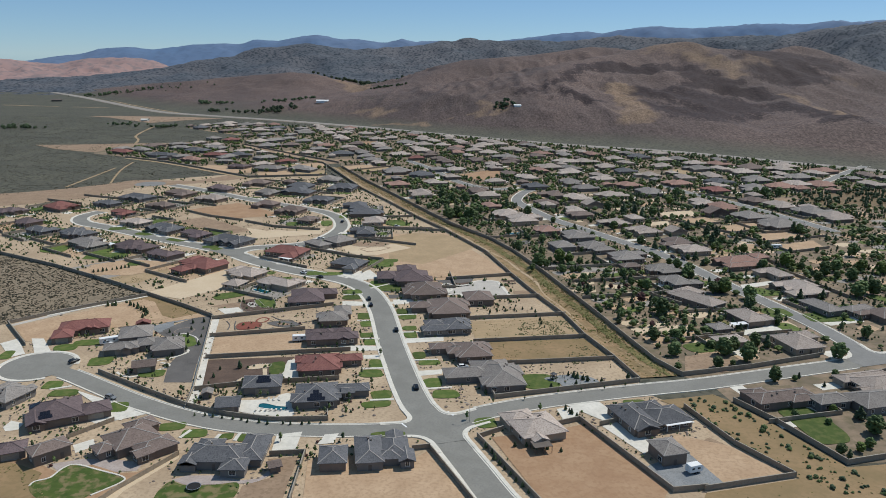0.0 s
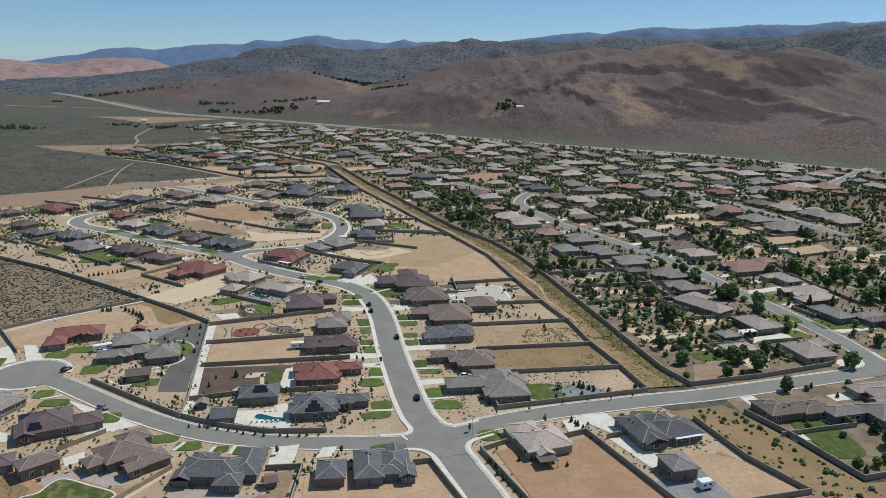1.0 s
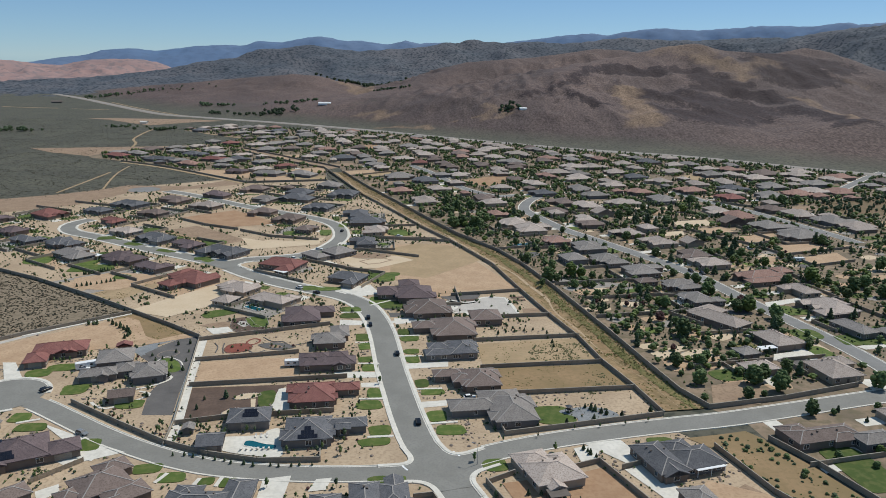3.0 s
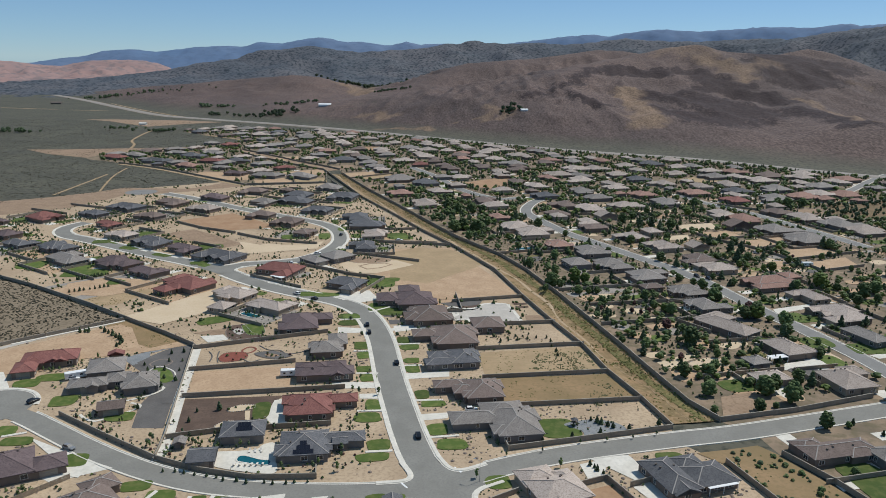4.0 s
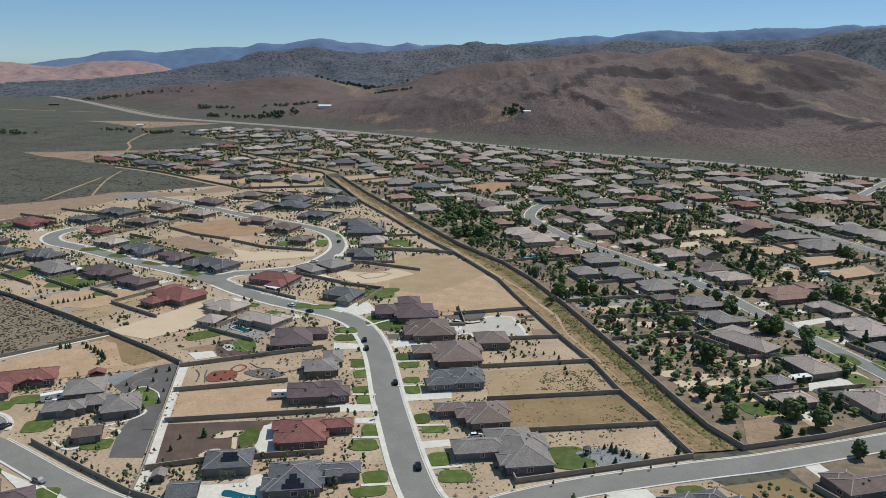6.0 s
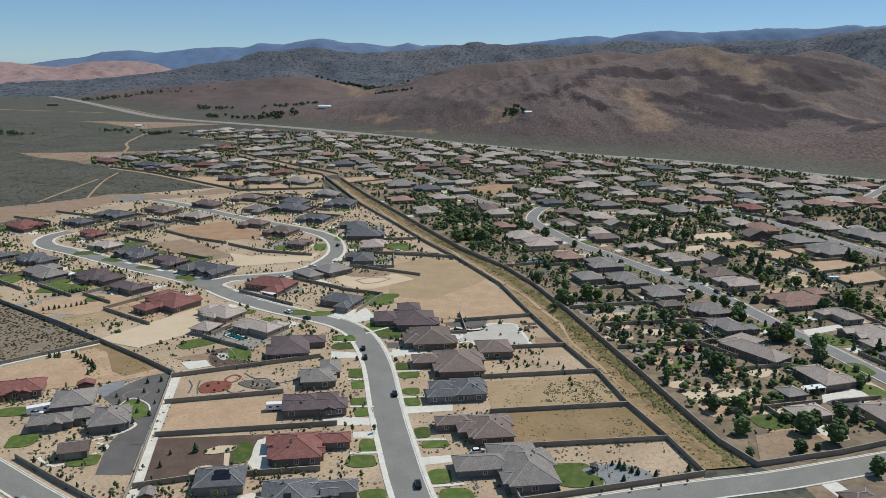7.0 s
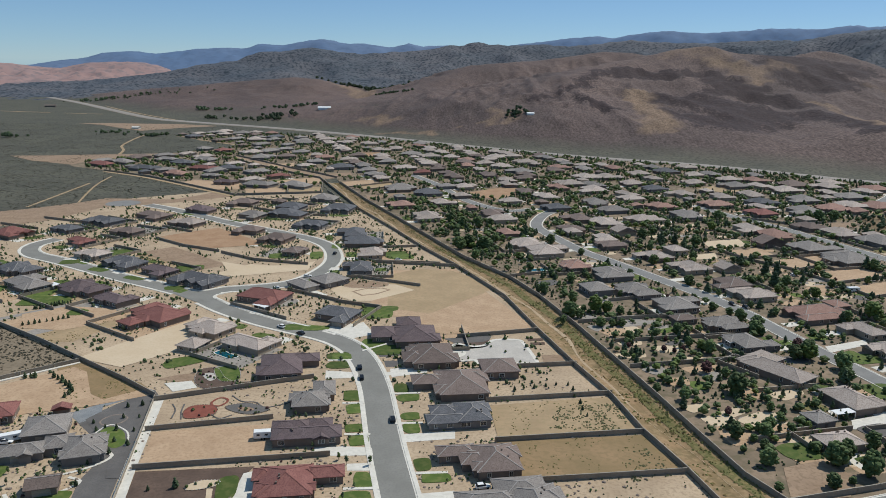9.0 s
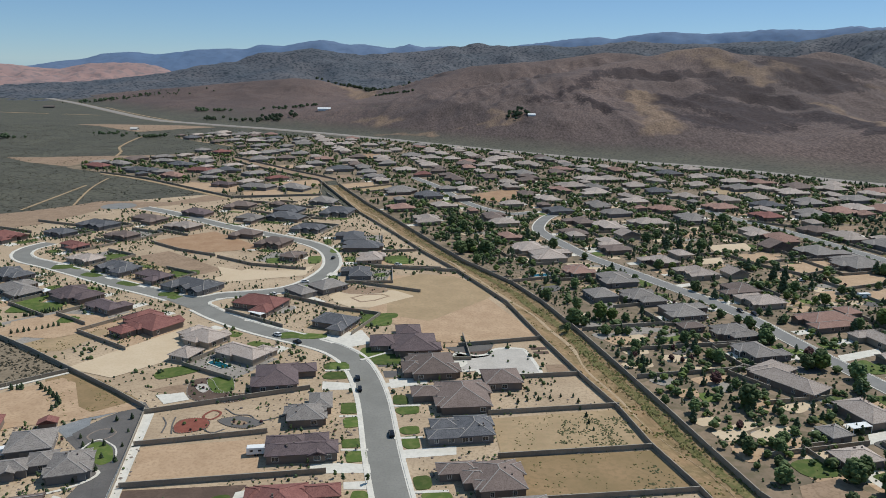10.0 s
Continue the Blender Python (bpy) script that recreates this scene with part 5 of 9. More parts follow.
def house(x, y, rot, w, d, style, roof, near, seed, plan=None, eave=None):
    rng = random.Random(seed)
    colour, rmat = ROOFS[roof]
    wall_key = 'grey' if roof in 'sg' and rng.random() < 0.7 else ('tan' if roof == 't' and rng.random() < 0.6 else 'taupe')
    outb = style in (3, 4)
    words = {'taupe': "taupe", 'grey': "grey", 'tan': "light tan"}[wall_key]
    if outb:
        label = "small %s stucco outbuilding with a %s %s tile roof" % (words, colour, 'hipped' if style == 3 else 'gabled')
    else:
        label = "single-storey %s stucco house with a %s hipped tile roof" % (words, colour)
    ob = thing("outbuilding" if outb else "house", label, "outbuilding" if outb else "house", "houses of the suburb", at=pose(x, y, 0, 0, 0, rot))
    bl = plan or blocks_of(style, w, d, rng)
    ws, rs, cs = Soup(), Soup(), Soup()
    for i, (bx, by, bw, bd, kind, gar) in enumerate(bl):
        e = eave or ((2.2 if outb and w < 6 else EAVE) + (0.35 if i == 0 and not outb else 0.0) + (0.5 if outb and w > 11 else 0) + 0.02 * i)
        ws.box(bx - bw / 2, by - bd / 2, 0, bx + bw / 2, by + bd / 2, e + 0.02)
        if kind != 'hip':
            if kind == 'gy':
                g0, g1, ax = bw / 2, bd / 2, 0
                ws.add([(bx - g0, by - g1, e), (bx + g0, by - g1, e), (bx, by - g1, e + g0 * PITCH), (bx - g0, by + g1, e), (bx + g0, by + g1, e), (bx, by + g1, e + g0 * PITCH)], [(0, 1, 2), (5, 4, 3)])
            else:
                g0, g1 = bd / 2, bw / 2
                ws.add([(bx - g1, by - g0, e), (bx - g1, by + g0, e), (bx - g1, by, e + g0 * PITCH), (bx + g1, by - g0, e), (bx + g1, by + g0, e), (bx + g1, by, e + g0 * PITCH)], [(2, 1, 0), (3, 4, 5)])
        roof_block(rs, cs, bx, by, bw, bd, kind, e)
    part("wall", ws.make("wall", STUCCO[wall_key]), ob)
    r = part("roof", rs.make("roof", rmat), ob)
    if plan:
        for bx, by, bw, bd, _, _ in plan[1:]:
            q = pose(x, y, 0, 0, 0, rot) @ Vector((bx, by, 0))
            EXTRA_RECTS.append((q.x, q.y, radians(rot), bw / 2, bd / 2))
    HOUSE_RECTS.append((x, y, radians(rot), w / 2, d / 2))
    HOUSE_OBS.append((ob, r, bl, outb))
    if not near or w < 5:
        return ob
    part("ridge_tiles", cs.make("ridge_tiles", rmat if roof in 'rtp' else 'ridge'), r)

    if y < 345 and not outb:
        for k in range(3):
            bx, by, bw, bd = bl[0][:4]
            u, v = bx + bw * rng.uniform(-0.3, 0.3), by + bd * rng.uniform(0.1, 0.3)
            e = EAVE + 0.35 - OVER * PITCH + min(bw / 2 + OVER - abs(u - bx), bd / 2 + OVER - abs(v - by)) * PITCH
            part("roof_vent", VENT, r, "small grey roof vent", pose(u, v, e + 0.1))

    def free(px, py, me):
        return not any(j != me and abs(px - b[0]) < b[2] / 2 + 0.05 and abs(py - b[1]) < b[3] / 2 + 0.05 for j, b in enumerate(bl))

    for i, (bx, by, bw, bd, kind, gar) in enumerate(bl):
        for side in range(4):
            L = bw if side % 2 == 0 else bd
            out = (bd if side % 2 == 0 else bw) / 2
            n = max(1, int(L // 4.5))
            m0 = pose(bx, by, 0, 0, 0, side * 90)
            if gar and side == 0 and L > 5.6:
                p = m0 @ Vector((0, -out - 0.4, 0))
                if free(p.x, p.y, i):
                    part("garage_door", GARAGE, ob, "panelled garage door", m0 @ pose(0, -out, 0))
                continue
            for k in range(n):
                u = (k + 0.5) / n * L - L / 2
                p = m0 @ Vector((u, -out - 0.4, 0))
                q = m0 @ Vector((u, -out - 2.4, 0))
                if not free(p.x, p.y, i) or rng.random() < 0.25:
                    continue
                if i == 0 and side == 0 and k == n // 2:
                    part("door", DOOR, ob, "", m0 @ pose(u, -out, 0))
                    continue
                fr, pa = WIN['wide' if rng.random() < 0.65 else 'narrow']
                wf = part("window", fr, ob, "", m0 @ pose(u, -out, 0.95))
                part("pane", pa, wf, "", pose(0, -0.03, 0))
    return ob


def neighbourhood(group, rows):
    for x, y, rot, w, d, style, roof in rows:
        neighbourhood.n += 1
        ob = house(x, y, rot, w, d, style, roof, y < 570, neighbourhood.n)
        ob["group"] = "houses " + group


neighbourhood.n = 0


def built_house(x, y, rot, roof, plan, bayed=True, eave=None):
    """A near house from its own blocks."""
    neighbourhood.n += 1
    rng = random.Random(50 + neighbourhood.n)
    bx, by, bw, bd = plan[0][:4]
    m = rng.choice((-1, 1))
    if bw >= bd:
        bays = [(bx + m * bw * 0.22, by + bd * 0.10, bw * 0.40, bd * 1.02, 'hip', False), (bx + m * bw * 0.22, by - bd * 0.42, bw * 0.22, bd * 0.30, 'gy', False), (bx - m * bw * 0.25, by - bd * 0.34, bw * 0.30, bd * 0.50, 'hip', False)]
    else:
        bays = [(bx + bw * 0.10, by + m * bd * 0.22, bw * 1.02, bd * 0.40, 'hip', False), (bx - bw * 0.42, by + m * bd * 0.22, bw * 0.30, bd * 0.22, 'gx', False), (bx + bw * 0.34, by - m * bd * 0.25, bw * 0.50, bd * 0.30, 'hip', False)]
    if bw * bd < 90:
        bays = bays[:1]
    if bayed:
        plan = plan + bays
    ob = house(x, y, rot, plan[0][2], plan[0][3], 3 if eave else 1, roof, True, neighbourhood.n, plan, eave)
    ob["group"] = "houses by the avenue"


built_house(-68.4, 485.0, 45, 'g', [(0.0, 0.0, 16.2, 14.1, 'hip', False), (-15.9, 2.6, 9.2, 16.4, 'hip', True)], False)
built_house(-51.1, 331.5, 99, 'g', [(0, -0, 11.7, 11.5, 'hip', False), (9.4, -5, 11.7, 7.2, 'hip', True)])
built_house(-47.5, 306.4, 99, 'p', [(0, -0, 7.3, 21.4, 'hip', True), (6.3, 5.2, 6, 11.7, 'hip', False), (6.7, -4.2, 6, 7.3, 'hip', False)])
built_house(-47.9, 277.3, 99, 'r', [(0, -0, 15.5, 14, 'hip', False), (4.3, -10.5, 6, 11.3, 'hip', True), (4.9, 6.5, 6, 6, 'hip', False)])
built_house(6.5, 323.8, 279, 's', [(0, 0, 13.7, 10.7, 'hip', False), (3.9, -8.7, 6, 14.2, 'hip', True), (-3.4, -9.7, 6, 8.3, 'hip', False)])
built_house(12.8, 292.7, 279, 'b', [(0, 0, 15.5, 13, 'hip', False), (-6.2, -11.1, 6, 11.4, 'hip', True), (-0.9, -6.3, 6.5, 8.2, 'hip', False)])
built_house(22.7, 267.2, 279, 'g', [(0, 0, 19.7, 14.3, 'hip', False), (-4.8, -12.5, 8.7, 16.8, 'hip', True), (-8.8, -2.1, 12.1, 14.3, 'hip', False), (-3.7, -15, 5.6, 5.1, 'gy', False)])
built_house(-44.8, 249.8, 99, 's', [(0, -0, 14.8, 14.2, 'hip', False), (3.1, -11.5, 6, 14.2, 'hip', True), (0.6, -11.1, 3.8, 3.9, 'gy', False)])
built_house(-114.8, 295.1, 18, 'g', [(0, 0, 10.5, 13.8, 'hip', False), (-18.1, 3.3, 13, 7.2, 'hip', True), (-8.1, 5.5, 7.5, 8, 'hip', False), (-16.3, 0.3, 3.4, 3.4, 'gy', False)])
built_house(-159.3, 316.5, 18, 'r', [(0, 0, 19.7, 10.6, 'hip', False), (-7.6, -8.8, 7.7, 9.8, 'hip', True), (1.7, -2.7, 5.4, 6, 'gy', False)])
built_house(-130.5, 233.7, 29, 'p', [(0, 0, 15.3, 15.5, 'hip', False), (11.4, -3.6, 9.5, 8.5, 'hip', True), (-6.5, -4, 5, 9, 'gy', False)], False)
built_house(-119.8, 207.5, 45, 'b', [(0, 0, 10.5, 6.6, 'hip', False)], False, 3.9)
built_house(-98.6, 216.6, 44, 'b', [(0, -1, 13.5, 12, 'hip', False), (3.4, -10.6, 11.1, 7.5, 'hip', False), (-8.6, -1.6, 5.5, 6, 'hip', False), (5.9, 5.6, 8.5, 7, 'hip', True), (-1.5, -12.6, 4.4, 4.4, 'gx', False)], False)
built_house(-67.6, 206.3, 0, 's', [(0, 0, 17.2, 10.4, 'hip', False), (9.8, 4.5, 7.4, 15.2, 'hip', True), (-7.4, -4.2, 4.6, 4.4, 'gy', False), (6.6, -5.8, 7.0, 6.5, 'hip', False), (-4, 5, 7, 7, 'hip', False)], False)
built_house(-32.6, 205.9, 6, 's', [(0, 0, 7.7, 9.8, 'hip', False)], False, 3.3)
built_house(-22.1, 209.6, 8, 's', [(0, 0, 7.7, 15.6, 'hip', False), (7.7, 1.0, 8.4, 12.2, 'hip', True), (11.2, -4.7, 4.1, 6.3, 'gy', False), (6.0, -3.4, 6.5, 5, 'hip', False), (8.5, 7.5, 4.6, 5, 'gy', False)], False)
built_house(31.7, 226.1, 20, 't', [(0, 0, 14.9, 12.4, 'hip', False), (-2.7, 8.2, 10.3, 8.7, 'hip', True), (-2.8, -6.8, 4.4, 4.0, 'gy', False), (4.4, 5.2, 6, 7, 'hip', False)], False)
built_house(154.4, 307.2, 14, 't', [(0, 0, 14.4, 17, 'hip', False), (8.8, 6.9, 8.6, 7.6, 'hip', True)], False)
built_house(145.6, 340.8, 18, 't', [(0, 0, 12.1, 17.3, 'hip', False), (5.0, -4.5, 9, 7, 'hip', True)], False)
built_house(125.3, 308.4, 16, 't', [(0, 0, 13, 8.5, 'hip', False)], False)
built_house(126.4, 324.5, 18, 'g', [(0, 0, 7.9, 7.4, 'hip', False)], False)
built_house(65.5, 234.5, 18, 's', [(0, 0, 9.7, 17.5, 'hip', True), (11.0, -2.2, 14.2, 11.2, 'hip', False), (-0.4, -6.8, 7.4, 6, 'gy', False), (9, 4.4, 9, 8, 'hip', False)], False)
built_house(70.6, 211.7, 15, 'g', [(0, 0, 7.8, 9.3, 'hip', False)], False, 4.1)
built_house(130.0, 366.8, 36, 't', [(0.0, 0.0, 11.8, 25.6, 'hip', False), (4.8, 10.5, 17.3, 10.6, 'hip', False)], False)
built_house(189, 357.5, 21, 'g', [(0.0, 0.0, 9.6, 18.9, 'hip', False), (14.5, -9.0, 15.6, 7.1, 'hip', False)], False)
built_house(-16.9, 400, 276, 'p', [(0, 0, 19.5, 17.2, 'hip', False), (-3.6, -13.5, 12.7, 10.8, 'hip', True), (-16.3, -2.1, 12.5, 10.3, 'hip', False)])
built_house(-8.8, 376.8, 278, 'b', [(0, 0, 20.3, 16.7, 'hip', False), (2.1, -7.2, 10.6, 9.4, 'hip', True)])
built_house(2.9, 348.7, 278, 'b', [(0, 0, 21.8, 17.5, 'hip', False), (-4.2, -12.2, 8.2, 11.3, 'hip', True)])
neighbourhood('foreground', [
    (-155.2, 246.6, 160, 14.1, 15.5, 1, 'g'),
    (-49.6, 201.7, 24, 3, 3.3, 4, 'b'),
    (-132, 208.5, 24, 8, 7, 3, 'p'),
])
neighbourhood('beyond the ditch', [
    (123.2, 253.2, 195, 23.9, 13.2, 0, 'b'),
    (168.5, 266.6, 285, 17.2, 31.3, 1, 't'),
    (139.6, 249.6, 195, 12.6, 7, 3, 'g'),
    (156.6, 250, 195, 18.2, 12, 3, 'g'),
    (131.5, 399.1, 106, 15.9, 19, 0, 'g'),
])
neighbourhood('west of the avenue', [
    (-133, 308, 18, 12.7, 13.3, 3, 'g'),
    (-66.3, 258.2, 9, 13.2, 10, 3, 's'),
    (-65.3, 363.3, 102, 20, 24.2, 0, 'p'),
    (-74.5, 241.8, 9, 7.4, 7.8, 4, 's'),
    (-116.6, 274.5, 18, 7.9, 6.7, 4, 'b'),
    (-84.7, 251.2, 99, 3.3, 3, 4, 'g'),
    (-135.8, 322.8, 108, 3.1, 5.3, 4, 'r'),
    (-87, 388.3, 150, 21.1, 15.8, 0, 't'),
])
neighbourhood('east of the avenue', [
    (18.2, 364.9, 278, 13, 13.6, 3, 'b'),
    (-56, 425.6, 340, 18.3, 20.2, 0, 's'),
    (-97.8, 451.5, 342, 23.7, 23.6, 0, 'r'),
])
neighbourhood('crescent south side', [
    (-110.8, 384.9, 160, 9.2, 10.1, 3, 't'),
    (-110.9, 405.4, 150, 21.4, 16, 1, 't'),
    (-140.8, 422.6, 146, 27.4, 20.5, 1, 'r'),
    (-148.3, 410.4, 146, 9.6, 7.2, 3, 'r'),
    (-170, 445.3, 146, 19, 14.2, 0, 'p'),
    (-194.9, 461.9, 146, 24.4, 18.3, 1, 'p'),
    (-226.4, 470, 146, 26, 19.5, 0, 'g'),
    (-248.5, 497.2, 146, 21.9, 16.4, 1, 's'),
    (-276, 505.5, 146, 19, 15, 0, 's'),
    (-300, 530, 146, 18, 15, 1, 'p'),
    (-304.6, 588.2, 60, 19.8, 26.4, 2, 'r'),
])
neighbourhood('crescent north side', [
    (-273.9, 603.9, 330, 19.5, 14.6, 1, 's'),
    (-260.4, 631.5, 330, 26.5, 19.9, 2, 's'),
    (-232.8, 652.9, 335, 25.4, 19.1, 0, 'b'),
    (-228.5, 598.3, 335, 20.5, 15.4, 1, 'b'),
    (-247, 565.5, 330, 18.2, 13.6, 0, 'r'),
    (-222.9, 534.1, 330, 19.8, 14.9, 1, 't'),
    (-195, 514.8, 330, 25.1, 18.8, 2, 's'),
    (-169.3, 497.5, 330, 20.4, 15.3, 0, 'p'),
    (-140.3, 481.6, 330, 28.3, 21.2, 2, 's'),
    (-198, 631.5, 335, 23.6, 17.7, 1, 't'),
])
neighbourhood('loop', [
    (-145.7, 606.9, 340, 17.1, 18.8, 0, 'b'),
    (-120.3, 584.4, 340, 19.2, 21.2, 2, 'b'),
    (-101, 549.4, 75, 14.6, 13.2, 1, 'b'),
    (-105.5, 630.7, 345, 22.5, 18.6, 2, 's'),
    (-71.8, 602.8, 275, 22.7, 20.7, 0, 's'),
    (-60.2, 578.8, 275, 20.3, 26.3, 1, 's'),
    (-51.3, 547.7, 275, 19.2, 17.5, 2, 't'),
    (-56.4, 511.3, 275, 19.1, 17.4, 0, 's'),
])
neighbourhood('loop outer side', [
    (-158, 661, 340, 18.5, 20.3, 0, 'g'),
    (-130.7, 671, 345, 28.3, 21, 1, 's'),
    (-347.7, 563.4, 60, 20.6, 27.4, 0, 'p'),
    (-331.9, 570, 60, 13, 17.4, 1, 'p'),
    (-135.1, 696.6, 345, 22.1, 24.3, 0, 's'),
    (-112.9, 742.7, 350, 21.6, 23.7, 1, 'g'),
    (-93.9, 694.6, 350, 24.1, 26.5, 2, 's'),
    (-178.7, 712.8, 345, 20.2, 22.2, 0, 'b'),
    (-149.8, 723.7, 345, 10.4, 11.4, 1, 'b'),
])
neighbourhood('old street west side', [
    (40.4, 613.7, 106, 15.6, 14.2, 0, 'o'),
    (49.2, 581.1, 106, 22.3, 21.9, 1, 't'),
    (63.3, 560.7, 106, 21.1, 29.1, 0, 't'),
    (73.1, 525.2, 106, 18.1, 16.5, 1, 'o'),
    (92.4, 508.1, 106, 21.5, 21, 2, 'g'),
    (77.7, 477.1, 106, 14.4, 13.2, 3, 'g'),
    (98.7, 474.5, 106, 20.8, 18.9, 1, 'g'),
    (116.2, 451.5, 106, 17.6, 26, 0, 'g'),
    (110.9, 429.6, 106, 7, 10.8, 3, 'b'),
    (128.1, 422.2, 106, 15.5, 18.8, 1, 'g'),
])
neighbourhood('old street east side', [
    (154.4, 491, 286, 16.1, 23.3, 0, 'b'),
    (160.9, 472.5, 286, 18.2, 21.5, 1, 't'),
    (143.5, 525.2, 286, 20.3, 20.7, 2, 't'),
    (166.5, 526.5, 286, 10.8, 12.3, 4, 't'),
    (181, 440.9, 286, 19.3, 30.7, 1, 'o'),
    (197.5, 456.1, 286, 9.8, 8.9, 3, 'o'),
    (190, 416.5, 286, 16.8, 15.3, 0, 't'),
    (192.2, 388.1, 286, 23.7, 25.4, 2, 't'),
    (211.7, 345.5, 286, 12.8, 21, 0, 'b'),
])
neighbourhood('old street far side', [
    (251.9, 554.1, 106, 28, 31.1, 1, 'g'),
    (245, 583, 106, 21, 30.2, 0, 'g'),
    (218.9, 594.5, 106, 11.6, 19.6, 4, 'b'),
    (234.5, 620.1, 286, 23.9, 21.7, 1, 'o'),
    (220.9, 639.5, 286, 23.3, 21.1, 0, 't'),
    (273.1, 651.2, 106, 20.1, 21.7, 2, 'b'),
    (287.8, 630.3, 106, 24.7, 23.8, 0, 't'),
    (86.6, 619.6, 286, 11.7, 10.7, 3, 't'),
    (124.9, 624.4, 286, 12, 14.9, 4, 't'),
    (104.7, 599, 286, 18.2, 16.6, 0, 't'),
])
neighbourhood('old street far end', [
    (107.7, 581.1, 286, 14.9, 19.5, 1, 'b'),
    (127.7, 550.5, 286, 16.7, 21.3, 0, 't'),
    (147.2, 569.1, 286, 12.4, 11.2, 3, 't'),
    (87.7, 629.3, 286, 19, 17.3, 1, 'b'),
    (97.6, 668.6, 286, 19.4, 22.2, 0, 'b'),
    (38, 663.8, 106, 18.8, 22, 1, 't'),
    (33.7, 684.7, 106, 21, 19.1, 0, 'b'),
    (151.8, 670.8, 106, 17.8, 29.9, 2, 't'),
    (192.8, 689.9, 106, 26.1, 23.8, 0, 'g'),
    (258, 705.7, 286, 22.2, 21.1, 1, 'r'),
])

neighbourhood('far old suburb north', [
    (38.3, 1003.4, 286, 19.8, 24.8, 0, 't'),
    (57.7, 976.3, 106, 19.3, 24.1, 1, 't'),
    (17.7, 1032.2, 286, 18.4, 22.9, 2, 'o'),
    (60.4, 1066.6, 106, 23.3, 29.1, 0, 't'),
    (90.5, 1020.3, 286, 22.3, 27.8, 1, 't'),
    (126.0, 975.1, 106, 19.4, 24.2, 2, 'o'),
    (75.8, 932.9, 286, 24.0, 30.0, 0, 'g'),
    (157.3, 998.2, 106, 16.0, 20.0, 1, 't'),
    (76.1, 883.5, 286, 17.4, 21.7, 2, 'b'),
    (14.2, 819.0, 106, 17.6, 22.0, 0, 't'),
    (119.2, 850.9, 286, 23.6, 29.5, 1, 't'),
    (145.9, 899.2, 106, 23.3, 29.1, 2, 't'),
    (134.5, 811.5, 286, 24.0, 30.0, 0, 't'),
])
neighbourhood('far old suburb north', [
    (50.3, 743.6, 106, 15.9, 19.9, 1, 't'),
    (87.7, 715.4, 286, 18.2, 22.7, 2, 's'),
    (185.4, 857.9, 286, 19.0, 23.7, 1, 't'),
    (199.4, 824.7, 106, 20.0, 24.9, 2, 's'),
    (216.2, 794.4, 286, 19.3, 24.2, 0, 't'),
    (246.0, 952.7, 106, 21.4, 26.7, 1, 's'),
    (209.5, 931.1, 286, 20.7, 25.9, 2, 't'),
    (170.7, 902.0, 106, 21.7, 27.1, 0, 't'),
    (163.3, 765.5, 286, 18.3, 22.9, 1, 't'),
    (180.3, 728.9, 106, 19.0, 23.8, 2, 'o'),
    (159.7, 732.2, 286, 8.8, 11.0, 0, 'o'),
    (133.8, 709.6, 106, 19.6, 24.5, 1, 'g'),
    (78.2, 740.7, 106, 8.8, 11.0, 1, 'b'),
])
neighbourhood('far old suburb north', [
    (7.7, 768.0, 286, 13.4, 16.8, 2, 't'),
])
neighbourhood('far old suburb east', [
    (268.8, 926.3, 286, 19.0, 23.8, 0, 't'),
    (297.7, 897.2, 106, 20.5, 25.7, 1, 't'),
    (288.6, 851.9, 286, 23.0, 28.8, 2, 'g'),
    (326.7, 892.7, 106, 20.7, 25.8, 0, 'o'),
    (354.9, 865.9, 286, 24.0, 30.0, 1, 'b'),
    (331.4, 829.0, 106, 24.0, 30.0, 2, 't'),
    (381.5, 854.5, 286, 22.2, 27.7, 0, 't'),
    (425.9, 845.3, 106, 24.0, 30.0, 1, 'o'),
    (252.1, 869.6, 286, 19.6, 24.5, 2, 't'),
    (232.8, 742.3, 286, 21.3, 26.6, 1, 'o'),
    (279.2, 757.5, 106, 20.6, 25.7, 2, 's'),
    (319.8, 772.5, 286, 24.0, 30.0, 0, 'g'),
    (376.1, 795.5, 106, 24.0, 30.0, 1, 'g'),
])
neighbourhood('far old suburb east', [
    (350.9, 787.1, 286, 11.9, 14.8, 2, 't'),
    (379.0, 745.0, 106, 24.0, 30.0, 0, 'o'),
    (296.5, 717.2, 286, 24.0, 30.0, 0, 'g'),
    (330.4, 730.3, 106, 22.0, 27.5, 1, 'o'),
    (345.8, 721.6, 286, 14.1, 17.7, 2, 'o'),
    (373.4, 714.2, 106, 9.5, 11.9, 0, 'o'),
    (430.6, 788.8, 286, 14.2, 17.8, 1, 'g'),
    (307.2, 624.1, 286, 12.2, 15.2, 2, 't'),
    (303.9, 605.9, 106, 24.0, 30.0, 0, 'g'),
    (310.4, 583.0, 286, 21.8, 27.3, 1, 't'),
])
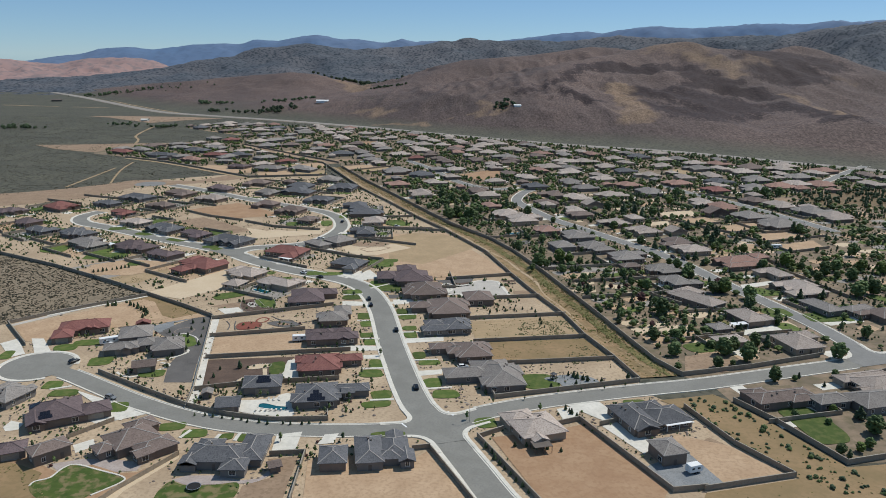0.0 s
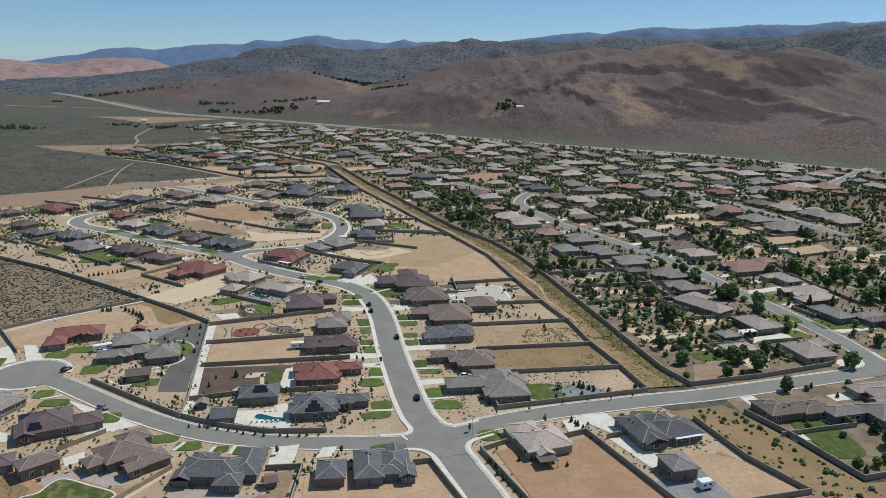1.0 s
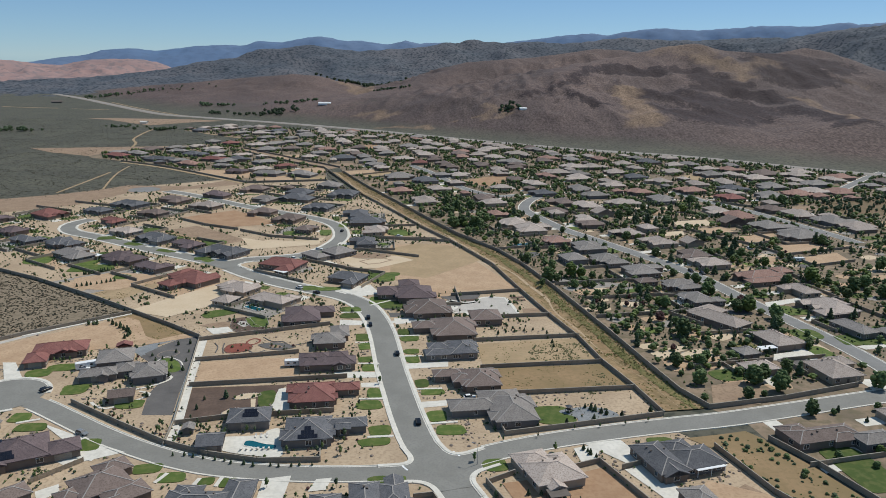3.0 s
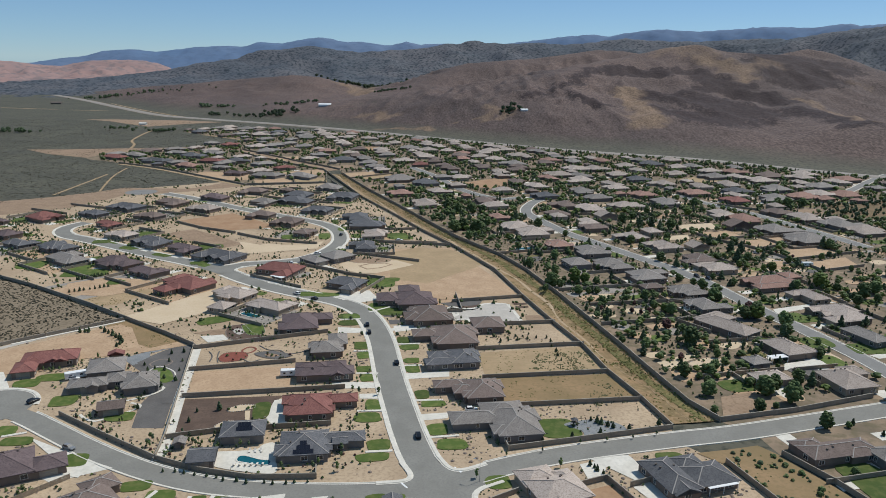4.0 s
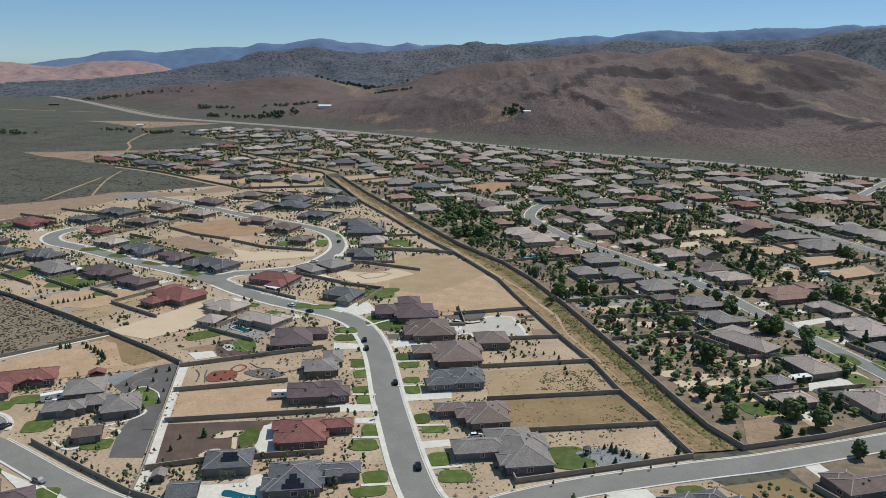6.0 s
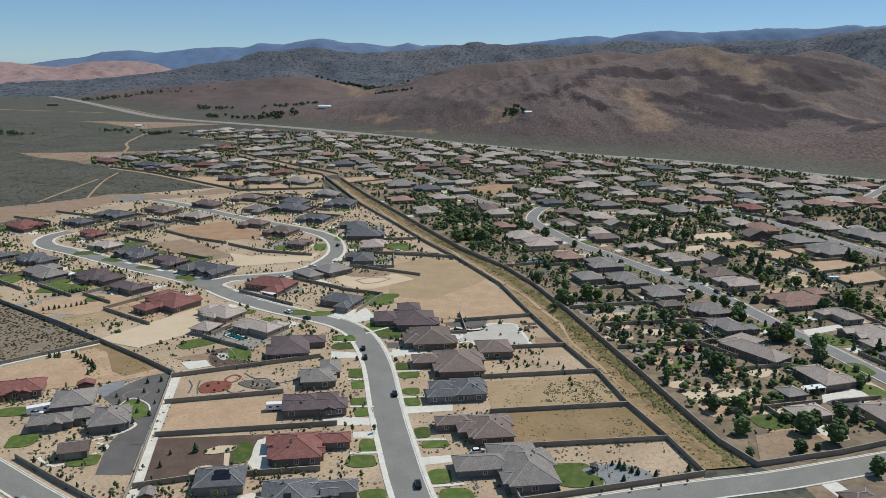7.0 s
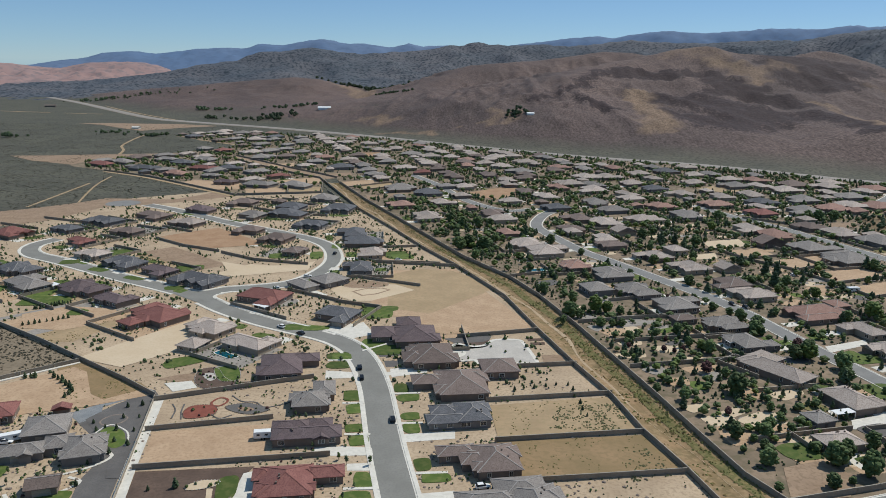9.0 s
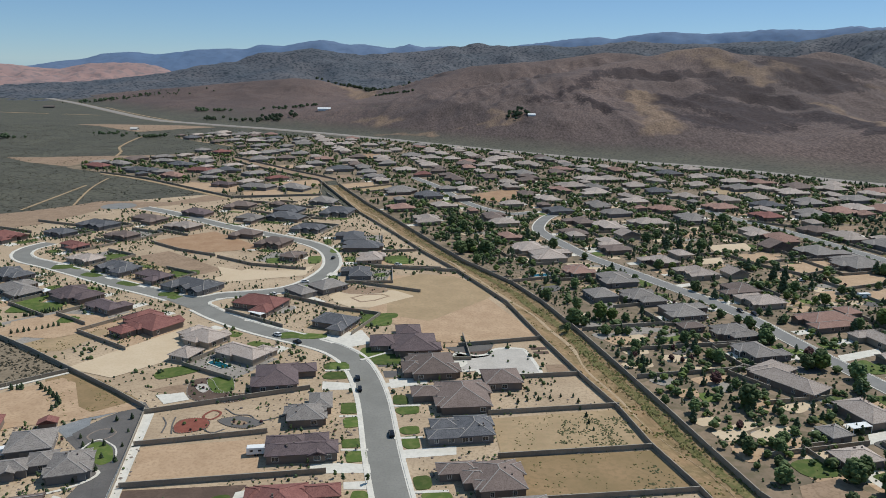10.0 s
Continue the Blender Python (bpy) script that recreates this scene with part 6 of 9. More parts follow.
neighbourhood('far valley', [
    (-34.7, 916.1, 286, 16.2, 20.3, 0, 'r'),
    (-23.6, 780.2, 106, 19.8, 24.7, 1, 's'),
    (-44.4, 716.4, 286, 18.1, 22.6, 2, 'o'),
    (-7.7, 730.3, 106, 17.0, 21.2, 0, 't'),
    (-50.0, 802.8, 286, 24.0, 30.0, 1, 'g'),
    (-84.5, 893.8, 106, 17.6, 22.0, 2, 'g'),
    (-96.8, 926.2, 286, 18.3, 22.9, 0, 'g'),
    (-129.7, 949.3, 106, 24.0, 30.0, 1, 's'),
    (-165.3, 993.5, 286, 17.9, 22.4, 2, 'g'),
    (-237.0, 1026.6, 106, 24.0, 30.0, 0, 'g'),
    (-162.4, 1036.5, 286, 18.7, 23.3, 1, 'o'),
    (-129.4, 1019.0, 106, 18.3, 22.8, 2, 't'),
    (-80.4, 1004.3, 286, 17.9, 22.4, 0, 'g'),
])
neighbourhood('far valley', [
    (-54.8, 1085.7, 106, 21.5, 26.9, 1, 'g'),
    (-30.1, 1065.5, 286, 23.2, 29.0, 2, 't'),
    (-99.0, 1129.8, 106, 20.2, 25.3, 0, 't'),
    (-54.8, 949.1, 286, 20.6, 25.7, 1, 't'),
    (-195.5, 1263.2, 106, 22.9, 28.7, 2, 't'),
    (-161.6, 1220.3, 286, 19.6, 24.5, 0, 't'),
    (-303.7, 1353.1, 106, 16.6, 20.8, 1, 'o'),
    (-351.9, 1344.7, 286, 24.0, 30.0, 2, 'g'),
    (-301.0, 1246.2, 106, 23.0, 28.8, 0, 't'),
    (-220.3, 1211.2, 286, 22.1, 27.6, 1, 'g'),
    (-124.3, 1210.8, 106, 19.4, 24.2, 2, 't'),
    (-124.7, 1064.3, 286, 19.1, 23.9, 0, 'b'),
    (-212.0, 1041.0, 106, 18.9, 23.7, 1, 'b'),
])
neighbourhood('far valley', [
    (-203.2, 1089.6, 286, 19.8, 24.7, 2, 'g'),
    (-249.8, 925.6, 106, 20.8, 26.0, 0, 's'),
    (-6.8, 820.6, 286, 14.4, 18.0, 1, 'g'),
    (-17.2, 944.5, 106, 14.9, 18.6, 2, 'b'),
])
neighbourhood('far west streets', [
    (-189.2, 815.0, 160, 28.7, 21.5, 0, 'g'),
    (-152.5, 812.1, 340, 28.3, 21.2, 1, 'g'),
    (-226.2, 825.0, 160, 21.0, 15.7, 2, 'p'),
])
neighbourhood('far western edge', [
    (-402.9, 943.7, 160, 28.0, 21.0, 0, 'r'),
    (-388.2, 965.0, 340, 25.8, 19.3, 1, 'g'),
    (-342.6, 914.5, 160, 30.0, 22.5, 2, 's'),
    (-347.2, 990.6, 340, 23.4, 17.6, 0, 'g'),
    (-316.3, 964.3, 160, 27.6, 20.7, 1, 's'),
    (-302.4, 996.5, 340, 28.3, 21.3, 2, 'g'),
    (-279.4, 922.1, 160, 26.1, 19.6, 0, 'r'),
    (-293.9, 877.9, 340, 25.1, 18.8, 1, 'o'),
    (-253.7, 866.6, 160, 17.8, 13.3, 2, 'g'),
    (-360.0, 921.3, 340, 17.1, 12.8, 0, 'g'),
    (-203.5, 682.1, 340, 22.4, 16.8, 1, 'p'),
])


# houses further out, in rows along streets that run with the ditch
def near_house(x, y, r):
    return any((x - hx) ** 2 + (y - hy) ** 2 < r * r for hx, hy, _, _, _ in HOUSE_RECTS)


def near_road(x, y, r):
    return any(seg_dist(x, y, [tuple(p) for p in ROAD_LINES[k][::3]]) < r for k in ROAD_LINES)


def spread(poly, angle, row, step, group, seed, ymax, palette, skip, west):
    rng = random.Random(seed)
    A = radians(angle)
    ca, sa = math.cos(A), math.sin(A)
    for i in range(-30, 60):
        for j in range(-60, 90):
            u, v = i * row + rng.uniform(-6, 6), j * step + rng.uniform(-7, 7)
            x, y = u * ca - v * sa, u * sa + v * ca + 300
            if not inside(x, y, poly) or y > ymax or y < 650 or abs(x) > 0.62 * y + 60 or rng.random() < skip:
                continue
            if (x < np.interp(y, DY, DX)) != west:
                continue
            if any(inside(x, y, q) for q in BARE_PLOTS):
                continue
            if near_house(x, y, 23) or near_road(x, y, 15) or seg_dist(x, y, DITCH_MID) < 28 or seg_dist(x, y, HIGHWAY) < 36:
                continue
            st = rng.choice((0, 1, 2, 0, 1, 3))
            w = rng.uniform(19, 27) if st != 3 else rng.uniform(9, 13)
            ob = house(x, y, angle + (90 if i % 2 else 270) + rng.uniform(-6, 6), w, w * rng.uniform(0.62, 0.85), st, rng.choice(palette), False, seed * 1000 + i * 91 + j)
            ob["group"] = group


DY, DX = [p[1] for p in DITCH_MID[::-1]] + [2500], [p[0] for p in DITCH_MID[::-1]] + [-560]
spread(OLD_SUBURB, 16.5, 42, 28, "houses of the old suburb", 5, 1400, "tttttttbbggo", 0.06, False)
spread(OLD_SUBURB, -42, 40, 27, "houses of the far suburb", 6, 1500, "tttbbgggsr", 0.12, True)


# driveways, front lawns and yard walls of the houses
UNIT = Soup()
UNIT.box(-0.5, -0.5, 0.0, 0.5, 0.5, 1.0)
SLAB = UNIT.make("driveway", 'concrete')
ROUND = [(0.5 * math.copysign(abs(math.cos(t)) ** 0.6, math.cos(t)) * (1 + 0.08 * math.sin(3 * t)), 0.5 * math.copysign(abs(math.sin(t)) ** 0.6, math.sin(t)) * (1 + 0.1 * math.sin(2 * t + 1))) for t in (6.2832 * k / 24 for k in range(24))]
UNIT = Soup()
UNIT.add([(px, py, 1.0) for px, py in ROUND] + [(px, py, 0.0) for px, py in ROUND], [tuple(range(24))] + [(k, 24 + k, 24 + (k + 1) % 24, (k + 1) % 24) for k in range(24)])
TURF = UNIT.make("lawn", 'grass')


def frontage(i):
    x, y, a, hw, hd = HOUSE_RECTS[i]
    ob, roof, bl, outb = HOUSE_OBS[i]
    if outb or y > 900:
        return
    rng = random.Random(900 + i)
    old = inside(x, y, OLD_SUBURB)
    if not old and y < 385:
        return
    m = pose(x, y, 0) @ Matrix.Rotation(a, 4, 'Z')
    gx = next((b[0] for b in bl if b[5]), 0)
    n = rng.uniform(7, 10)

    def clear(u, v):
        p = m @ Vector((u, v, 0))
        return not any((p.x - hx) ** 2 + (p.y - hy) ** 2 < (max(p2, q2) + 2) ** 2 for j, (hx, hy, _, p2, q2) in enumerate(HOUSE_RECTS) if j != i)

    if clear(gx, -hd - n * 0.6):
        d = new("driveway", SLAB)
        d.matrix_basis = m @ pose(gx, -hd - n / 2 + 1, 0) @ Matrix.Diagonal((rng.uniform(5, 7), n + 2, 0.07 + 0.0007 * (i % 40), 1))
        tagged(d, "pale concrete driveway in front of a garage", "driveway", kind="structure")
    s = -1 if gx > 0 else 1
    if rng.random() < (0.55 if old else 0.8) and clear(s * hw * 0.5, -hd - 5):
        d = new("lawn", TURF)
        d.matrix_basis = m @ pose(s * hw * 0.45, -hd - 4.8, 0, 0, 0, rng.uniform(-8, 8)) @ Matrix.Diagonal((hw * rng.uniform(0.9, 1.5), rng.uniform(4.5, 8), 0.11 + 0.0007 * (i % 40), 1))
        tagged(d, "green lawn in front of a house", "lawn", "front lawns", "structure")
    if rng.random() < (0.3 if old else 0.45) and clear(-s * hw * 0.3, hd + 5):
        d = new("lawn", TURF)
        d.matrix_basis = m @ pose(-s * hw * 0.3, hd + 5, 0, 0, 0, rng.uniform(-12, 12)) @ Matrix.Diagonal((rng.uniform(6, 12), rng.uniform(4, 7), 0.11 + 0.0007 * (i % 40), 1))
        tagged(d, "green lawn behind a house", "lawn", "back lawns", "structure")
    if rng.random() < 0.5 and clear(s * hw * 0.3, hd + 3):
        d = new("patio", SLAB)
        d.matrix_basis = m @ pose(s * hw * 0.3, hd + 2, 0) @ Matrix.Diagonal((rng.uniform(5, 9), rng.uniform(3, 5), 0.10 + 0.0007 * (i % 40), 1))
        tagged(d, "pale concrete patio behind a house", "patio", kind="structure")
    if not old:
        k, e = rng.uniform(12, 17), rng.uniform(2.5, 5)
        if not clear(0, hd + k):
            k = 6
        pts = [m @ Vector(q) for q in ((-hw - e, -hd * 0.6, 0), (hw + e, -hd * 0.6, 0), (hw + e, hd + k, 0), (-hw - e, hd + k, 0))]
        if not any(near_road(q.x, q.y, 5.5) or seg_dist(q.x, q.y, DITCH_MID) < 14 for q in pts) and not any(inside(x, y, q) for q in BARE_PLOTS):
            kind = rng.choice(('yard_grey', 'yard_brown', 'lot_soil', 'weedy_pale', 'pale_sand', 'yard_grey'))
            tagged(new("ground_yard", flat_poly("ground_yard", [(q.x, q.y) for q in pts], 0.026 + 0.0006 * (i % 50), kind)), "gravel and dirt yard round a house", "yard", kind="structure")
            if rng.random() < 0.8:
                block_wall(1.7, [(pts[k2].x, pts[k2].y) for k2 in (1, 2, 3)])
    elif y < 700 and rng.random() < 0.75 and clear(0, hd + 8):
        k = rng.uniform(6, 9)
        pts = [m @ Vector(q) for q in ((-hw - 3, hd * 0.2, 0), (-hw - 3, hd + k, 0), (hw + 3, hd + k, 0))]
        if not any(near_road(q.x, q.y, 7) or seg_dist(q.x, q.y, DITCH_MID) < 16 for q in pts):
            block_wall(1.7, [(q.x, q.y) for q in pts])


for i in range(len(HOUSE_RECTS)):
    frontage(i)


# ---------------------------------------------------------------- plants
def leaf_cloud(rng, centres, leaves, size, squash=0.8):
    """Small leaf sprays scattered round the centres (x, y, z, radius)."""
    s = Soup()
    for cx, cy, cz, r in centres:
        for _ in range(leaves):
            d = Vector((rng.gauss(0, 1), rng.gauss(0, 1), rng.gauss(0, 1))).normalized()
            q = r * (0.55 + 0.5 * rng.random())
            p = Vector((cx, cy, cz)) + Vector((d.x * q, d.y * q, d.z * q * squash))
            n = (d + Vector((rng.gauss(0, 0.5), rng.gauss(0, 0.5), rng.gauss(0.3, 0.5)))).normalized()
            a = n.orthogonal().normalized()
            b = n.cross(a)
            t = rng.random() * 6.28
            u, w = a * math.cos(t) + b * math.sin(t), b * math.cos(t) - a * math.sin(t)
            k = size * (0.6 + 0.8 * rng.random())
            s.add([p - u * k, p - w * k * 0.6, p + u * k, p + w * k * 0.6], [(0, 1, 2, 3)])
    return s


def limb(s, a, b, ra, rb, n=6):
    a, b = Vector(a), Vector(b)
    d = (b - a).normalized()
    u = d.orthogonal().normalized()
    w = d.cross(u)
    ring = [(math.cos(6.2832 * i / n), math.sin(6.2832 * i / n)) for i in range(n)]
    s.add([a + (u * c + w * q) * ra for c, q in ring] + [b + (u * c + w * q) * rb for c, q in ring], [(i, (i + 1) % n, n + (i + 1) % n, n + i) for i in range(n)])


ICO = bmesh.new()
bmesh.ops.create_icosphere(ICO, subdivisions=1, radius=1.0)
ICO_V, ICO_F = [v.co.copy() for v in ICO.verts], [tuple(v.index for v in f.verts) for f in ICO.faces]
ICO.free()


def clumps(s, rng, centres, squash=0.85, rough=0.32):
    """Ragged leaf clumps, each a knobbly lump turned its own way."""
    for cx, cy, cz, r in centres:
        turn = Euler((rng.random() * 6, rng.random() * 6, rng.random() * 6)).to_matrix()
        s.add([Vector((cx, cy, cz)) + Vector((p.x, p.y, p.z * squash)) for p in ((turn @ v) * r * (1 + rough * rng.uniform(-1, 1)) for v in ICO_V)], ICO_F)


def tree_meshes(kind, seed):
    """Trunk and crown of a tree one metre high, to be scaled."""
    rng = random.Random(seed)
    tr, cs = Soup(), []
    if kind == 'd':                              # pine or juniper, narrow
        limb(tr, (0, 0, 0), (0.01, 0, 0.9), 0.035, 0.008)
        for i in range(26):
            f = i / 25
            z = 0.13 + 0.80 * f
            r = 0.27 * (1.0 - f ** 1.4) + 0.03
            t = i * 2.4 + rng.random()
            q = r * rng.uniform(0.3, 0.75)
            cs.append((q * math.cos(t), q * math.sin(t), z, 0.06 + 0.10 * (1 - f)))
            if i % 4 == 0 and i < 20:
                limb(tr, (0, 0, z), (r * math.cos(t), r * math.sin(t), z + 0.03), 0.012, 0.004, 4)
    else:
        limb(tr, (0, 0, 0), (0.02, 0.01, 0.34), 0.040, 0.026)
        lean = rng.uniform(-0.06, 0.06)
        for i in range(64):
            t = i * 2.4 + rng.random() * 0.8
            e = (i + 0.5) / 64
            q = 0.36 * math.sin(math.pi * (0.12 + 0.80 * e)) ** 0.8 * rng.uniform(0.55, 1.05)
            z = 0.15 + 0.77 * e
            c = (q * math.cos(t) + lean * z, q * math.sin(t), z + rng.uniform(-0.04, 0.04), 0.070 + 0.065 * rng.random())
            cs.append(c)
            if i % 10 == 0:
                limb(tr, (0.02, 0.01, 0.26 + 0.04 * rng.random()), (c[0], c[1], c[2]), 0.020, 0.006, 4)
        cs += [(0, 0, 0.42, 0.27), (0.02, 0, 0.62, 0.24)]
    crown = leaf_cloud(rng, cs, 6, 0.026, 0.9)
    clumps(crown, rng, cs)
    return tr.make("trunk", 'bark', True), crown


TREE_KINDS = {'m': ('leaf', "leafy green garden tree with a rounded crown"), 'l': ('leaf_light', "light green leafy garden tree"), 'd': ('leaf_dark', "dark green narrow conifer"), 'r': ('leaf_red', "dark red-leaved garden tree")}
mat('leaf_light', (0.075, 0.112, 0.022), (0.105, 0.145, 0.030), 1.2, rough=0.7, fine=(0.13, 0.16, 0.04), fine_scale=12, fine_amount=0.6, bump=0, random_amount=0.2)
TREES, CROWNS = {}, {}
for k, (mname, lab) in TREE_KINDS.items():
    TREES[k] = []
    for j in range(4):
        tm, crown = tree_meshes(k, 40 + j * 7 + ord(k))
        TREES[k].append((tm, crown.make("crown", mname)))
TREE_SPOTS = []


def tree(x, y, h, kind, rng, group):
    tm, cm = TREES[kind][rng.randrange(4)]
    ob = thing("tree", TREE_KINDS[kind][1], "tree", group, at=pose(x, y, 0, 0, 0, rng.random() * 360) @ Matrix.Diagonal((h * rng.uniform(0.95, 1.25), h * rng.uniform(0.95, 1.25), h, 1)))
    part("trunk", tm, ob)
    part("crown", cm, ob)
    TREE_SPOTS.append((x, y))
    return ob


def in_house(x, y, pad=0.8):
    for hx, hy, a, hw, hd in HOUSE_RECTS + EXTRA_RECTS:
        dx, dy = x - hx, y - hy
        if dx * dx + dy * dy < 900:
            u, v = dx * math.cos(a) + dy * math.sin(a), -dx * math.sin(a) + dy * math.cos(a)
            if abs(u) < hw + pad and abs(v) < hd + pad:
                return True
    return False


def trees(rows):
    for x, y, h, kind in rows:
        trees.rng.random()
        if in_house(x, y, 0.2):
            x, y = x + 2.5, y - 3.5
        if in_house(x, y, 0.2) or near_road(x, y, 5.2):
            continue
        tree(x, y, h * 0.86, kind, trees.rng, "trees of the old suburb")


trees.rng = random.Random(77)
trees([
    (97.5, 295.9, 7, 'm'), (111.6, 283.6, 5.9, 'm'), (119.1, 297.1, 9.2, 'm'), (123.9, 300.6, 8.3, 'm'), (126.5, 290.7, 10.1, 'm'),
    (136.5, 308, 7.5, 'm'), (141.1, 306.9, 7.5, 'd'), (95.1, 281.8, 3.4, 'm'), (118.7, 286.3, 3, 'm'), (107.3, 348.5, 10.3, 'm'),
    (93.6, 313, 7.3, 'm'), (104.4, 314.3, 6.3, 'm'), (108.3, 321, 5.1, 'm'), (114.4, 326.5, 3.9, 'm'), (114.6, 318, 4.3, 'm'),
    (159.8, 374.9, 8.9, 'm'), (155.3, 362.1, 7.4, 'm'), (183.4, 381.8, 10.5, 'd'), (196.8, 380.2, 6.6, 'd'), (186, 373.7, 7.8, 'd'),
    (187.6, 439.5, 7.3, 'd'), (207.7, 439.8, 10.5, 'l'), (143.3, 421.8, 8.2, 'm'), (140.3, 436.7, 5.6, 'm'), (131.3, 448.6, 5.7, 'm'),
    (151, 386.1, 10.3, 'm'), (144.8, 384.9, 7.7, 'm'), (158.5, 336.6, 5.8, 'm'), (164.8, 351.4, 3.6, 'm'), (176.5, 310.9, 4.5, 'm'),
])
trees([
    (166.1, 294.8, 8.6, 'm'), (191.3, 319.9, 7, 'm'), (222.3, 422, 10.5, 'm'), (232.7, 430.3, 9, 'm'), (220.6, 381.4, 10.5, 'm'),
    (230.8, 385.5, 10.5, 'm'), (262.4, 467.8, 10.5, 'm'), (226.5, 415.6, 5.8, 'm'), (153.8, 279.8, 7.1, 'm'), (131.5, 275.5, 4.9, 'm'),
    (119.4, 274.6, 4.2, 'm'), (122.5, 274, 3.8, 'm'), (141.7, 276.8, 2.4, 'd'), (94.3, 319.3, 6.3, 'd'), (233.6, 412.7, 8.7, 'm'),
    (258.6, 426.9, 9.2, 'l'), (212.4, 409.1, 7.1, 'm'), (248.3, 431, 9.1, 'l'), (10.7, 577, 10.5, 'm'), (20.8, 572.4, 10.5, 'm'),
    (29.5, 591.9, 8.3, 'm'), (4.2, 569.9, 10.5, 'm'), (14.2, 544.8, 7.6, 'm'), (41.5, 547.7, 5.1, 'l'), (40.1, 575, 5.4, 'd'),
    (53.1, 617.2, 8.8, 'd'), (67.4, 589, 8.4, 'm'), (83.5, 560.1, 5.3, 'm'), (95.4, 533.6, 6.3, 'd'), (67.2, 495.9, 6.9, 'm'),
])
trees([
    (59.7, 504, 4.7, 'd'), (77.7, 513, 4.8, 'm'), (48.9, 473.9, 7.6, 'm'), (46.1, 476.3, 5.5, 'd'), (62.3, 458.5, 7.4, 'm'),
    (57.6, 434.4, 9.9, 'm'), (71.3, 443.6, 10.2, 'l'), (76.8, 442.8, 7.2, 'l'), (83, 441, 5.1, 'm'), (109.8, 516, 7.4, 'd'),
    (103.7, 509.1, 6, 'm'), (89.5, 470, 4.4, 'm'), (112.2, 561.4, 4, 'm'), (97, 593.2, 7.1, 'd'), (91.3, 598.5, 7.1, 'd'),
    (131.6, 574.1, 6.9, 'm'), (124.7, 538.2, 7.8, 'm'), (69.9, 421.8, 5.8, 'm'), (75.2, 421.8, 4.8, 'm'), (79.7, 422, 4.9, 'm'),
    (86.8, 437.1, 3.6, 'm'), (92.4, 440.8, 3.1, 'm'), (61.5, 433.3, 5.9, 'm'), (52.6, 425.8, 4.8, 'm'), (-0.9, 659.6, 9.4, 'm'),
    (7.7, 637, 10.5, 'm'), (19.2, 637.8, 10.5, 'm'), (28.1, 643.5, 7.6, 'm'), (41.2, 665.7, 7.9, 'd'), (68.7, 620.6, 7.4, 'd'),
])
trees([
    (75.1, 588.2, 5.6, 'm'), (135.7, 611.1, 8.9, 'm'), (146.6, 626.4, 7.7, 'm'), (145.5, 597.3, 10.5, 'd'), (153.9, 594.4, 10.5, 'd'),
    (156.2, 580.4, 10.5, 'd'), (166.5, 588.4, 10.2, 'm'), (177.9, 603.2, 4.5, 'm'), (195.4, 642.9, 8.1, 'l'), (132.2, 535.9, 6.5, 'l'),
    (135.3, 520.6, 5, 'm'), (129.9, 517.7, 3.7, 'm'), (153.4, 550.9, 6.7, 'm'), (179.5, 540, 9.4, 'd'), (188.7, 548.6, 6.9, 'd'),
    (186.1, 518.6, 10.5, 'd'), (191.9, 516.5, 10.5, 'd'), (181.8, 495.2, 10.5, 'd'), (188.4, 495.6, 7.5, 'm'), (172.8, 503.6, 6.2, 'd'),
    (201.6, 503.4, 6.4, 'd'), (133.3, 494.2, 7.1, 'm'), (139.3, 480.4, 7, 'd'), (143.5, 474.7, 4.6, 'm'), (136.4, 484.1, 3.5, 'm'),
    (131.8, 449.4, 5.4, 'd'), (139.7, 433.6, 7.3, 'm'), (141.9, 419.7, 8.1, 'd'), (157.6, 454.1, 6.7, 'd'), (153, 454.6, 4.4, 'm'),
])
trees([
    (160.3, 442.3, 5.5, 'm'), (174.3, 444.1, 4.4, 'm'), (194.9, 473.4, 7.2, 'l'), (213.3, 493, 6.4, 'm'), (214.9, 484.7, 7.5, 'd'),
    (297, 686.9, 10.5, 'm'), (287.3, 686.1, 10.5, 'm'), (309.8, 687.9, 10.5, 'm'), (305.4, 631, 10.5, 'd'), (255.3, 536, 10, 'd'),
    (258.6, 533.5, 8.5, 'm'), (208.4, 444.4, 9.2, 'l'), (186.2, 436, 7.7, 'd'), (225.3, 474.3, 5, 'd'), (262.5, 590.3, 6.2, 'd'),
    (287.1, 610.9, 4.9, 'm'), (229.3, 700.8, 10.5, 'd'), (215, 687, 8.7, 'm'), (257.5, 650.1, 6.8, 'm'), (164.6, 672.7, 10, 'm'),
    (163.5, 647.1, 8, 'm'), (78.7, 402, 6.5, 'm'), (82.6, 405.9, 5.5, 'd'), (74, 389.9, 5.2, 'd'), (78.2, 387.7, 5.2, 'd'),
    (76, 376.9, 5, 'd'), (92.7, 410.2, 4.4, 'm'), (103, 412.8, 6.8, 'm'), (105.1, 404.7, 6.6, 'd'), (110.4, 389.8, 7.5, 'm'),
])
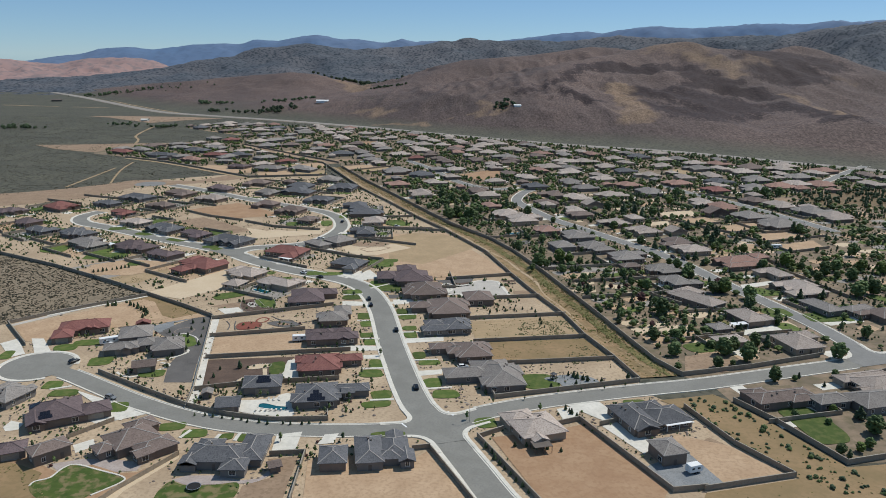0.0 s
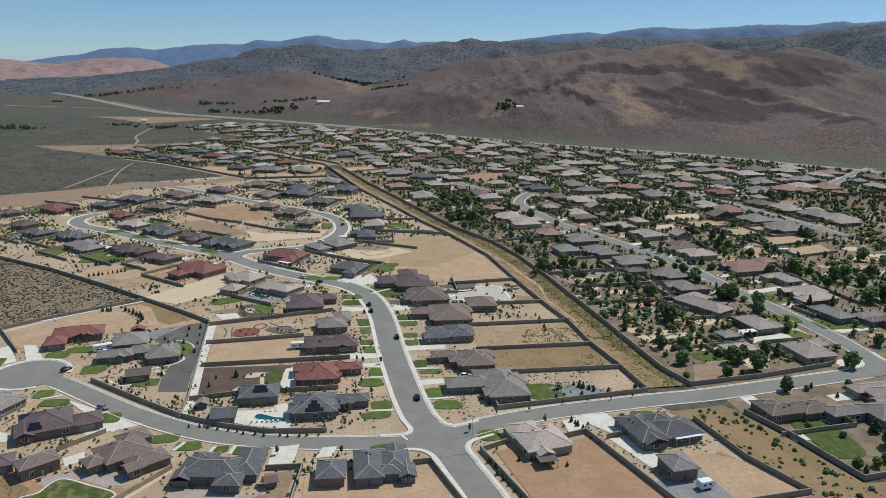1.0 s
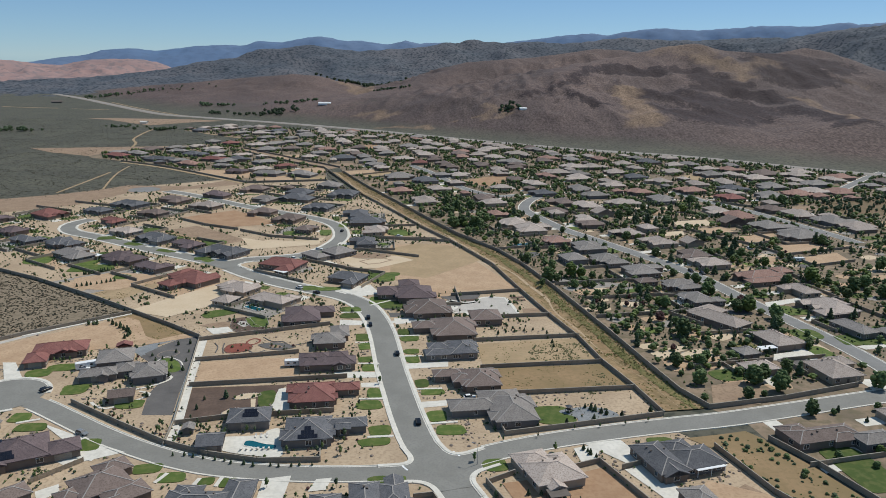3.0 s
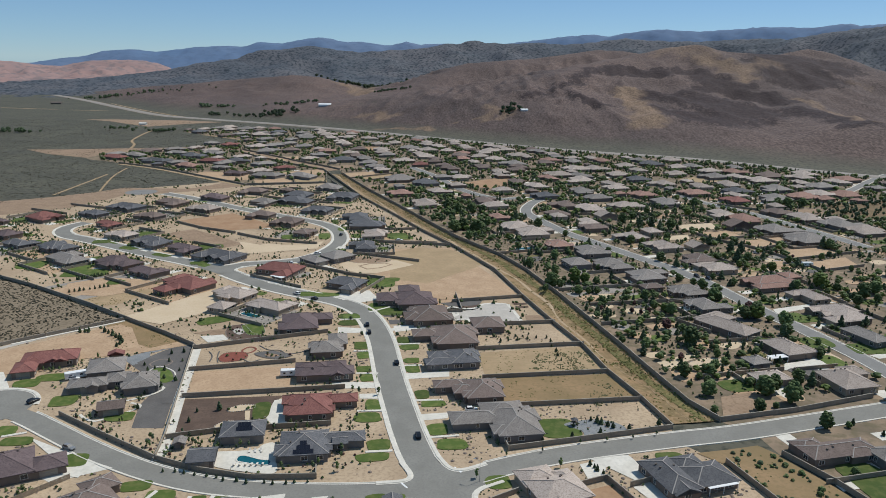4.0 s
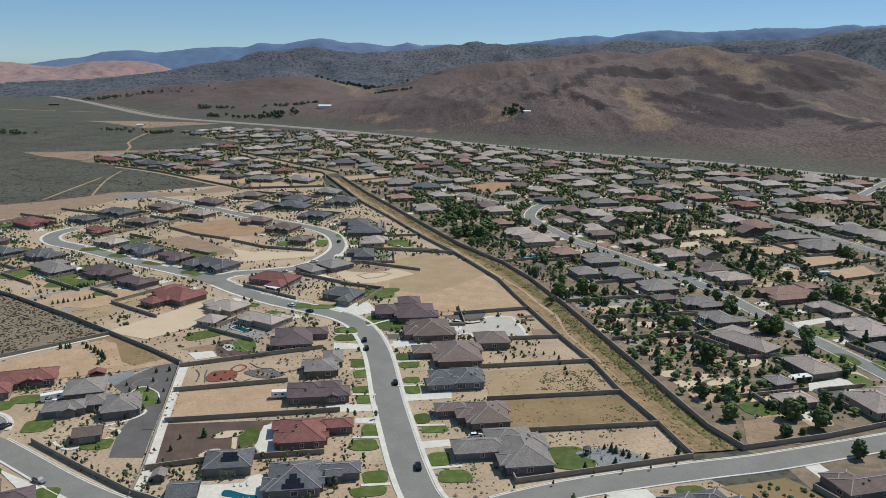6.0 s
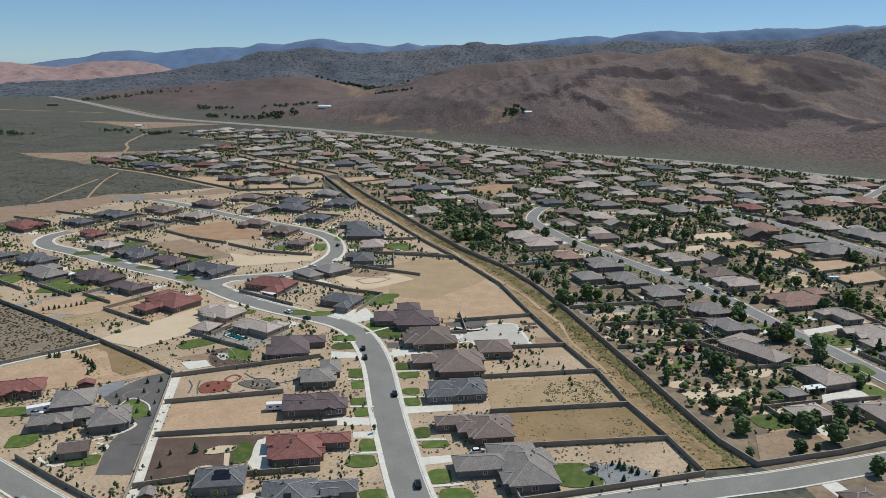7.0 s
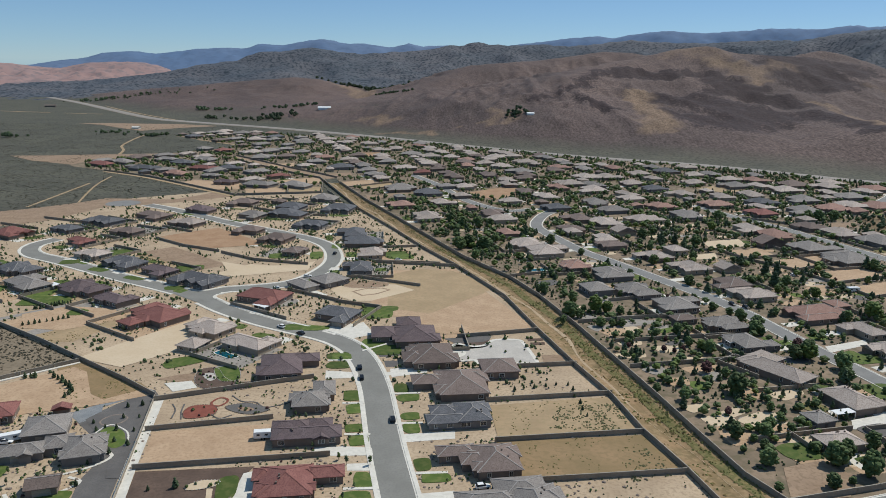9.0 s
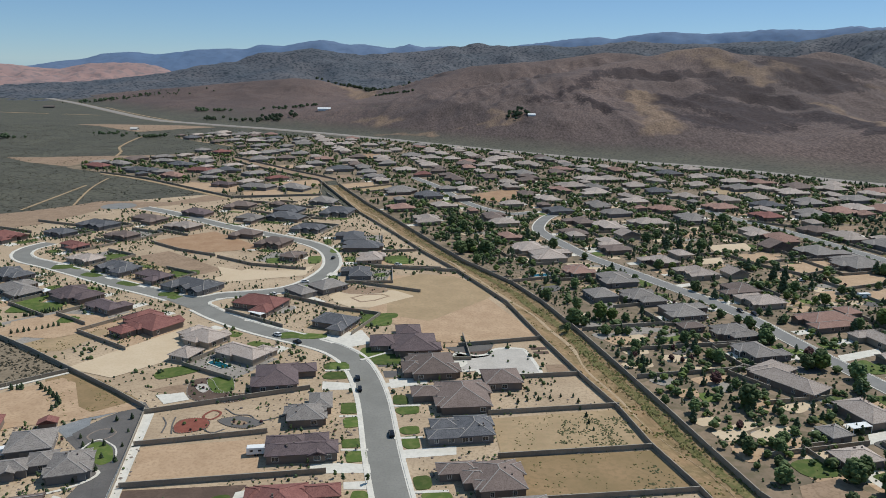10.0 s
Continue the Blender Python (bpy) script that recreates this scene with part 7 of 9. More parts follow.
trees([
    (108.5, 394.1, 5.4, 'l'), (91.4, 391.4, 3.2, 'r'), (99.6, 391.8, 3.2, 'r'), (94.7, 378.7, 4.1, 'd'), (102.2, 368.4, 6, 'r'),
    (107.7, 370.3, 4.1, 'd'), (78.9, 368.7, 2.9, 'd'), (77, 348.9, 4.6, 'm'), (87.8, 354.5, 5.7, 'd'), (85.7, 342.4, 6.4, 'm'),
    (83.1, 335.3, 6.3, 'd'), (108.1, 348.1, 7.6, 'd'), (140.5, 435.4, 6.2, 'l'), (139.9, 415, 8.2, 'm'), (151.6, 397.4, 5.7, 'r'),
    (150.5, 384.7, 8.9, 'l'), (160.1, 373.7, 8.7, 'm'), (153.7, 360.5, 7.3, 'd'), (188.5, 436.7, 7.8, 'm'), (174.2, 438.3, 5.1, 'd'),
    (157.8, 440.7, 5.1, 'd'), (97.7, 331, 3.6, 'r'), (117.9, 332.9, 4.6, 'd'), (121.5, 320.9, 3.6, 'l'), (114.9, 318.5, 4.4, 'd'),
    (103.3, 318.1, 4.4, 'm'), (108.2, 364.2, 5, 'm'), (96.8, 366.6, 4, 'd'), (94.2, 313.7, 3.7, 'd'), (100.7, 306.6, 4.2, 'm'),
])
trees([
    (99, 311.2, 3.4, 'm'), (108.6, 265.5, 5.9, 'd'), (117.2, 270.2, 5.2, 'd'), (120.5, 269.2, 6, 'd'), (129.4, 271.1, 7.2, 'm'),
    (140.2, 274.1, 3.1, 'd'), (137.6, 271.9, 2.7, 'm'), (153.8, 280.7, 8, 'm'), (146.4, 266.4, 2.7, 'd'), (138.4, 243.9, 4, 'l'),
    (132.9, 235.8, 2.8, 'm'), (126.7, 215.2, 4.6, 'm'), (133.7, 217, 4.1, 'l'), (138.3, 219.8, 4.2, 'm'), (145.1, 229.1, 7.9, 'm'),
    (145.6, 239.4, 6.3, 'd'), (123.5, 240.5, 3.5, 'm'), (128.4, 213.3, 3.6, 'd'), (155, 275.5, 4, 'm'),
])

# more trees in the old suburb: single ones close by, a joined mass further out
rng = random.Random(31)
ROAD_COARSE = {k: [tuple(p) for p in ROAD_LINES[k][::3]] for k in ROAD_LINES}
far_trees = Soup()
placed = 0
small = {'m': Soup(), 'd': Soup()}
clumps(small['m'], random.Random(3), [(0.0, 0.0, 0.62, 0.30), (0.20, 0.1, 0.48, 0.24), (-0.19, 0.10, 0.52, 0.22), (0.02, -0.22, 0.45, 0.24), (-0.1, -0.05, 0.3, 0.24)])
clumps(small['d'], random.Random(4), [(0, 0, 0.22, 0.23), (0.03, 0.02, 0.44, 0.19), (-0.02, 0, 0.66, 0.14), (0, 0.01, 0.86, 0.08)], 1.0)
far_dark, far_light = Soup(), Soup()
tries = 0
while tries < 52000:
    tries += 1
    y = 300 + 1180 * rng.random() ** 0.8
    x = rng.uniform(-0.45, 0.66) * y
    if not inside(x, y, OLD_SUBURB) or seg_dist(x, y, DITCH_MID) < 13 or in_house(x, y, 1.5) or any(inside(x, y, q) for q in BARE_PLOTS):
        continue
    clump = noise.noise((x / 45, y / 45, 0.5)) + 0.5 * noise.noise((x / 16, y / 16, 2.5))
    if clump < (rng.uniform(-0.7, 0.3) if y < 560 else rng.uniform(-0.95, 0.05)):
        continue
    if any(seg_dist(x, y, ROAD_COARSE[k]) < 7 for k in ROAD_COARSE):
        continue
    if y < 460 and rng.random() < 0.25 or 460 < y < 620 and rng.random() < 0.15 or x < -0.05 * y and rng.random() < 0.35:
        continue
    h = rng.uniform(2.2, 5.0) * (0.9 if y < 500 else 1.1) if rng.random() < 0.6 else rng.uniform(1.0, 2.5)
    kind = rng.choice("mmdddml" if h > 2.6 else "mmdrdl")
    if y < 520 and placed < 120 and x > -20 and h > 1.9:
        tree(x, y, h, kind, rng, "trees of the old suburb")
        placed += 1
    else:
        src = small['d' if kind == 'd' else 'm']
        a, w = rng.random() * 6.28, h * rng.uniform(0.95, 1.3)
        ca, sa = math.cos(a) * w, math.sin(a) * w
        dst = far_dark if kind == 'd' else (far_light if kind == 'l' else far_trees)
        dst.add([(x + p[0] * ca - p[1] * sa, y + p[0] * sa + p[1] * ca, p[2] * h) for p in src.v], src.f)
print("trees", placed, len(TREE_SPOTS), len(far_trees.f))
tagged(new("distant_trees", far_trees.make("distant_trees", 'leaf')), "mass of green garden trees among distant roofs", "trees", kind="stuff")
tagged(new("distant_conifers", far_dark.make("distant_conifers", 'leaf_dark')), "dark conifers scattered among distant roofs", "trees", kind="stuff")
tagged(new("distant_light_trees", far_light.make("distant_light_trees", 'leaf_light')), "light green trees among distant roofs", "trees", kind="stuff")

# shrubs and boulders in the new suburb's yards
def shrub_soup(seed):
    s = leaf_cloud(random.Random(seed), [(0, 0, 0.45, 0.38)], 10, 0.12)
    clumps(s, random.Random(seed), [(0, 0, 0.42, 0.34), (0.22, 0.12, 0.28, 0.26), (-0.2, 0.1, 0.3, 0.25), (0.02, -0.22, 0.26, 0.25)])
    return s


SHRUB = [shrub_soup(90 + j).make("shrub", ('leaf', 'leaf_dark', 'leaf_red')[j]) for j in range(3)]
SAPLING = []
for j in range(3):
    r2 = random.Random(60 + j)
    t2 = Soup()
    limb(t2, (0, 0, 0), (0.01, 0, 0.6), 0.02, 0.008, 5)
    sc = leaf_cloud(r2, [(0, 0, 0.5, 0.16), (0.03, 0.02, 0.68, 0.15), (-0.02, 0, 0.85, 0.10)], 8, 0.05)
    clumps(sc, r2, [(0, 0, 0.42, 0.15), (0.06, 0.03, 0.58, 0.15), (-0.05, 0.02, 0.66, 0.14), (0, -0.04, 0.84, 0.11)])
    SAPLING.append((t2.make("trunk", 'bark'), sc.make("crown", ('leaf', 'leaf_dark', 'leaf')[j])))


def rock_mesh(seed):
    bm = bmesh.new()
    bmesh.ops.create_icosphere(bm, subdivisions=2, radius=0.5)
    for v in bm.verts:
        v.co *= 0.8 + 0.5 * noise.noise(v.co * 2.2 + Vector((seed, 0, 0)))
        v.co.z = max(v.co.z * 0.7, -0.12)
    me = bpy.data.meshes.new("boulder")
    bm.to_mesh(me)
    bm.free()
    me.materials.append(MATS['boulder'])
    return me


ROCK = [rock_mesh(s) for s in (1, 5, 9)]
BARE = [[(px, py) for px, py in p] for p in BARE_PLOTS]


def yard_spot(x, y, pad):
    return inside(x, y, NEW_SUBURB) and (x + 160) ** 2 + (y - 277) ** 2 > 250 and not in_house(x, y, pad) and not any(seg_dist(x, y, ROAD_COARSE[k]) < ROADS[k][0] / 2 + 2.4 for k in ROAD_COARSE) and not any((x - a) ** 2 + (y - b) ** 2 < (r * 0.8) ** 2 for a, b, r in LAWN_SPOTS) and not any(inside(x, y, p) for p in BARE)


rng = random.Random(8)
counts = {'shrub': 0, 'sapling': 0, 'rock': 0}
far_shrub = Soup()
yard_green, yard_dark, yard_stone = Soup(), Soup(), Soup()
order = list(HOUSE_RECTS)
rng.shuffle(order)
for hx, hy, a, hw, hd in order:
    if not inside(hx, hy, NEW_SUBURB):
        continue
    for _ in range(120):
        t = rng.random() * 6.2832
        q = min(hw, hd) + rng.uniform(0.5, 16)
        x, y = hx + q * math.cos(t), hy + q * math.sin(t)
        if not yard_spot(x, y, 0.7):
            continue
        pick = rng.random()
        if y > 480:
            h = rng.uniform(0.8, 2.2)
            src = small['d' if pick < 0.5 else 'm']
            far_shrub.add([(x + p[0] * h, y + p[1] * h, p[2] * h) for p in src.v], src.f)
        elif pick < 0.40 and counts['shrub'] < 290:
            s = rng.uniform(0.6, 1.3)
            j = rng.choice((0, 0, 1, 1, 2))
            ob = new("shrub", SHRUB[j])
            ob.matrix_basis = pose(x, y, 0.02, 0, 0, rng.random() * 360) @ Matrix.Diagonal((s, s, s, 1))
            tagged(ob, ("small rounded green shrub in a sandy yard", "dark green low shrub in a sandy yard", "dark reddish low shrub in a sandy yard")[j], "shrub", "yard shrubs")
            counts['shrub'] += 1
        elif pick < 0.72 and counts['sapling'] < 260:
            h = rng.uniform(1.4, 3.0)
            tm, cm = SAPLING[rng.randrange(3)]
            ob = thing("sapling", "young slender garden tree in a sandy yard", "tree", "yard saplings", at=pose(x, y, 0.02, 0, 0, rng.random() * 360) @ Matrix.Diagonal((h * 1.1, h * 1.1, h, 1)))
            part("trunk", tm, ob)
            part("crown", cm, ob)
            counts['sapling'] += 1
        elif pick > 0.72 and counts['rock'] < 280:
            s = rng.uniform(0.5, 1.4)
            ob = new("boulder", ROCK[rng.randrange(3)])
            ob.matrix_basis = pose(x, y, 0.05, 0, 0, rng.random() * 360) @ Matrix.Diagonal((s, s * 0.8, s * 0.7, 1))
            tagged(ob, "brown landscaping boulder in a sandy yard", "boulder", "yard boulders")
            counts['rock'] += 1
        elif pick < 0.6:
            h = rng.uniform(0.5, 1.3)
            src = small['m']
            (yard_green if pick < 0.35 else yard_dark).add([(x + p[0] * h, y + p[1] * h, p[2] * h * 0.9 - 0.02) for p in src.v], src.f)
        else:
            h = rng.uniform(0.25, 0.6)
            yard_stone.add([(x + p.x * h, y + p.y * h * 0.8, p.z * h * 0.6) for p in ICO_V], ICO_F)
tagged(new("yard_bushes", yard_green.make("yard_bushes", 'leaf')), "small green bushes dotted over sandy yards", "bushes", kind="stuff")
tagged(new("yard_dark_bushes", yard_dark.make("yard_dark_bushes", 'leaf_dark')), "small dark bushes dotted over sandy yards", "bushes", kind="stuff")
tagged(new("yard_stones", yard_stone.make("yard_stones", 'boulder')), "brown stones scattered over sandy yards", "stones", kind="stuff")
tagged(new("distant_shrubs", far_shrub.make("distant_shrubs", 'leaf_dark')), "dark shrubs dotted over distant sandy yards", "shrubs", kind="stuff")

# planting dotted all over the new suburb's yards
dots_a, dots_b, rng, yard_bits = Soup(), Soup(), random.Random(140), Soup()
bush1 = Soup()
clumps(bush1, random.Random(19), [(0, 0, 0.38, 0.42), (0.2, 0.1, 0.2, 0.3)], 1.0)
for _ in range(16000):
    y = rng.uniform(350, 760)
    x = rng.uniform(-0.62 * y - 20, 40)
    if noise.noise((x / 22, y / 22, 3)) < rng.uniform(-0.35, 0.35) or not yard_spot(x, y, 0.5):
        continue
    s = rng.uniform(0.5, 1.3) if rng.random() < 0.8 else rng.uniform(1.4, 2.4)
    tall = rng.uniform(0.8, 1.5)
    (dots_a if rng.random() < 0.5 else dots_b).add([(x + q[0] * s, y + q[1] * s, q[2] * s * tall) for q in bush1.v], bush1.f)
for _ in range(14000):
    y = rng.uniform(290, 640)
    x = rng.uniform(-30, 0.66 * y)
    if not inside(x, y, OLD_SUBURB) or noise.noise((x / 16, y / 16, 8)) < rng.uniform(-0.3, 0.4) or in_house(x, y, 0.5) or seg_dist(x, y, DITCH_MID) < 13 or any(seg_dist(x, y, ROAD_COARSE[k]) < 7 for k in ROAD_COARSE) or any(inside(x, y, q) for q in BARE):
        continue
    s = rng.uniform(0.5, 1.5)
    (dots_a if rng.random() < 0.6 else dots_b).add([(x + q[0] * s, y + q[1] * s, q[2] * s) for q in bush1.v], bush1.f)
for _ in range(9000):
    y = rng.uniform(225, 352)
    x = rng.uniform(-0.6 * y, 0.4 * y)
    if noise.noise((x / 14, y / 14, 5)) < rng.uniform(-0.2, 0.5) or not yard_spot(x, y, 0.5):
        continue
    s = rng.uniform(0.3, 0.75)
    if rng.random() < 0.35:
        yard_bits.add([(x + p.x * s, y + p.y * s, 0.05 + p.z * s * 0.6) for p in ICO_V], ICO_F)
    else:
        (dots_a if rng.random() < 0.5 else dots_b).add([(x + q[0] * s, y + q[1] * s, q[2] * s) for q in bush1.v], bush1.f)
tagged(new("landscape_rocks", yard_bits.make("landscape_rocks", 'boulder')), "brown landscape rocks set about the front yards", "stones", kind="stuff")
# dry grass and weeds in the ditch
tuft_a, tuft_b = Soup(), Soup()
for _ in range(9000):
    i = rng.randrange(len(dn) - 1)
    u = rng.uniform(0.06, 0.95)
    a, b = dn[i][0].lerp(dn[i + 1][0], rng.random()), dn[i][1].lerp(dn[i + 1][1], rng.random())
    p = a.lerp(b, u)
    green = noise.noise((p.x / 9, p.y / 9, 7)) + (0.3 if u > 0.62 else -0.25) - (p.y - 300) / 900
    if rng.random() > 0.35 + 0.8 * green:
        continue
    z = 0.08 - 1.45 * math.sin(math.pi * u) ** 1.4 * min(1.0, (len(dn) - 1 - i) / 6)
    s, h, t = rng.uniform(0.3, 0.9), rng.uniform(0.25, 0.7), rng.random() * 6.28
    ring5 = [(p.x + s * rng.uniform(0.6, 1.2) * math.cos(t + k * 1.2566), p.y + s * rng.uniform(0.6, 1.2) * math.sin(t + k * 1.2566), z + h * rng.uniform(-0.1, 0.5)) for k in range(5)]
    (tuft_a if rng.random() < 0.45 + 0.8 * green else tuft_b).add(ring5 + [(p.x, p.y, z + h)], [(k, (k + 1) % 5, 5) for k in range(5)])
tagged(new("ditch_weeds", tuft_a.make("ditch_weeds", 'ditch_tuft')), "green weeds growing in the dry ditch", "weeds", kind="stuff")
tagged(new("ditch_dry_grass", tuft_b.make("ditch_dry_grass", 'ditch_dry')), "tufts of dry golden grass in the ditch", "grass", kind="stuff")
tagged(new("planting", dots_a.make("planting", 'leaf')), "green bushes and small trees over the yards", "bushes", kind="stuff")
tagged(new("dark_planting", dots_b.make("dark_planting", 'leaf_dark')), "dark bushes and small trees over the yards", "bushes", kind="stuff")

# beds of lawn, gravel and bark in the old suburb's gardens
BEDS = []
for mname, lab in (('grass', "patch of green lawn in a garden"), ('dark_gravel', "dark gravel bed in a garden"), ('lot_soil', "bare tan soil in a garden"), ('yard_grey', "grey gravel bed in a garden"), ('ditch_green', "patch of unmown grass in a garden"), ('pale_sand', "pale sandy gravel in a garden")):
    s = Soup()
    s.add(UNIT.v, UNIT.f)
    BEDS.append((s.make("garden_bed", mname), lab))
rng = random.Random(201)
made = 0
for _ in range(5000):
    y = rng.uniform(295, 760)
    x = rng.uniform(0, 0.64 * y)
    if made >= 290 or not inside(x, y, OLD_SUBURB) or in_house(x, y, 3) or seg_dist(x, y, DITCH_MID) < 18 or any(seg_dist(x, y, ROAD_COARSE[k]) < 10 for k in ROAD_COARSE) or any(inside(x, y, q) for q in BARE):
        continue
    me, lab = BEDS[rng.choice((0, 0, 1, 2, 2, 2, 2, 3, 3, 4, 5, 5))]
    ob = new("garden_bed", me)
    ob.matrix_basis = pose(x, y, 0, 0, 0, 16 + rng.uniform(-20, 20)) @ Matrix.Diagonal((rng.uniform(6, 16), rng.uniform(5, 11), 0.06 + 0.0006 * made, 1))
    tagged(ob, lab, "garden bed", "garden beds", "structure")
    made += 1

# green weeds on two of the bare lots
lot_weeds = Soup()
for poly, n in (([(32.3, 318.4), (37.5, 333.7), (49.5, 339.8), (59.4, 338.1), (60.8, 324.6), (57.2, 318.1), (42.7, 316.3)], 700), ([(51.4, 284.4), (56.9, 303.2), (63.2, 306.4), (67.4, 291.1), (63.7, 286.8)], 260)):
    xs, ys = [p[0] for p in poly], [p[1] for p in poly]
    for _ in range(n):
        x, y = rng.uniform(min(xs), max(xs)), rng.uniform(min(ys), max(ys))
        if not inside(x, y, poly) or noise.noise((x / 5, y / 5, 2)) < rng.uniform(-0.5, 0.4):
            continue
        s, t = rng.uniform(0.2, 0.6), rng.random() * 6.28
        lot_weeds.add([(x + s * math.cos(t + k * 1.2566), y + s * math.sin(t + k * 1.2566), 0.1 + 0.2 * (k % 2)) for k in range(5)] + [(x, y, 0.5)], [(k, (k + 1) % 5, 5) for k in range(5)])
tagged(new("lot_weeds", lot_weeds.make("lot_weeds", 'lot_weed')), "patch of green weeds on a bare dirt lot", "weeds", kind="stuff")
# rank shrubs on the bank south of the cross road
bank = [(81.5, 251.2), (100, 256.2), (104.2, 251), (113.1, 229), (130.8, 197.2), (127.1, 190.7), (112.8, 193.4), (96.4, 219.4), (89.5, 243)]
xs, ys = [p[0] for p in bank], [p[1] for p in bank]
for k in range(800):
    x, y = rng.uniform(min(xs), max(xs)), rng.uniform(min(ys), max(ys))
    if inside(x, y, bank) and noise.noise((x / 5, y / 5, 7)) > rng.uniform(-0.3, 0.4) and not in_house(x, y, 1.0):
        s = rng.uniform(0.6, 1.4) + 1.4 * rng.random() ** 3
        q = new("bank_shrub", SHRUB[k % 2])
        q.matrix_basis = pose(x, y, 0.05, 0, 0, rng.random() * 360) @ Matrix.Diagonal((s, s, s * 0.8, 1))
        tagged(q, "rank green shrub on a weedy bank", "shrub", "bank shrubs")
# dark garden shrubs in the corner yard beside the ditch
for k in range(80):
    x, y = rng.uniform(84, 128), rng.uniform(309, 348)
    if inside(x, y, [(91.7, 333.0), (119.6, 346.9), (128.5, 337.7), (116.1, 319.7), (94.1, 311.0), (88.1, 331.0)]) and not in_house(x, y, 1.2):
        s = rng.uniform(0.9, 2.3)
        q = new("garden_shrub", SHRUB[k % 2])
        q.matrix_basis = pose(x, y, 0.03, 0, 0, rng.random() * 360) @ Matrix.Diagonal((s, s, s * 0.8, 1))
        tagged(q, "dark green shrub in a gravel back yard", "shrub", "corner yard shrubs")
# young street trees along the kerbs
for k, (x, y, h) in enumerate(((-51.4, 218.9, 3.6), (-31.5, 219.5, 3.6), (8.9, 235.5, 3.6), (34.7, 242.5, 3.6), (-33.2, 249.4, 3.6), (-32.9, 238.1, 3.6), (-26.4, 262.9, 3.6), (-32.6, 291.6, 3.6), (-25.4, 291.8, 3.6), (18.7, 248.8, 2), (30.3, 251.5, 2), (43.3, 257.6, 2), (52.2, 259.2, 2), (61.2, 261.2, 2), (69.7, 264, 2))):
    tm, cm = SAPLING[k % 3]
    ob = thing("street_tree", "young slender tree beside the kerb", "tree", "street trees", at=pose(x, y, 0.05, 0, 0, k * 50) @ Matrix.Diagonal((h * 1.1, h * 1.1, h, 1)))
    part("trunk", tm, ob)
    part("crown", cm, ob)

# rows and groups of young conifers
def conifer_row(a, b, n, h):
    for k in range(n):
        t = (k + 0.5) / n
        x, y = a[0] + (b[0] - a[0]) * t, a[1] + (b[1] - a[1]) * t
        hh = h * conifer_row.rng.uniform(0.8, 1.25)
        tm, cm = TREES['d'][k % 4]
        ob = thing("conifer", "small dark conifer planted in a yard", "tree", "yard conifers", at=pose(x + conifer_row.rng.uniform(-0.5, 0.5), y + conifer_row.rng.uniform(-0.5, 0.5), 0.02, 0, 0, k * 77) @ Matrix.Diagonal((hh, hh, hh, 1)))
        part("trunk", tm, ob)
        part("crown", cm, ob)


conifer_row.rng = random.Random(17)
conifer_row((-116.3, 331.4), (-106.2, 291.5), 5, 2.2)
conifer_row((-111.5, 333.8), (-102.5, 296.5), 4, 2)
conifer_row((-80.2, 277.4), (-80, 277.4), 1, 3)
conifer_row((-87.8, 275.5), (-87.6, 275.5), 1, 2.2)
conifer_row((-87.3, 267.6), (-87.2, 267.6), 1, 1.8)
conifer_row((-108.5, 274.7), (-116.7, 315.2), 7, 1.9)
conifer_row((-122.6, 317.7), (-109.8, 297.6), 4, 1.8)
conifer_row((-205.3, 432.1), (-191.7, 443.1), 14, 2.2)
conifer_row((-198.7, 408.5), (-181.2, 421.4), 9, 2.2)
conifer_row((-165.3, 350.7), (-159.7, 351.9), 3, 2.6)
conifer_row((-155.1, 353.1), (-141.4, 342.1), 5, 3)
conifer_row((-141, 340.2), (-141, 333.5), 3, 3)
conifer_row((25.8, 255.5), (77.1, 273.2), 5, 2.6)
conifer_row((48.5, 274.5), (57.4, 268.4), 5, 2.6)
conifer_row((15.4, 255.2), (18.4, 260.1), 2, 2.4)
conifer_row((-128.9, 271.3), (-90, 243.9), 10, 1.6)
conifer_row((-85.7, 236.6), (-57, 230.4), 9, 1.6)
conifer_row((-55.1, 230.4), (-39.2, 231.6), 5, 1.6)
conifer_row((44.3, 356.6), (47.2, 324.5), 6, 1.8)
conifer_row((21.3, 347.2), (41.2, 353.9), 5, 1.8)
conifer_row((13.6, 217.7), (25.8, 189.2), 9, 2)
conifer_row((21.7, 217.9), (39.3, 214.7), 5, 1.8)
conifer_row((43.9, 244.4), (47.4, 238.9), 4, 2)

# weeds on the unused lots
lot_weeds, rng = Soup(), random.Random(55)
clump1 = Soup()
clumps(clump1, random.Random(9), [(0, 0, 0.12, 0.4)], 0.5)
for poly in BARE_PLOTS:
    if poly[0][1] > 420 or poly not in WEEDY:
        continue
    bx, by = [q[0] for q in poly], [q[1] for q in poly]
    for _ in range(420):
        x, y = rng.uniform(min(bx), max(bx)), rng.uniform(min(by), max(by))
        if inside(x, y, poly) and noise.noise((x / 9, y / 9, 5)) > 0.02 and not in_house(x, y, 1):
            s = rng.uniform(0.3, 0.9)
            lot_weeds.add([(x + q[0] * s, y + q[1] * s, 0.1 + q[2] * s) for q in clump1.v], clump1.f)
tagged(new("lot_weeds", lot_weeds.make("lot_weeds", 'ditch_green')), "low green weeds on an unused dirt lot", "weeds", kind="stuff")

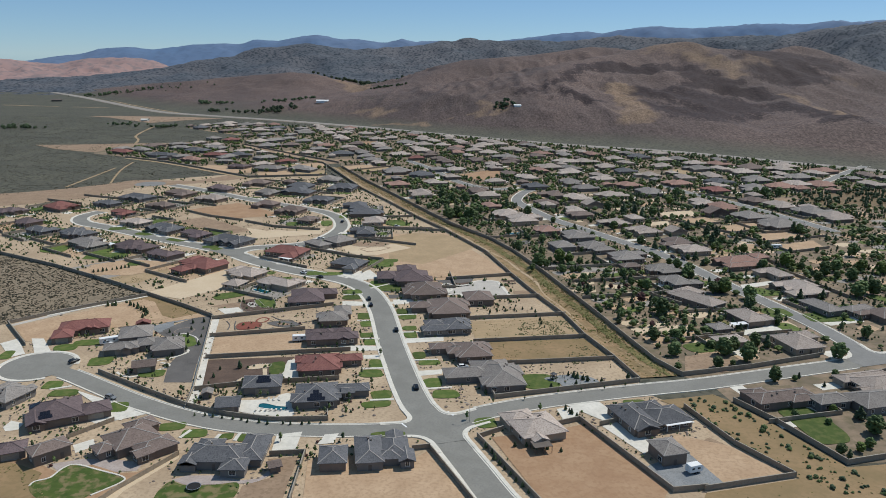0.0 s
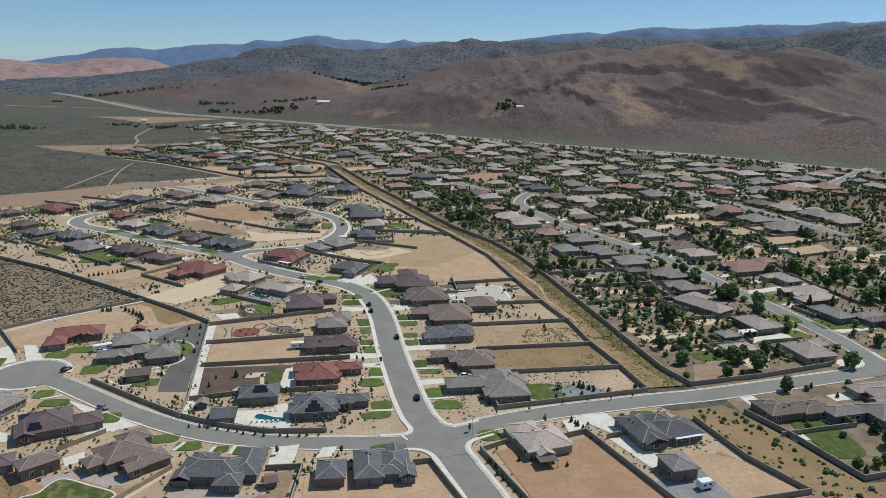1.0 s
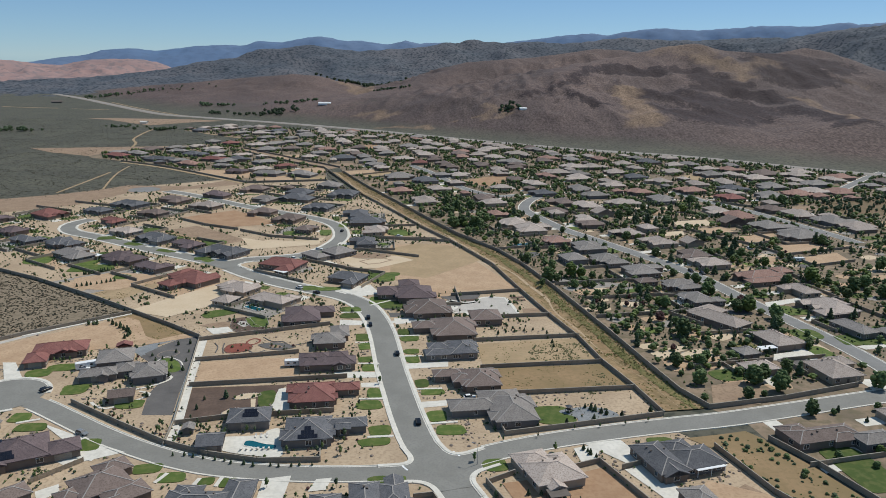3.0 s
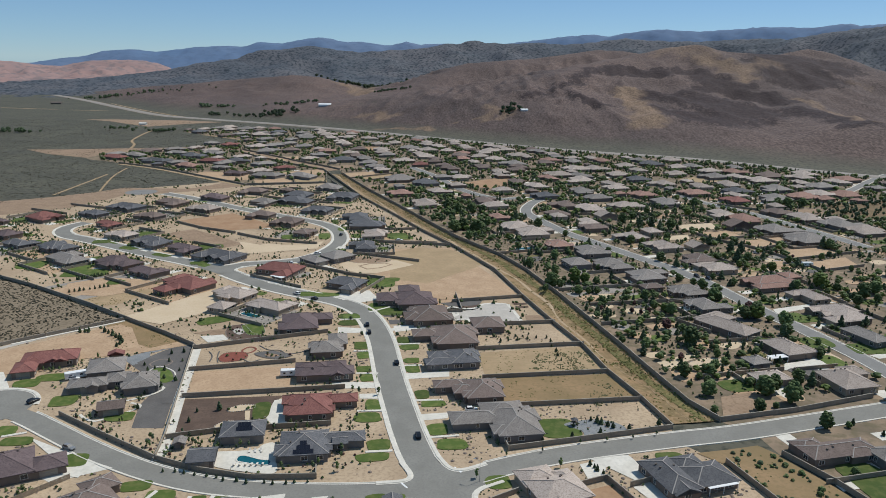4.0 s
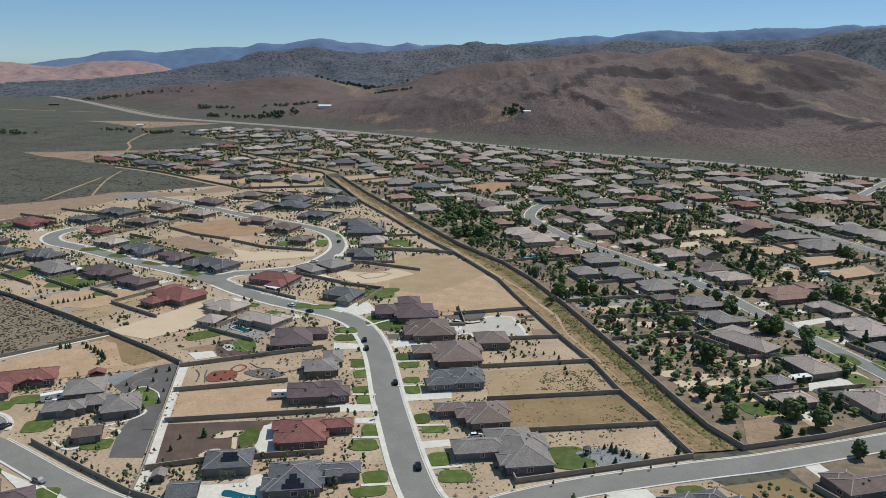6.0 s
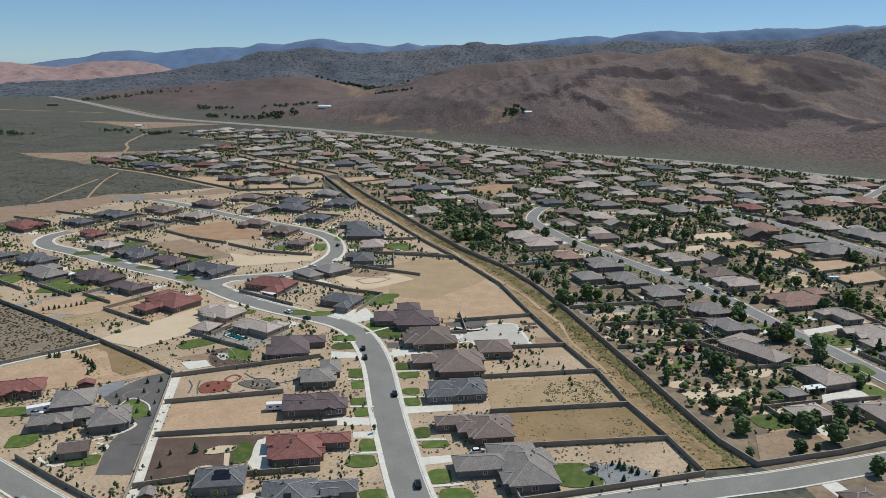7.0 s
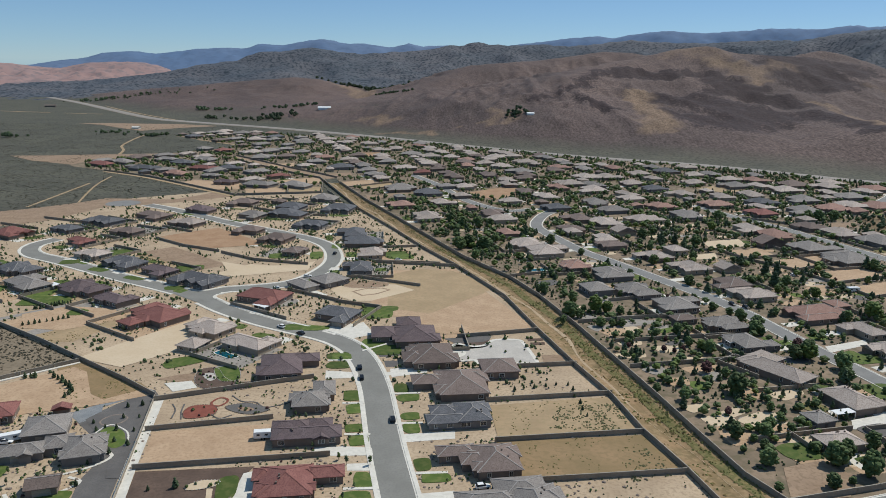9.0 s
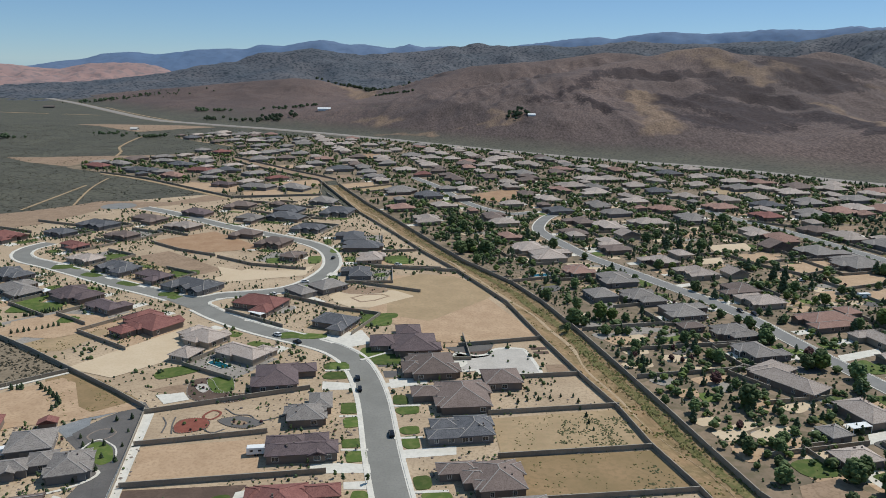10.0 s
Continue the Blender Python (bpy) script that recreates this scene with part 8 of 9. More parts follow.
# sagebrush on the open ground
rng = random.Random(12)
sage, one = Soup(), leaf_cloud(random.Random(2), [(0, 0, 0.28, 0.45)], 8, 0.18, 0.6)
clumps(one, random.Random(6), [(0, 0, 0.2, 0.42)], 0.7)
for _ in range(26000):
    x, y = rng.uniform(-290, -95), rng.uniform(285, 520)
    if inside(x, y, NEW_SUBURB) or abs(x) > 0.66 * y + 40 or noise.noise((x / 9, y / 9, 1)) < -0.45:
        continue
    s = rng.uniform(0.5, 1.15)
    sage.add([(x + p[0] * s, y + p[1] * s, p[2] * s) for p in one.v], one.f)
for _ in range(14000):
    y = rng.uniform(600, 1500)
    x = -rng.uniform(0.15, 0.66) * y
    if inside(x, y, NEW_SUBURB) or inside(x, y, OLD_SUBURB) or noise.noise((x / 25, y / 25, 1)) < -0.2:
        continue
    s = rng.uniform(0.6, 1.3)
    sage.add([(x + p[0] * s, y + p[1] * s, p[2] * s) for p in one.v], one.f)
tagged(new("sagebrush", sage.make("sagebrush", 'sage')), "grey-green sagebrush covering the open plain", "bushes", kind="stuff")

# weeds in the ditch and by its banks
weeds = Soup()
for _ in range(2600):
    i = rng.randrange(len(dn) - 1)
    a, b = dn[i][0].lerp(dn[i + 1][0], rng.random()), dn[i][1].lerp(dn[i + 1][1], rng.random())
    s = min(0.94, 0.55 + 0.45 * rng.random() ** 1.2) if rng.random() < 0.7 else 0.1 + 0.8 * rng.random()
    p = a.lerp(b, s)
    if noise.noise((p.x / 12, p.y / 12, 7)) < 0.0:
        continue
    z = 0.02 - 1.45 * math.sin(math.pi * s) ** 1.4
    k = rng.uniform(0.25, 0.6)
    weeds.add([(p.x + q[0] * k, p.y + q[1] * k, z + q[2] * k) for q in one.v], one.f)
tagged(new("weeds", weeds.make("weeds", 'ditch_green')), "green and yellowing weeds in the dry ditch", "weeds", kind="stuff")


# groves on the far plain
def grove(x, y, w, d, n, h, seed, z=None):
    r = random.Random(seed)
    s = Soup()
    for _ in range(n):
        px, py = x + r.gauss(0, w / 3), y + r.gauss(0, d / 3)
        hh = h * r.uniform(0.6, 1.2)
        z0 = float(height(np.array([[px]]), np.array([[py]]))[0, 0])
        src = small['m']
        s.add([(px + p[0] * hh, py + p[1] * hh, z0 + p[2] * hh) for p in src.v], src.f)
    tagged(new("grove", s.make("grove", 'leaf_dark')), "dark green grove of trees on the dry plain", "trees", kind="stuff")


ORCHARD = next(q for q in BARE_PLOTS if q[0][0] > 330)
orchard, rng = Soup(), random.Random(64)
ox, oy = [q[0] for q in ORCHARD], [q[1] for q in ORCHARD]
for _ in range(380):
    x, y = rng.uniform(min(ox), max(ox)), rng.uniform(min(oy), max(oy))
    if inside(x, y, ORCHARD) and not in_house(x, y, 2):
        h = rng.uniform(2.5, 6)
        src = small['m' if rng.random() < 0.6 else 'd']
        orchard.add([(x + q[0] * h, y + q[1] * h, q[2] * h) for q in src.v], src.f)
tagged(new("orchard_trees", orchard.make("orchard_trees", 'leaf_dark')), "dense dark trees of a neglected orchard", "trees", kind="stuff")
grove(-372, 1633, 85, 50, 60, 9, 1)
grove(-562, 1844, 62, 26, 26, 9, 2)
grove(108, 1385, 26, 30, 22, 8, 3)
grove(-364, 1812, 100, 36, 34, 9, 4)
grove(-711, 1243, 60, 30, 22, 9, 5)
grove(-498, 1670, 36, 26, 16, 8, 6)
grove(-560, 1330, 60, 25, 14, 7, 7)
grove(-880, 2240, 240, 90, 60, 6, 8)
grove(-480, 1290, 60, 30, 20, 8, 9)
grove(-220, 2480, 240, 110, 170, 12, 10)
grove(-1000, 2250, 120, 50, 30, 10, 11)
grove(-150, 1940, 60, 60, 26, 8, 12)



# ---------------------------------------------------------------- cars
def car_meshes(material):
    b, gl, ty = Soup(), Soup(), Soup()
    secs = [(-2.25, 0.55, 0.80, 0.80), (-2.15, 0.40, 0.98, 0.88), (-1.2, 0.32, 1.02, 0.92), (0.75, 0.32, 1.02, 0.92), (1.9, 0.36, 0.86, 0.88), (2.25, 0.50, 0.72, 0.76)]
    vs, fs = [], []
    for x, z0, z1, w in secs:
        vs += [(x, -w, z0), (x, w, z0), (x, w, z1 - 0.08), (x, w - 0.1, z1), (x, -w + 0.1, z1), (x, -w, z1 - 0.08)]
    for i in range(len(secs) - 1):
        for k in range(6):
            fs.append((i * 6 + k, i * 6 + (k + 1) % 6, i * 6 + 6 + (k + 1) % 6, i * 6 + 6 + k))
    fs += [(5, 4, 3, 2, 1, 0), tuple(range(30, 36))]
    b.add(vs, fs)
    b.add([(-1.55, -0.66, 1.58), (-1.55, 0.66, 1.58), (0.15, 0.64, 1.60), (0.15, -0.64, 1.60), (-1.6, -0.7, 1.53), (-1.6, 0.7, 1.53), (0.2, 0.68, 1.55), (0.2, -0.68, 1.55)], [(3, 2, 1, 0), (0, 1, 5, 4), (1, 2, 6, 5), (2, 3, 7, 6), (3, 0, 4, 7)])
    gl.add([(-2.0, -0.82, 1.0), (-2.0, 0.82, 1.0), (0.95, 0.82, 1.0), (0.95, -0.82, 1.0), (-1.6, -0.7, 1.54), (-1.6, 0.7, 1.54), (0.2, 0.68, 1.56), (0.2, -0.68, 1.56)], [(0, 1, 5, 4), (1, 2, 6, 5), (2, 3, 7, 6), (3, 0, 4, 7)])
    n = 14
    ring = [(0.34 * math.cos(6.2832 * i / n), 0.34 * math.sin(6.2832 * i / n)) for i in range(n)]
    ty.add([(c, -0.11, s) for c, s in ring] + [(c, 0.11, s) for c, s in ring], [(i, (i + 1) % n, n + (i + 1) % n, n + i) for i in range(n)] + [tuple(range(n - 1, -1, -1)), tuple(range(n, 2 * n))])
    return b.make("body", material), gl.make("windows", 'glass'), ty.make("wheel", 'tyre')


CAR = {'b': (car_meshes('car_black'), "black"), 'w': (car_meshes('white_paint'), "white"), 'g': (car_meshes('car_grey'), "grey")}


def cars(rows):
    for x, y, heading, k in rows:
        (b, gl, ty), colour = CAR[k]
        ob = thing("car", "parked %s car on the street" % colour, "car", "parked cars", at=pose(x, y, 0.16, 0, 0, heading))
        part("body", b, ob)
        part("windows", gl, ob)
        for wx in (-1.4, 1.4):
            for wy in (-0.8, 0.8):
                part("wheel", ty, ob, "", pose(wx, wy, 0.34))


cars([
    (-35.7, 356.5, 100, 'b'),
    (-37.6, 366.4, 100, 'b'),
    (-20.8, 321.5, 100, 'b'),
    (-9.5, 260.2, 98, 'b'),
    (-79.5, 412.7, 140, 'w'),
    (-68.8, 404, 140, 'b'),
    (-147.4, 280.8, 60, 'b'),
    (-118.7, 248.4, -25, 'g'),
    (-75.6, 550.9, 80, 'b'),
    (-95.3, 473.2, 150, 'w'),
    (-118.5, 410.5, 10, 'w'),
    (-83.1, 497.3, 20, 'w'),
    (8.6, 280, 10, 'w'),
    (122.6, 446.6, 10, 'w'),
    (202.6, 517.1, 10, 'w'),
    (-33.8, 537.2, 0, 'w'),
    (144.9, 458.3, -75, 'b'),
    (150.1, 453.2, -75, 'b'),
    (-142.7, 300.7, 10, 'w'),
])


# ---------------------------------------------------------------- small works
def garden_path(a, b, width):
    line = [Vector(a), Vector(b)]
    tagged(new("path", ribbon("path", line, [width / 2, width / 2 - 0.02, -width / 2 + 0.02, -width / 2], [0.0, 0.215, 0.215, 0.0], 'concrete')), "pale concrete garden path across the lawn", "path", kind="structure")


garden_path((-40, 334.4), (-32.1, 334.7), 1.3)
garden_path((-36.1, 311), (-27.4, 311.3), 1.3)
garden_path((-23, 343), (-12.2, 344.3), 1.3)
garden_path((-19.9, 319.3), (-10.3, 320.3), 1.3)
garden_path((-11.3, 287.5), (-1.6, 288.4), 1.3)
garden_path((-6.1, 259.9), (4, 261.7), 1.3)
garden_path((-31.8, 278.2), (-21.5, 279), 1.3)
garden_path((-25.7, 249.8), (-17.2, 250.9), 1.3)
garden_path((-144.3, 255.4), (-137.7, 258.6), 1.3)
garden_path((-84.4, 220.4), (-82.5, 225.8), 1.3)
garden_path((-51.6, 374), (-41.7, 375.4), 1.3)
garden_path((-38.8, 385.5), (-28.9, 394.3), 1.3)
garden_path((-72.8, 219.5), (-72.1, 223.3), 1.3)
garden_path((-66.3, 219), (-65.8, 223.9), 1.3)
tagged(new("path_strip", ribbon("path_strip", [Vector((-186.3, 335.6)), Vector((-151.0, 367.1))], [0.7, 0.68, -0.68, -0.7], [0.0, 0.3, 0.3, 0.0], 'concrete')), "long white concrete strip along a dirt lot", "path", kind="structure")
# concrete storm drain between two yards, and dirt tracks over the plain
tagged(new("storm_drain", ribbon("storm_drain", smooth_line([(-106.4, 333.5), (-97.8, 289.5), (-91, 258), (-88.5, 242.2)], 6), [1.9, 1.2, -1.2, -1.9], [0.22, 0.17, 0.17, 0.22], 'concrete')), "pale concrete storm drain beside the yard wall", "drain", kind="structure")
for pts, w in (([(-350.8, 689.5), (-353.6, 740.8), (-358.1, 816.1)], 2.6), ([(-319.4, 712.7), (-337.2, 769.6), (-349.7, 817), (-357.2, 862.5)], 2.0), ([(-430.4, 1050.3), (-444.5, 1097.5), (-466.2, 1140.2), (-480.9, 1196.5), (-497.9, 1288.6), (-498.3, 1341.8)], 3.6), ([(-1019.8, 2238.4), (-807.8, 1929.4), (-601.3, 1670.3), (-529.9, 1601.9)], 5), ([(-1053.6, 1820.9), (-962.6, 1799.9), (-906.4, 1792.3)], 9), ([(-868, 1780.7), (-775.5, 1762)], 7), ([(65.8, 834.5), (100.1, 883.8), (130.1, 926.7)], 5), ([(-380, 896), (-318, 857), (-222, 775), (-199, 755)], 5), ([(-393, 1247), (-322, 1186), (-250, 1120), (-160, 1060)], 5)):
    tagged(new("track", ribbon("track", smooth_line(pts, 20), [w / 2, 0, -w / 2], [0.25, 0.3, 0.25], 'weedy_pale')), "pale dirt track across the sagebrush plain", "track", kind="structure")



for pts in ([(-126.6, 272), (-123.6, 269), (-119.2, 267.2), (-115.7, 270.1), (-112.1, 273.4), (-108.5, 278.4), (-109.9, 280.5), (-113.1, 281.6)], [(-116.2, 282.8), (-111, 286.1), (-106.9, 290.7), (-105.9, 294.5), (-108.4, 296.7)]):
    tagged(new("path_curved", ribbon("path_curved", smooth_line(pts, 2), [0.55, -0.55], [0.16, 0.16], 'concrete')), "curved white concrete garden path", "path", kind="structure")


def ring_bed(x, y, rx, ry, material, width=0.9):
    line = [Vector((x + rx * math.cos(6.2832 * k / 32) * (1 + 0.12 * math.sin(12.566 * k / 32)), y + ry * math.sin(6.2832 * k / 32))) for k in range(33)]
    tagged(new("garden_ring", ribbon("garden_ring", line, [width / 2, 0, -width / 2], [0.12, 0.2, 0.12], material)), "ring-shaped garden bed edged in dark stone", "garden bed", kind="structure")


for x, y, rx, ry, mm in ((-84.2, 333.6, 2.6, 3.4, 'mulch'), (-88.6, 325.6, 1.6, 1.2, 'pale_sand'), (-115.7, 318, 4.0, 4.0, 'boulder')):
    ring_bed(x, y, rx, ry, mm)


def rounded(pts, step=0.8):
    """A smooth closed outline through the points."""
    P = [Vector(p) for p in pts]
    n, out = len(P), []
    for i in range(n):
        a, b, c, d = P[i - 1], P[i], P[(i + 1) % n], P[(i + 2) % n]
        k = max(2, int((c - b).length / step))
        for q in range(k):
            t = q / k
            out.append(0.5 * (2 * b + (c - a) * t + (2 * a - 5 * b + 4 * c - d) * t * t + (3 * b - a - 3 * c + d) * t ** 3))
    return out


def bed(material, label, pts, z, edging=None, shrubs=0, seed=1):
    """A garden bed with a curved outline, stones along its edge and low planting."""
    line = rounded(pts)
    ob = tagged(new("garden_bed", flat_poly("garden_bed", [tuple(p) for p in line], z, material)), label, "garden bed", kind="structure")
    rng = random.Random(seed)
    if edging:
        for a, b in zip(line, line[1:] + line[:1]):
            s = rng.uniform(0.35, 0.6)
            q = new("edging_stone", STONES[edging])
            q.parent = ob
            q.matrix_basis = pose(a.x, a.y, z + 0.03, 0, 0, rng.random() * 360) @ Matrix.Diagonal((s, s * 0.8, s * 0.6, 1))
    xs, ys = [p.x for p in line], [p.y for p in line]
    made = 0
    while made < shrubs:
        x, y = rng.uniform(min(xs), max(xs)), rng.uniform(min(ys), max(ys))
        made += 0.2
        if inside(x, y, [tuple(p) for p in line]):
            s = rng.uniform(0.6, 1.5)
            q = new("shrub", SHRUB[rng.choice((0, 0, 1, 2))])
            q.matrix_basis = pose(x, y, z, 0, 0, rng.random() * 360) @ Matrix.Diagonal((s, s, s, 1))
            tagged(q, "small rounded shrub planted in a garden bed", "shrub", "garden bed shrubs")
            made += 0.8


st = Soup()
st.add([p * 0.5 for p in ICO_V], ICO_F)
STONES = {'pale': st.make("edging_stone", 'pale_gravel'), 'dark': st.make("edging_stone", 'boulder')}
bed('mulch', "red mulch garden bed edged with dark stones", [(-94.3, 324.6), (-93.2, 329.4), (-87.7, 331.0), (-83.5, 328.4), (-83.3, 323.8), (-87.0, 321.0), (-92.0, 320.2)], 0.20, 'dark', 5, 1)
bed('dark_gravel', "dark gravel garden bed with low shrubs", [(-80.9, 329.9), (-74.7, 332.9), (-68.8, 331.1), (-65.0, 327.9), (-70.3, 324.3), (-77.1, 326.0)], 0.20, 'dark', 9, 2)
bed('yard_brown', "brown bark bed in a sandy yard", [(-76.5, 328.9), (-72.7, 329.6), (-70.2, 327.7), (-73.3, 326.2)], 0.214, None, 3, 3)
bed('pale_sand', "pale sand island bed ringed with stones", [(-77.2, 278.0), (-73.8, 281.1), (-68.5, 281.3), (-68.9, 278.3), (-73.5, 276.2), (-76.6, 276.1)], 0.20, 'pale', 6, 4)
bed('pale_sand', "pale sand corner bed ringed with stones", [(-77.9, 264.5), (-76.1, 268.2), (-72.7, 269.2), (-71.5, 266.0), (-73.6, 263.9)], 0.20, 'pale', 4, 5)
bed('blue_gravel', "blue-grey gravel bed with small conifers", [(39.9, 270.4), (45.4, 273.4), (51.8, 274.6), (58.5, 272.0), (60.4, 266.7), (51.8, 263.3), (46.0, 261.8), (45.3, 266.1)], 0.20, None, 6, 6)
bed('concrete', "pale concrete terrace round the swimming pool", [(-73.9, 247.6), (-65.5, 249.0), (-60.1, 250.4), (-58.9, 253.2), (-55.3, 254.2), (-52.5, 243.6), (-51.5, 236.3), (-62.4, 237.1), (-70.2, 239.4), (-73.1, 241.9)], 0.20)
bed('dark_soil', "brown bark garden with boulders and shrubs", [(-100.9, 361.1), (-94.5, 364.1), (-88.1, 354.4), (-82.5, 351.2), (-76.2, 351.5), (-75.8, 346.6), (-85.4, 342.9), (-97, 347.2)], 0.20, 'pale', 26, 7)
bed('pale_gravel', "pale gravel bed between garden paths", [(-98.1, 357.1), (-95.1, 359.3), (-91.7, 355.3), (-93.4, 351.2)], 0.214, 'dark', 3, 8)
bed('dark_soil', "dark mulch bed behind a house", [(-83.4, 348.7), (-78.8, 349.4), (-77.5, 347), (-81.8, 345.4)], 0.214, 'pale', 8, 9)
bed('yard_grey', "grey gravel bed in a sandy yard", [(-102, 448.7), (-92.5, 456.5), (-80.6, 454.4), (-81.2, 446.4), (-92.1, 440.6)], 0.20, 'pale', 10, 10)
bed('yard_brown', "brown bark bed beside a house", [(-63.7, 485.8), (-50.7, 490.9), (-36.7, 487.4), (-38.5, 480), (-55.1, 477)], 0.20, 'pale', 10, 11)
bed('grass_worn', "large green lawn with worn brown patches", [(-117.5, 191.5), (-117.2, 193.5), (-113.6, 195.5), (-112.4, 200.9), (-109.8, 203), (-93.5, 196.6), (-92.8, 194), (-98, 187.6), (-101, 183.6), (-108.3, 183.4), (-114.6, 187.3)], 0.20)
bed('grass_worn', "green lawn with a trampoline on it", [(-80, 188), (-78.4, 194.5), (-73.5, 192.9), (-66, 193), (-58.5, 194.2), (-58.5, 185.8), (-68, 184.4), (-78, 184.4)], 0.20)
bed('grass', "round green lawn ringed by a white path", [(-116.1, 304.4), (-116.8, 309.1), (-114.7, 313.3), (-109.5, 310.5), (-106.8, 306.3), (-105.2, 301.7), (-107.4, 298.9), (-111.7, 301.5)], 0.20)
bed('grass', "green lawn in a planted back yard", [(-117.5, 368.2), (-115, 373.3), (-105.1, 376.4), (-101.4, 371.4), (-111.4, 363.6), (-115.2, 363.4)], 0.20)
bed('grass', "rounded green lawn ringed with stones", [(-95, 361.9), (-93.6, 365.1), (-87.2, 366.4), (-83, 356.7), (-83.3, 352.6), (-89.6, 351.9)], 0.225, 'pale')
for pts in ([(-116.5, 303.6), (-117.5, 309.1), (-115.2, 314.5), (-109.5, 311.5), (-106.2, 307.3), (-104.2, 300.3)], [(-117.5, 191.5), (-117.2, 193.8), (-113.9, 195.9), (-112.6, 201.2), (-109.8, 203.4), (-101, 200.2), (-93, 196.9), (-92.3, 193.8), (-98, 187.1)]):
    tagged(new("garden_edging", ribbon("garden_edging", smooth_line(pts, 1.0), [0.3, 0.28, -0.28, -0.3], [0.0, 0.24, 0.24, 0.0], 'concrete')), "pale concrete edging round a lawn", "garden edging", kind="structure")
COURT = [(0.6, 394.6), (8.6, 392.8), (14.0, 394.6), (18.9, 401.2), (29.0, 401.6), (31.3, 396.8), (34.3, 380.5), (34.0, 375.2), (25.1, 374.6), (10.6, 373.0), (9.1, 377.1), (1.4, 377.0)]
bed('pale_gravel', "pale gravel court inside a white concrete border", COURT, 0.20, None, 7, 12)
court = rounded(COURT)
tagged(new("path_border", ribbon("path_border", court + court[:2], [0.85, 0.8, -0.8, -0.85], [0.0, 0.26, 0.26, 0.0], 'concrete')), "curved white concrete border round a gravel court", "path", kind="structure")
bed('concrete', "rounded white concrete patio beside a house", [(-1.6, 385.8), (0.5, 388.8), (4.3, 388.3), (5.5, 384), (2.5, 379.6), (-0.8, 380.8)], 0.225)
bed('dark_soil', "dark planted bed along a garden wall", [(-1.6, 394.8), (13.7, 398.7), (15.5, 403.5), (14.3, 392.5), (-0.6, 388.8)], 0.20, None, 9, 13)
for pts in ([(-100.3, 331.1), (-97.7, 326.5), (-96.8, 320.0)], [(-84.3, 323.7), (-80.4, 320.6), (-76.9, 323.4)], [(-96.2, 331.3), (-95.2, 325.5), (-93.3, 319.5)], [(-81.1, 339.0), (-76.2, 334.2), (-71.1, 333.8), (-66.6, 329.8), (-58.7, 334.3)]):
    tagged(new("garden_edging", ribbon("garden_edging", smooth_line(pts, 1.0), [0.28, 0.2, -0.2, -0.28], [0.0, 0.24, 0.24, 0.0], 'dark_gravel')), "curved dark stone edging in a sandy yard", "garden edging", kind="structure")


def stop_line(a, b):
    tagged(new("road_marking", ribbon("road_marking", [Vector(a), Vector(b)], [0.3, -0.3], [0.19, 0.19], 'white_paint')), "white painted stop line on the asphalt", "road marking", kind="structure")


stop_line((-13.3, 232.2), (-11.4, 229.5))
stop_line((2.3, 241.5), (4.4, 238.5))


def roof_at(bl, outb, w, x, y):
    """Height of the roof over a place of the house's plan."""
    best = 0
    for i, (bx, by, bw, bd, kind, gar) in enumerate(bl):
        e = EAVE + (0.35 if i == 0 and not outb else 0.0) + (0.5 if outb and w > 11 else 0)
        u, v = bw / 2 + OVER - abs(x - bx), bd / 2 + OVER - abs(y - by)
        if u > 0 and v > 0:
            q = min(u, v) if kind == 'hip' else (v if kind == 'gx' else u)
            best = max(best, e - OVER * PITCH + q * PITCH + 0.24)
    return best


PANEL = Soup()
PANEL.box(-0.5, -0.82, 0.08, 0.5, 0.82, 0.13)
PANEL = PANEL.make("solar_panel", 'solar')


def solar(x, y, n, m, less=0):
    """Rows of dark panels on the roof slope that lies over the place."""
    i = min(range(len(HOUSE_RECTS)), key=lambda k: (HOUSE_RECTS[k][0] - x) ** 2 + (HOUSE_RECTS[k][1] - y) ** 2)
    hx, hy, a, hw, hd = HOUSE_RECTS[i]
    ob, roof, bl, outb = HOUSE_OBS[i]
    dx, dy = x - hx, y - hy
    lx, ly = dx * math.cos(a) + dy * math.sin(a), -dx * math.sin(a) + dy * math.cos(a)
    z = lambda p, q: roof_at(bl, outb, hw * 2, p, q)
    gx, gy = (z(lx + 0.3, ly) - z(lx - 0.3, ly)) / 0.6, (z(lx, ly + 0.3) - z(lx, ly - 0.3)) / 0.6
    nrm = Vector((-gx, -gy, 1)).normalized()
    up = (Vector((gx, gy, gx * gx + gy * gy))).normalized()
    side = up.cross(nrm).normalized()
    base = Vector((lx, ly, z(lx, ly)))
    for r in range(m):
        for c in range(n - (less * r if less else r % 2)):
            p = base + side * ((c - (n - 1 - (less * r if less else r % 2)) / 2) * 1.04) + up * ((r - (m - 1) / 2) * 1.70)
            mm = Matrix((side.to_4d(), up.to_4d(), nrm.to_4d(), (0, 0, 0, 1))).transposed()
            mm = Matrix(((side.x, up.x, nrm.x, p.x), (side.y, up.y, nrm.y, p.y), (side.z, up.z, nrm.z, p.z), (0, 0, 0, 1)))
            part("solar_panel", PANEL, roof, "dark solar panel", mm)


solar(-138.3, 234.8, 3, 2)
solar(-130.8, 227.1, 4, 2)
solar(-65.4, 256.4, 5, 2)
solar(-44.2, 244.6, 6, 3, 2)


